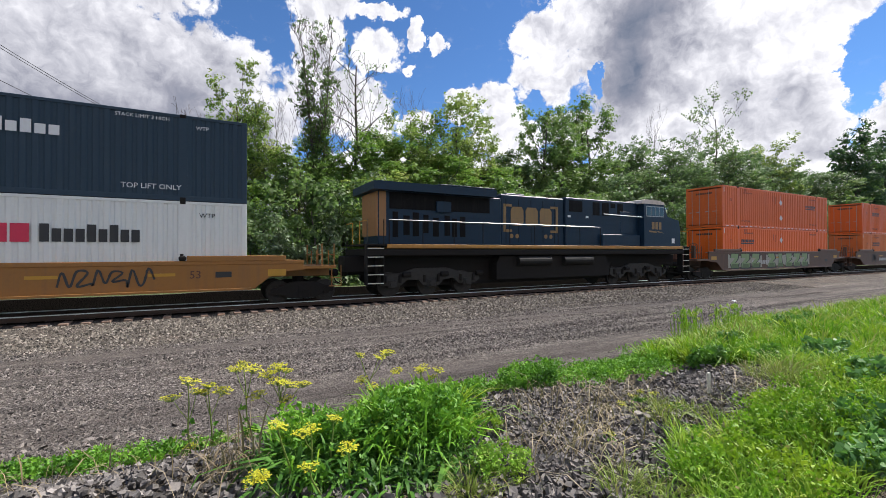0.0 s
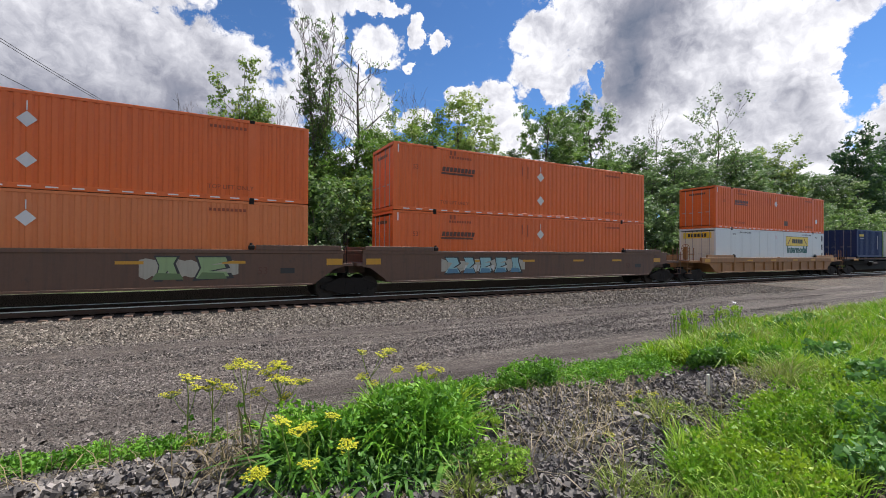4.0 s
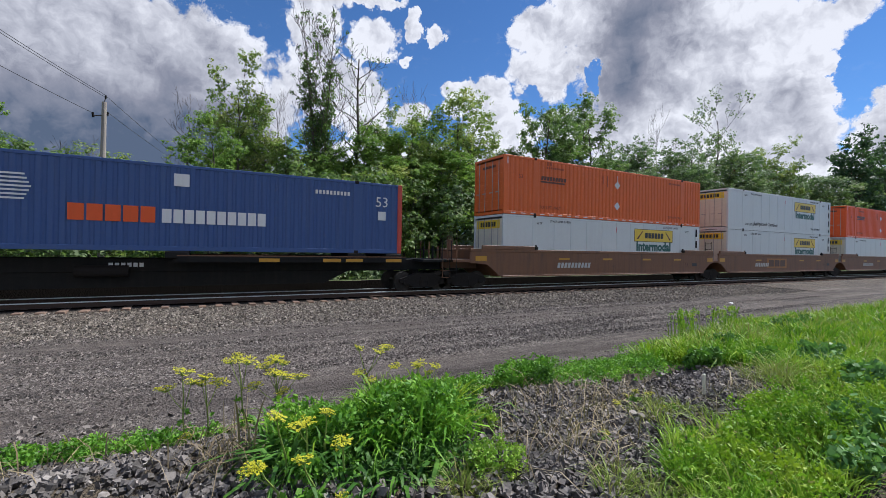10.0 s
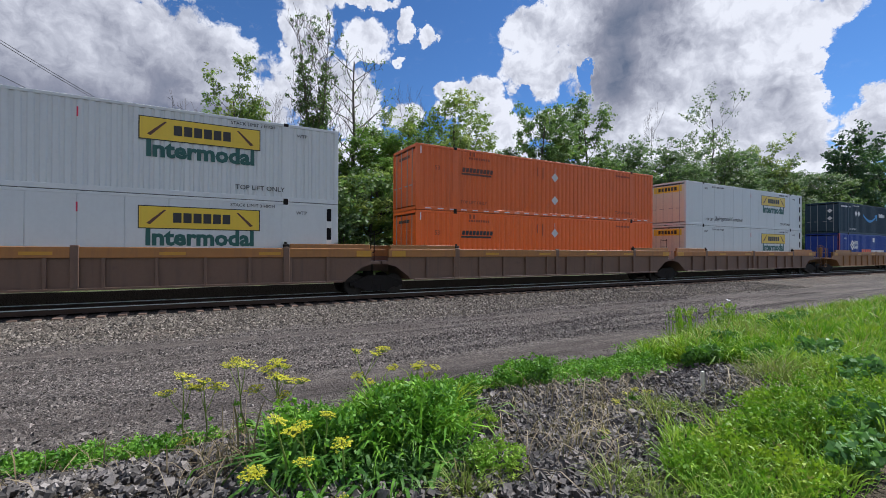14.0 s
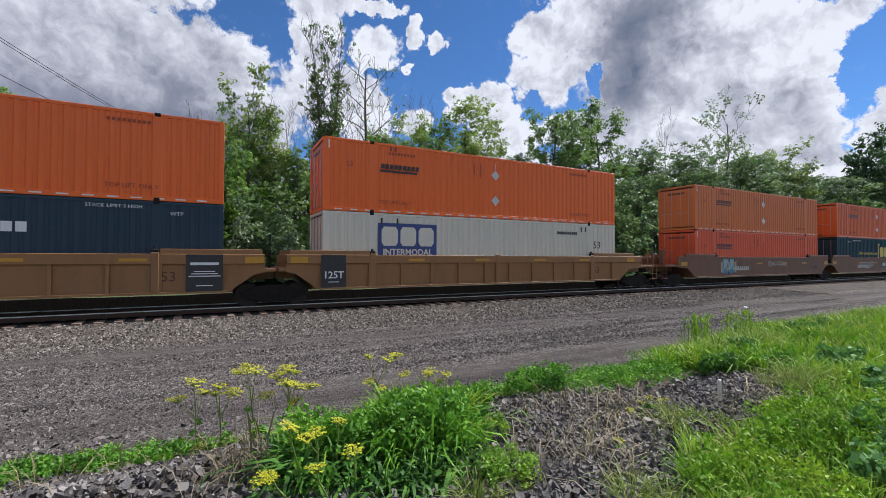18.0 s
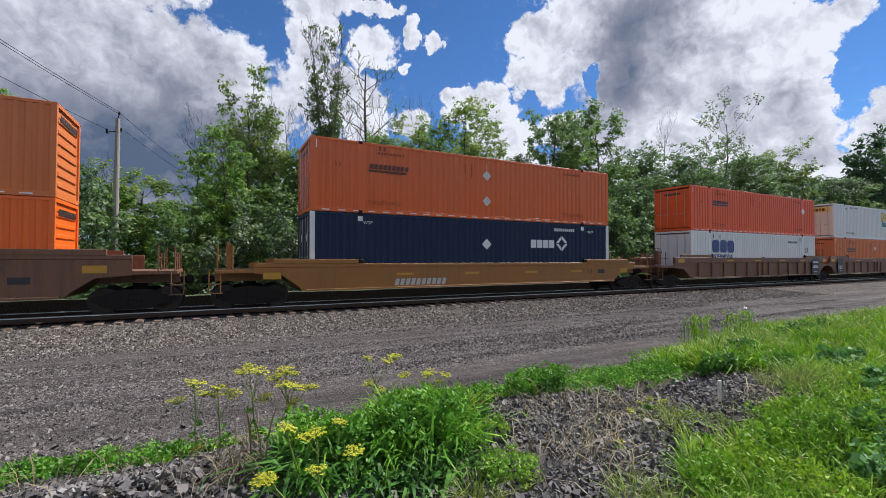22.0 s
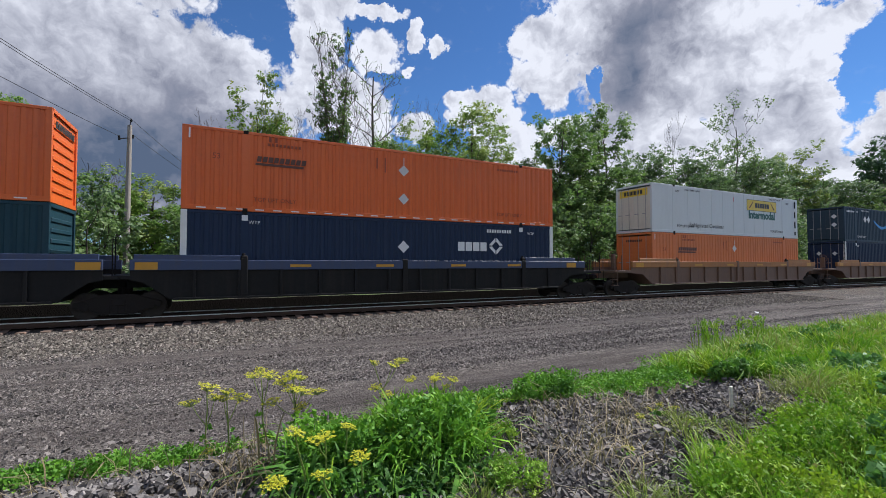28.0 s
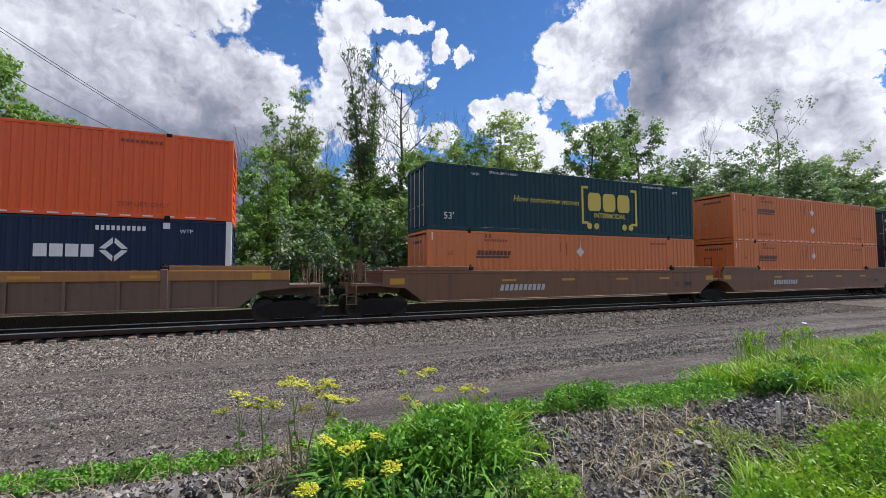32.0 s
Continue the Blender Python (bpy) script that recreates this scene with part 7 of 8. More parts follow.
# ---- pole and wires ----
def wire(name, a, b, sag, r=0.014):
    a, b = Vector(a), Vector(b)
    pts = []
    for i in range(17):
        u = i / 16
        p = a.lerp(b, u)
        p.z -= sag * 4 * u * (1 - u)
        pts.append(p)
    ob = part(name, Geo().tube(pts, [r] * 17, 5), M["wire"], None)
    return tagged(ob, "thin black overhead wire", "wire", "overhead wires")


def pole():
    x, y = spot(-9.3, 31.0)
    top = 1.67 + math.hypot(x, y) * math.tan(radians(14.4))
    base = lie(x, y) - 0.3
    p = thing("utility_pole", "weathered grey wooden utility pole with small insulators", "pole", at=pose(x, y, 0))
    part("shaft", Geo().tube([(0, 0, base), (0.02, 0, 3), (0.05, 0, top)], [0.17, 0.155, 0.115], 12), M["pole"], p)
    part("cap_pin", Geo().rod((0.05, 0, top), (0.12, -0.05, top + 0.28), 0.025, n=6), M["iron"], p)
    part("insulator", Geo().rod((0.12, -0.05, top + 0.22), (0.12, -0.05, top + 0.38), 0.06, 0.04, n=8), M["vent"], p)
    part("arm", Geo().rod((0.05, -0.02, top - 0.75), (-0.40, -0.22, top - 0.9), 0.03, n=6), M["iron"], p)
    part("insulator", Geo().rod((-0.40, -0.22, top - 0.98), (-0.42, -0.23, top - 0.72), 0.06, n=8), M["vent"], p)
    part("arm", Geo().rod((0.05, 0.02, top - 0.72), (0.16, 0.20, top - 0.62), 0.03, n=6), M["iron"], p)
    part("insulator", Geo().rod((0.16, 0.20, top - 0.7), (0.17, 0.22, top - 0.5), 0.06, n=8), M["vent"], p)
    # spans: from a pole nearer to the viewer, over this one, down into the wood
    near = Vector((-16.5, 6.0, 14.0))
    far = Vector((2.5, 62.0, 9.0))
    for q, name in (((0.12, -0.05, top + 0.38), "power_line"), ((0.10, 0.1, top + 0.30), "power_line"), ((-0.42, -0.23, top - 0.75), "low_line")):
        a = Vector((x, y, 0)) + Vector(q)
        d = (Vector(q) - Vector((0.1, 0, top))) * 1.0
        wire("overhead_wire", near + d * 1.4, a, 0.7)
    for q in ((0.12, -0.05, top + 0.36), (0.17, 0.22, top - 0.5)):
        wire("overhead_wire", Vector((x, y, 0)) + Vector(q), far + Vector((q[0], 0, 0)), 0.5)


pole()


# ---- plants of the bank ----
def blades(name, label, spots, material, seed, width=0.007, bend=0.5, fall=0.25):
    """Grass: bent tapering blades in one mesh. spots: x, y, z, height and, where it stands in a tuft, its lean. fall: how far the tips droop."""
    rng = np.random.default_rng(seed)
    p = np.array([(*q, 0.0, 0.0)[:6] for q in spots])
    n = len(p)
    a = rng.uniform(0, 2 * np.pi, n)
    side = np.stack([np.cos(a), np.sin(a), np.zeros(n)], 1)
    b = rng.uniform(0, 2 * np.pi, n)
    lean = np.stack([np.cos(b), np.sin(b), np.zeros(n)], 1) * (rng.uniform(0.1, 1.0, n) * bend)[:, None]
    lean[:, :2] += p[:, 4:6] * bend
    lean[:, 0] -= 0.10
    h = p[:, 3:4]
    w = width * rng.uniform(0.6, 1.5, (n, 1)) * (0.6 + h)
    far = np.linalg.norm(lean, axis=1)[:, None]
    up = np.array([0, 0, 1.0])
    base = p[:, :3]
    mid = base + up * h * 0.55 + lean * h * 0.28
    high = base + up * h * (0.85 - 0.4 * fall * far) + lean * h * 0.66
    tip = base + up * h * (1 - fall * far * (0.6 + 0.5 * far)) + lean * h
    v = np.stack([base - side * w * 0.7, base + side * w * 0.7, mid + side * w, mid - side * w, high + side * w * 0.75, high - side * w * 0.75, tip + side * w * 0.10, tip - side * w * 0.10], 1).reshape(-1, 3)
    k = 8 * np.arange(n, dtype=np.int32)
    f = np.stack([k, k + 1, k + 2, k + 3, k + 3, k + 2, k + 4, k + 5, k + 5, k + 4, k + 6, k + 7], 1).reshape(-1)
    me = bpy.data.meshes.new(name)
    me.vertices.add(8 * n)
    me.vertices.foreach_set("co", v.ravel())
    me.loops.add(12 * n)
    me.loops.foreach_set("vertex_index", f.astype(np.int32))
    me.polygons.add(3 * n)
    me.polygons.foreach_set("loop_start", np.arange(0, 12 * n, 4, dtype=np.int32))
    me.update(calc_edges=True)
    me.materials.append(material)
    return tagged(new(name, me), label, "grass", kind="stuff")


def tuft_spots(rng, beds, each=38):
    """beds: centre x, y, half sizes, number of blades, least and most height; blades fan out of tufts."""
    out = []
    for cx, cy, rx, ry, n, h0, h1 in beds:
        tufts = max(4, n // each)
        for i in range(tufts):
            tx, ty = cx + rng.uniform(-rx, rx), cy + rng.uniform(-ry, ry)
            th = rng.uniform(h0, h1)
            r = 0.03 + 0.10 * th
            for q in range(n // tufts):
                dx, dy = rng.gauss(0, r), rng.gauss(0, r)
                x, y = tx + dx, ty + dy
                if math.hypot(x, y) > 1.5 and y < 6.3 + 0.06 * x:
                    out.append((x, y, lie(x, y) - 0.02, th * rng.uniform(0.45, 1.1), 0.7 * dx / r, 0.7 * dy / r))
    return out


def umbel_mesh(seed, r):
    """A flat flower head: rays that end in small round tufts of florets."""
    rng = random.Random(seed)
    g = Geo()
    stalks = Geo()
    for i in range(24):
        a = 2.4 * i
        d = r * math.sqrt((i + 0.5) / 24)
        p = (d * math.cos(a), d * math.sin(a), r * 0.55 + rng.uniform(-0.02, 0.02) - d * 0.10)
        stalks.rod((0, 0, 0), p, 0.0018, n=3, cap=False)
        for q in range(7):
            b = rng.uniform(0, 6.28)
            e = r * 0.20 * math.sqrt(rng.random())
            c = (p[0] + e * math.cos(b), p[1] + e * math.sin(b), p[2] + rng.uniform(0, 0.012))
            s = r * rng.uniform(0.07, 0.12)
            n = len(g.v)
            t = rng.uniform(0, 1.57)
            for z in range(4):
                g.v.append((c[0] + s * math.cos(t + z * 1.57), c[1] + s * math.sin(t + z * 1.57), c[2] + rng.uniform(-0.005, 0.005)))
            g.f.append((n, n + 1, n + 2, n + 3))
    return g.mesh("umbel", M["flower"]), stalks.mesh("flower_stalk", M["stem"])


UMBELS = [umbel_mesh(i, r) for i, r in enumerate((0.095, 0.075, 0.06, 0.10))]
SWAY = []


def parsnip(x, y, heads, seed, size=1.0):
    """A flowering stalk with its foot at x, y. heads: places of the flower heads."""
    rng = random.Random(seed)
    z = lie(x, y)
    p = thing("wild_parsnip", "flowering weed with flat yellow heads on thin green stalks", "flower", "yellow flowers on the bank", at=pose(x, y, z))
    tops = [Vector((a - x, b - y, c - z)) for a, b, c in heads]
    high = max(tops, key=lambda q: q.z)
    spine = [Vector((0, 0, -0.03)), high * 0.35 + Vector((rng.uniform(-.03, .03), 0, 0.02)), high * 0.7, high]
    stem = part("stem", Geo().tube(spine, [0.009, 0.008, 0.006, 0.004], 5), M["stem"], p)
    for q in tops:
        if q != high:
            u = min(0.9, max(0.2, q.z / max(high.z, 0.05) * 0.60))
            a = high * u
            part("side_stem", Geo().tube([a, a.lerp(q, 0.5) + Vector((0, 0, -0.02)), q], [0.005, 0.004, 0.003], 4), M["stem"], stem)
        k = rng.randrange(4)
        head = part("flower_head", UMBELS[k][0], None, p, "flat yellow flower head", at=pose(q.x, q.y, q.z - 0.05, rng.uniform(-16, 16), rng.uniform(-16, 16), rng.uniform(0, 360)) @ Matrix.Scale(size, 4))
        part("flower_stalk", UMBELS[k][1], None, head)
    c = [tuple(high * u + Vector((rng.uniform(-.08, .08), rng.uniform(-.08, .08), 0))) for u in (0.04, 0.12, 0.2, 0.3, 0.45)]
    part("foliage", leaves("foliage", c, [0.11, 0.09, 0.07, 0.05, 0.03], 110, 0.045, M["weed"], seed, 0.8, 0.2), None, p)
    SWAY.append((p, x, y, z, seed))


def bank_plants():
    rng = random.Random(8)

    def bed(spans, n, seed, name, label, leaf, material, slim=0.42, droop=0.0, flat=1.0):
        """Leaves round random points: spans hold a plan function, its share, height range and clump size."""
        c, r = [], []
        for plan, share, z0, z1, r0, r1 in spans:
            for i in range(share):
                x, y = plan()
                c.append((x, y, lie(x, y) + rng.uniform(z0, z1)))
                r.append(rng.uniform(r0, r1))
        ob = new(name, leaves(name, c, r, n, leaf, material, seed, flat, droop, slim))
        tagged(ob, label, "weeds", kind="stuff")

    def strip(x0, y0, x1, y1, wide):
        def plan():
            u = rng.random()
            return x0 + (x1 - x0) * u + rng.gauss(0, 0.05), y0 + (y1 - y0) * u + rng.gauss(0, wide)
        return plan

    def patch(cx, cy, rx, ry):
        def plan():
            a, d = rng.uniform(0, 6.28), math.sqrt(rng.random())
            return cx + rx * d * math.cos(a), cy + ry * d * math.sin(a)
        return plan

    # the dense clump: long drooping leaves low down, narrow upright ones above
    blades("drooping_leaves", "dense clump of dark green long drooping leaves",
           tuft_spots(rng, [(0.85, 3.35, 0.42, 0.16, 900, 0.12, 0.22), (1.4, 3.05, 0.42, 0.22, 1000, 0.12, 0.22), (1.75, 2.85, 0.15, 0.15, 200, 0.10, 0.18), (1.15, 3.5, 0.6, 0.25, 1300, 0.18, 0.33)], 16), M["lance"], 5, 0.018, 0.95, 0.5)
    blades("young_leaves", "bright green upright young leaves of the clump",
           tuft_spots(rng, [(0.95, 3.7, 0.45, 0.2, 520, 0.24, 0.36), (1.65, 3.5, 0.35, 0.35, 1300, 0.28, 0.46)], 18), M["weed"], 25, 0.012, 0.6, 0.4)
    bed([(strip(0.55, 3.7, 1.9, 3.2, 0.22), 130, 0.15, 0.36, 0.04, 0.09), (patch(1.65, 3.5, 0.38, 0.35), 150, 0.2, 0.46, 0.04, 0.08)],
        4200, 15, "feathery_weeds", "fine bright green leaf tips of the clump", 0.042, M["weed"], 0.3, -0.6)
    blades("clump_grass", "upright bright green blades rising from the weeds", tuft_spots(rng, [(1.35, 3.8, 0.7, 0.22, 700, 0.25, 0.42), (1.75, 3.65, 0.32, 0.3, 1100, 0.34, 0.52)]), M["grass"], 6, 0.007, 0.6)
    # low weeds along the lane's edge and over the bank's shoulder
    bed([(strip(-4.2, 6.2, -0.1, 5.4, 0.14), 330, 0.01, 0.09, 0.04, 0.09), (strip(-2.0, 5.9, 0.2, 5.4, 0.10), 130, 0.02, 0.12, 0.05, 0.09),
         (patch(2.65, 4.5, 0.42, 0.35), 120, 0.03, 0.22, 0.05, 0.10), (patch(3.45, 4.15, 0.36, 0.28), 130, 0.06, 0.30, 0.05, 0.10),
         (strip(3.2, 5.2, 6.6, 5.7, 0.28), 330, 0.01, 0.10, 0.05, 0.11), (strip(3.8, 4.5, 6.4, 4.5, 0.28), 260, 0.02, 0.13, 0.05, 0.11), (strip(6.0, 4.9, 9.5, 6.0, 0.35), 240, 0.02, 0.15, 0.06, 0.13)],
        36000, 7, "low_weeds", "fine-leaved bright green weeds along the gravel edge", 0.036, M["weed"], 0.36, -0.2)
    blades("edge_grass", "short bright grass along the gravel edge", tuft_spots(rng, [(-2.2, 5.9, 1.9, 0.16, 1100, 0.06, 0.14), (0.0, 5.35, 0.5, 0.12, 300, 0.06, 0.13), (4.6, 5.2, 1.4, 0.45, 1500, 0.08, 0.17), (7.2, 5.3, 1.3, 0.5, 1500, 0.10, 0.22), (2.7, 4.6, 0.4, 0.3, 300, 0.10, 0.2)]), M["grass"], 16, 0.007, 0.6)
    # grass: tall tufts with dark gaps between
    beds = [(7.5, 4.5, 0.7, 0.6, 2000, 0.22, 0.46), (7.9, 3.7, 0.8, 0.35, 1500, 0.2, 0.42), (9.6, 5.1, 1.4, 0.8, 3000, 0.22, 0.48), (13, 5.4, 2.6, 1.2, 4300, 0.25, 0.52), (18, 5.6, 4, 1.5, 4400, 0.25, 0.50), (27, 6.0, 6, 1.8, 3600, 0.3, 0.5),
            (9.6, 3.4, 1.5, 0.7, 2800, 0.25, 0.46), (13, 3.4, 3.0, 1.2, 3600, 0.25, 0.45), (20, 3.0, 5, 2.0, 3000, 0.3, 0.5)]
    blades("tall_grass", "tall bright yellow-green grass on the bank", tuft_spots(rng, beds), M["grass"], 11, 0.010, 0.6)
    beds = [(8.4, 4.9, 1.2, 0.7, 700, 0.3, 0.55), (12, 5.4, 2.6, 1.0, 1000, 0.35, 0.6), (18, 5.6, 4, 1.3, 900, 0.35, 0.6), (11, 3.6, 2.5, 0.8, 700, 0.3, 0.55)]
    blades("seeding_grass", "pale yellow-green seeding stalks over the grass", tuft_spots(rng, beds, 14), M["thatch"], 31, 0.008, 0.45)
    spots = [(9.9 + rng.gauss(0, 0.22), 6.2 + rng.gauss(0, 0.12), -0.5, rng.uniform(0.5, 1.0)) for i in range(46)] + [(11.3 + rng.gauss(0, 0.3), 6.0 + rng.gauss(0, 0.2), -0.4, rng.uniform(0.4, 0.85)) for i in range(60)]
    blades("seed_stalks", "tall thin grass stalks in seed", spots, M["grass"], 19, 0.006, 0.25)
    bed([(lambda: (lambda q: (q[0], q[1]))(rng.choice(spots)), 110, 0.35, 0.85, 0.03, 0.06)],
        2600, 18, "grass_plumes", "feathery pale green plumes over the grass", 0.034, M["lime"], 0.3, -0.5)
    beds = [(3.9, 1.75, 0.9, 0.4, 1700, 0.12, 0.34), (3.2, 1.60, 0.5, 0.35, 900, 0.10, 0.28), (5.0, 2.0, 0.8, 0.35, 1500, 0.15, 0.36), (6.4, 1.9, 1.2, 0.5, 2300, 0.15, 0.42), (7.6, 2.5, 0.7, 0.5, 1700, 0.22, 0.42), (8.6, 2.4, 1.5, 0.7, 2300, 0.25, 0.46), (3.9, 2.2, 0.5, 0.25, 700, 0.14, 0.32)]
    blades("near_grass", "fresh light green grass close to the viewer", tuft_spots(rng, beds), M["lime"], 12, 0.0062, 0.6)
    blades("thin_grass", "sparse yellowing grass on the stones", tuft_spots(rng, [(1.75, 2.6, 0.25, 0.22, 420, 0.10, 0.22), (2.5, 2.0, 0.4, 0.3, 500, 0.12, 0.26), (4.3, 2.85, 0.5, 0.25, 500, 0.12, 0.26), (6.8, 2.75, 0.5, 0.3, 900, 0.22, 0.40), (5.6, 2.35, 0.5, 0.2, 400, 0.15, 0.3)]), M["thatch"], 21, 0.0046, 0.8)
    bed([(patch(1.95, 2.65, 0.24, 0.2), 60, 0.03, 0.20, 0.03, 0.06), (patch(2.2, 3.35, 0.22, 0.2), 40, 0.02, 0.16, 0.03, 0.06)],
        3600, 27, "small_bush_weeds", "small feathery yellow-green weed on the stones", 0.024, M["lime"], 0.34, -0.4)
    bed([(patch(4.1, 1.75, 1.2, 0.45), 80, 0.06, 0.26, 0.06, 0.13), (patch(6.0, 2.0, 1.4, 0.5), 70, 0.08, 0.30, 0.07, 0.14), (patch(5.0, 2.1, 0.8, 0.3), 40, 0.12, 0.30, 0.05, 0.11)],
        13000, 17, "near_weeds", "feathery light green weeds among the grass", 0.036, M["grass"], 0.26, -0.7)
    bed([(patch(6.7, 3.85, 0.35, 0.16), 80, 0.0, 0.24, 0.05, 0.10), (patch(7.6, 3.5, 0.40, 0.14), 70, 0.0, 0.22, 0.05, 0.10), (patch(8.2, 4.3, 0.4, 0.2), 50, 0.05, 0.32, 0.06, 0.10), (patch(11.5, 4.8, 0.9, 0.25), 50, 0.1, 0.35, 0.08, 0.14),
         (patch(2.15, 3.65, 0.2, 0.25), 50, 0.02, 0.18, 0.05, 0.09), (patch(3.5, 4.0, 0.35, 0.12), 60, 0.0, 0.15, 0.05, 0.09)],
        8500, 23, "dark_weeds", "darker green broad leaves at the foot of the grass", 0.060, M["lance"], 0.35, -0.3)
    bed([(patch(5.5, 1.6, 0.45, 0.2), 60, 0.06, 0.27, 0.06, 0.11), (patch(4.6, 1.45, 0.3, 0.15), 30, 0.05, 0.22, 0.05, 0.10), (patch(6.9, 2.1, 0.4, 0.2), 40, 0.1, 0.34, 0.06, 0.11), (patch(8.0, 2.9, 0.5, 0.2), 40, 0.1, 0.35, 0.07, 0.12)],
        4200, 33, "blue_green_weeds", "blue-green broad leaves among the light grass", 0.070, M["blue_weed"], 0.36, -0.4)
    # dry stalks on the rubble
    spots = []
    for cx, cy, rx, ry, n in ((3.3, 3.4, 0.8, 0.5, 170), (2.7, 2.7, 0.6, 0.4, 150), (4.2, 3.3, 0.5, 0.4, 60), (0.15, 3.7, 0.25, 0.3, 90), (-1.5, 4.6, 1.8, 0.3, 120), (5.8, 2.9, 0.8, 0.3, 90)):
        for i in range(n):
            x, y = rng.gauss(cx, rx * 0.6), rng.gauss(cy, ry * 0.6)
            spots.append((x, y, lie(x, y) + 0.05, rng.uniform(0.10, 0.32)))
    blades("dry_stalks", "dry straw-coloured stalks lying on the stones", spots, M["dry"], 13, 0.005, 2.6, 0.34)
    spots = [(0.22 + rng.gauss(0, 0.09), 3.65 + rng.gauss(0, 0.1), lie(0.2, 3.7), rng.uniform(0.2, 0.6)) for i in range(16)]
    blades("dry_stems", "upright dead brown stems beside the weeds", spots, M["dry"], 14, 0.0045, 0.4)
    m = thing("marker_stake", "small weathered white wooden stake in the stones", "stake", at=pose(5.25, 3.02, lie(5.25, 3.02)))
    part("stake", Geo().box(-0.025, 0.025, -0.012, 0.012, -0.1, 0.30, 0.004), M["cream"], m)
    # flowers: foot and heads
    by_lane = [
        (-0.10, 4.9, [(-0.14, 4.9, 0.45), (-0.11, 4.85, -0.15), (-0.28, 4.95, 0.30), (-0.06, 4.95, 0.34)]),
        (0.08, 4.9, [(0.05, 4.9, 0.39), (0.17, 4.95, 0.30), (0.02, 4.9, 0.33)]),
        (0.44, 4.9, [(0.34, 4.9, 0.57), (0.42, 4.8, 0.52), (0.27, 5.0, 0.50)]),
        (0.72, 4.9, [(0.71, 4.9, 0.48), (0.61, 4.9, 0.43), (0.79, 4.9, 0.29), (0.95, 4.9, 0.27), (0.50, 4.9, 0.23), (0.80, 5.0, 0.42), (0.68, 4.8, 0.36), (0.78, 4.9, 0.14)]),
        (1.85, 4.9, [(1.83, 4.9, 0.47), (1.74, 4.9, 0.14), (2.06, 4.9, 0.27), (1.83, 4.9, -0.08), (1.60, 4.95, 0.52), (1.95, 4.95, 0.49), (1.62, 4.9, 0.24)]),
        (2.35, 4.9, [(2.38, 4.9, 0.24), (2.54, 4.9, 0.13), (2.17, 4.9, 0.06), (2.45, 5.0, 0.22), (2.62, 4.9, 0.20)]),
    ]
    in_weeds = [
        (0.55, 3.2, [(0.47, 3.2, 0.51)]),
        (0.7, 3.15, [(0.64, 3.1, 0.48), (0.57, 3.05, 0.48)]),
        (0.85, 3.25, [(0.85, 3.3, 0.45)]),
        (0.92, 3.0, [(0.88, 3.0, 0.34)]),
        (0.66, 2.85, [(0.59, 2.85, 0.34)]),
        (0.48, 2.9, [(0.31, 2.85, 0.37), (0.28, 2.85, 0.35)]),
        (0.84, 2.7, [(0.81, 2.75, 0.11)]),
        (4.2, 3.2, [(4.26, 3.2, 0.16), (4.5, 3.2, 0.09), (4.25, 3.3, 0.07), (3.94, 3.2, 0.08)]),
        (4.4, 2.95, [(4.41, 3.0, 0.0), (4.66, 3.0, -0.01), (4.13, 3.0, -0.02), (4.27, 3.0, -0.06)]),
        (3.1, 2.65, [(3.18, 2.7, 0.08), (3.03, 2.7, 0.06)]),
        (4.15, 2.5, [(4.18, 2.6, 0.0)]),
        (8.3, 2.75, [(8.3, 2.78, 0.10), (8.1, 2.7, 0.05), (8.5, 2.75, 0.04)]),
    ]
    for i, (x, y, heads) in enumerate(by_lane + in_weeds):
        parsnip(x, y, heads, 100 + i, 1.0 if i < len(by_lane) else 0.68)


bank_plants()


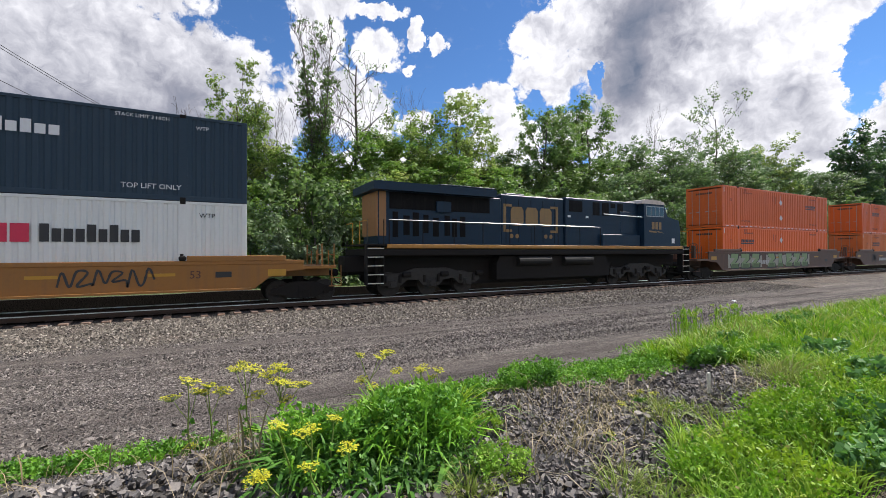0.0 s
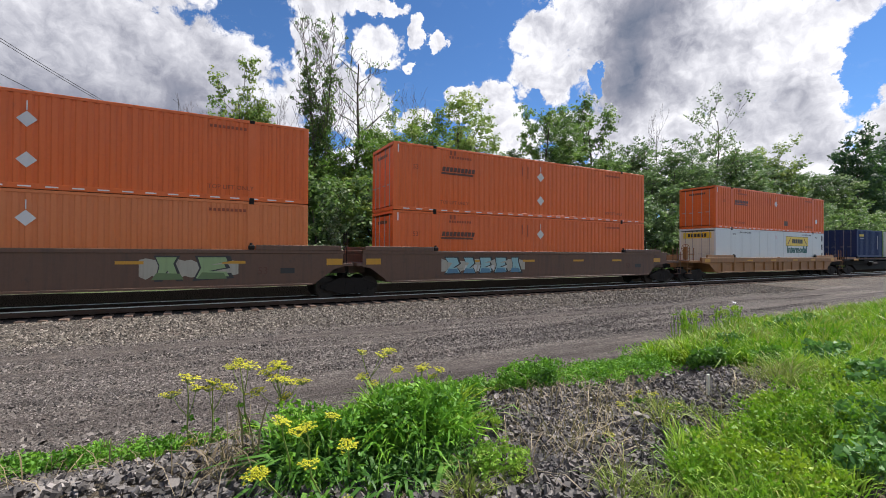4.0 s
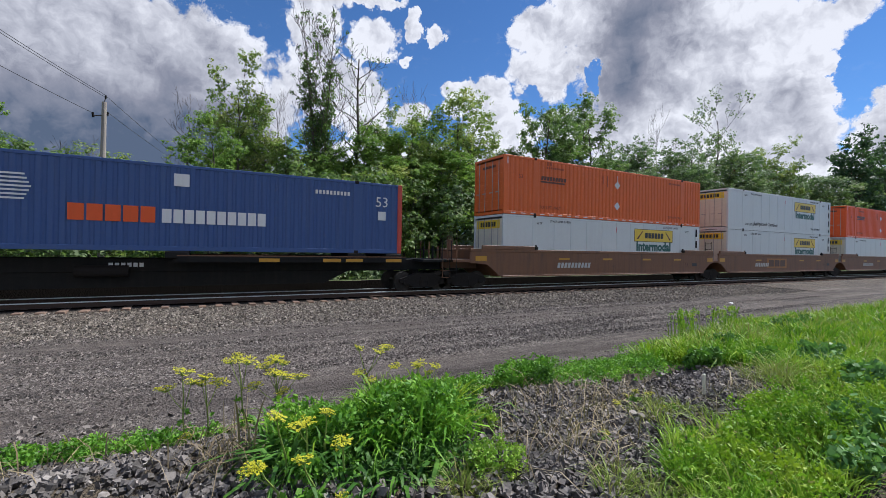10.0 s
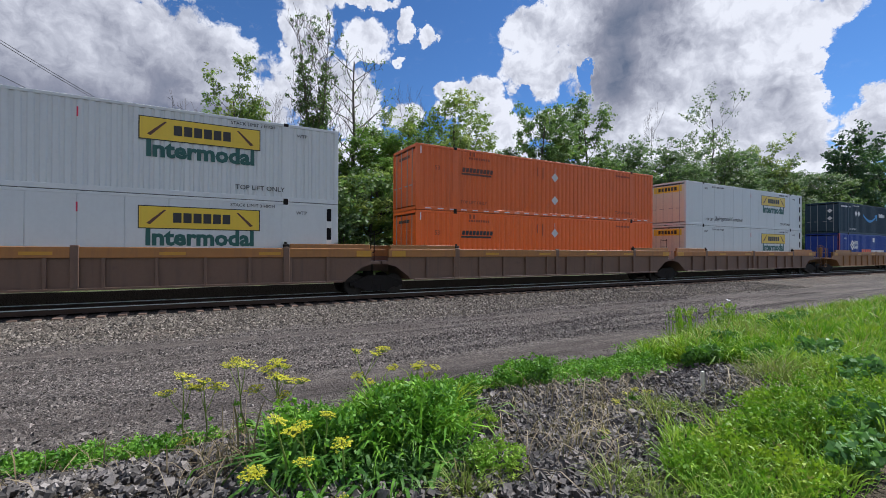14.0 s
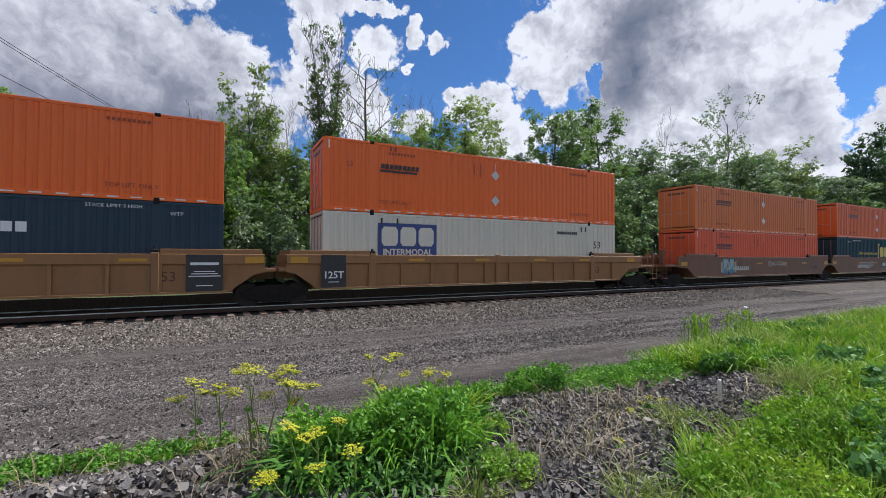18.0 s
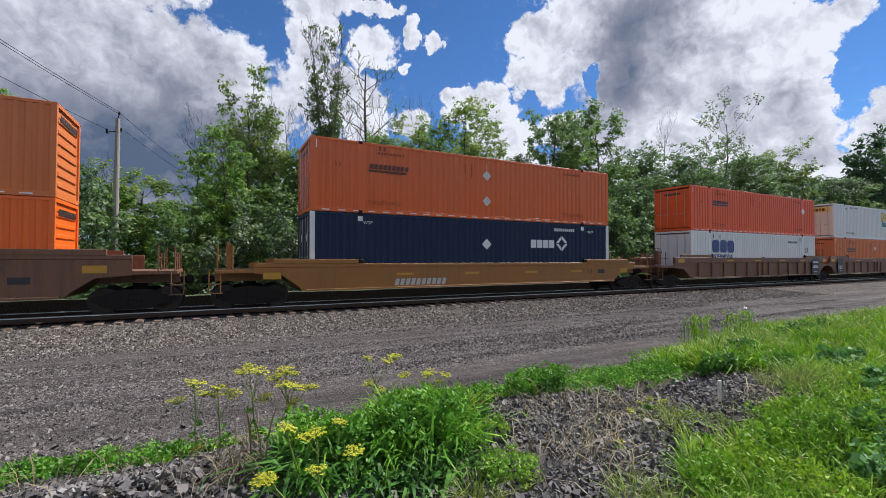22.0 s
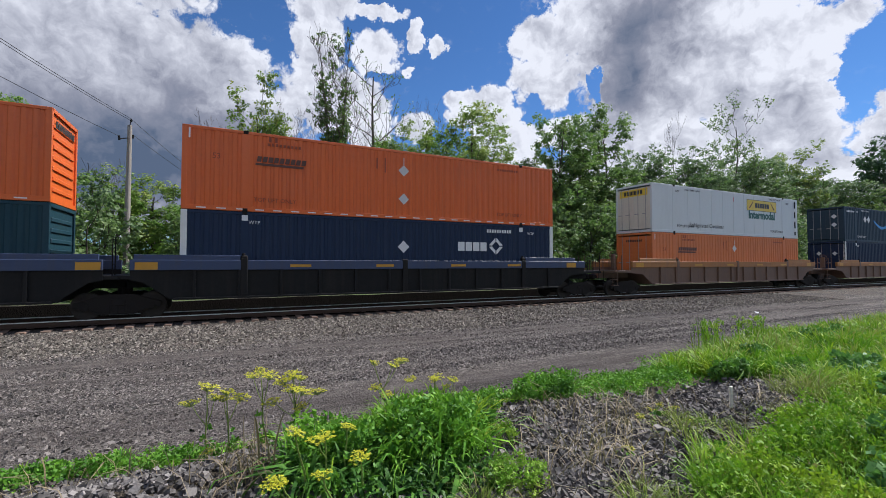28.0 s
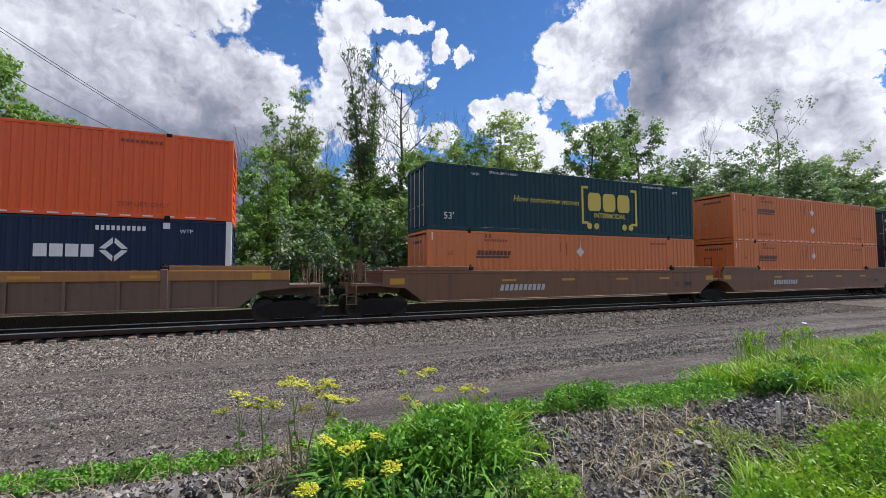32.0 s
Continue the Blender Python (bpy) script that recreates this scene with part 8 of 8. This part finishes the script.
def litter():
    """A crumpled white scrap on the lane and a pale lid on the rubble."""
    rng = random.Random(4)
    x, y = 20.40, 10.61
    p = thing("paper_scrap", "crumpled white paper scrap lying on the gravel lane", "litter", at=pose(x, y, lie(x, y) + 0.01))
    g = Geo()
    n = 5
    for j in range(n):
        for i in range(n):
            g.v.append(((i - 2) * 0.05, (j - 2) * 0.04, rng.uniform(0.0, 0.09)))
    g.f += [(j * n + i, j * n + i + 1, j * n + n + i + 1, j * n + n + i) for j in range(n - 1) for i in range(n - 1)]
    part("sheet", g, M["mark_white"], p)
    x, y = 3.89, 2.95
    p = thing("plastic_lid", "pale dirty plastic lid lying tilted on the stones", "litter", at=pose(x, y, lie(x, y) + 0.06, 14, -8, 0))
    part("disc", Geo().rod((0, 0, 0), (0, 0, 0.012), 0.040, n=20).rod((0, 0, 0.012), (0, 0, 0.018), 0.032, n=20), M["pole"], p)


litter()


# ---- block marks: each block is a piece of its own ----
def split_marks():
    done = {}
    for ob in list(bpy.data.objects):
        if ob.type != "MESH" or ob.name.split(".")[0] not in ("wordmark", "door_wordmark", "end_wordmark", "sign_marks", "block_marks") or len(ob.data.vertices) % 8:
            continue
        me = ob.data
        if me.name not in done:
            v = [tuple(p.co) for p in me.vertices]
            done[me.name] = []
            for i in range(0, len(v), 8):
                g = Geo()
                g.v = v[i:i + 8]
                g.f = [tuple(q - i for q in f.vertices) for f in me.polygons if i <= f.vertices[0] < i + 8]
                done[me.name].append(g.mesh("mark", me.materials[0]))
        blocks = done[me.name]
        ob.data = blocks[0]
        for block in blocks[1:]:
            part("mark", block, None, ob)


split_marks()


# ---- what moves ----
def run(t):
    """Distance that the train has gone at t seconds."""
    x = (t - 16.0) / 16.0
    return 346.918 * x - 0.2855 * x * x + 0.4532 * x ** 3 - 0.5621 * x ** 4 + 348.219


def motions():
    times = [2.0 * i for i in range(17)]
    for ob, start, z in MOVING:
        walk(ob, [(t, pose(start - run(t), TRACK_Y, z)) for t in times])
    for ob, x, y, z, seed in SWAY:
        rng = random.Random(seed)
        walk(ob, [(t, pose(x, y, z, rng.gauss(0, 0.9), rng.gauss(-0.5, 1.2), 0)) for t in [0.8 * i for i in range(41)]])
    walk(CLOUDS, [(0, pose(0, 0, 0, -0.6, 0, -1.4)), (16, pose(0, 0, 0, 0, 0, 0)), (32, pose(0, 0, 0, 0.6, 0, 1.4))])


motions()
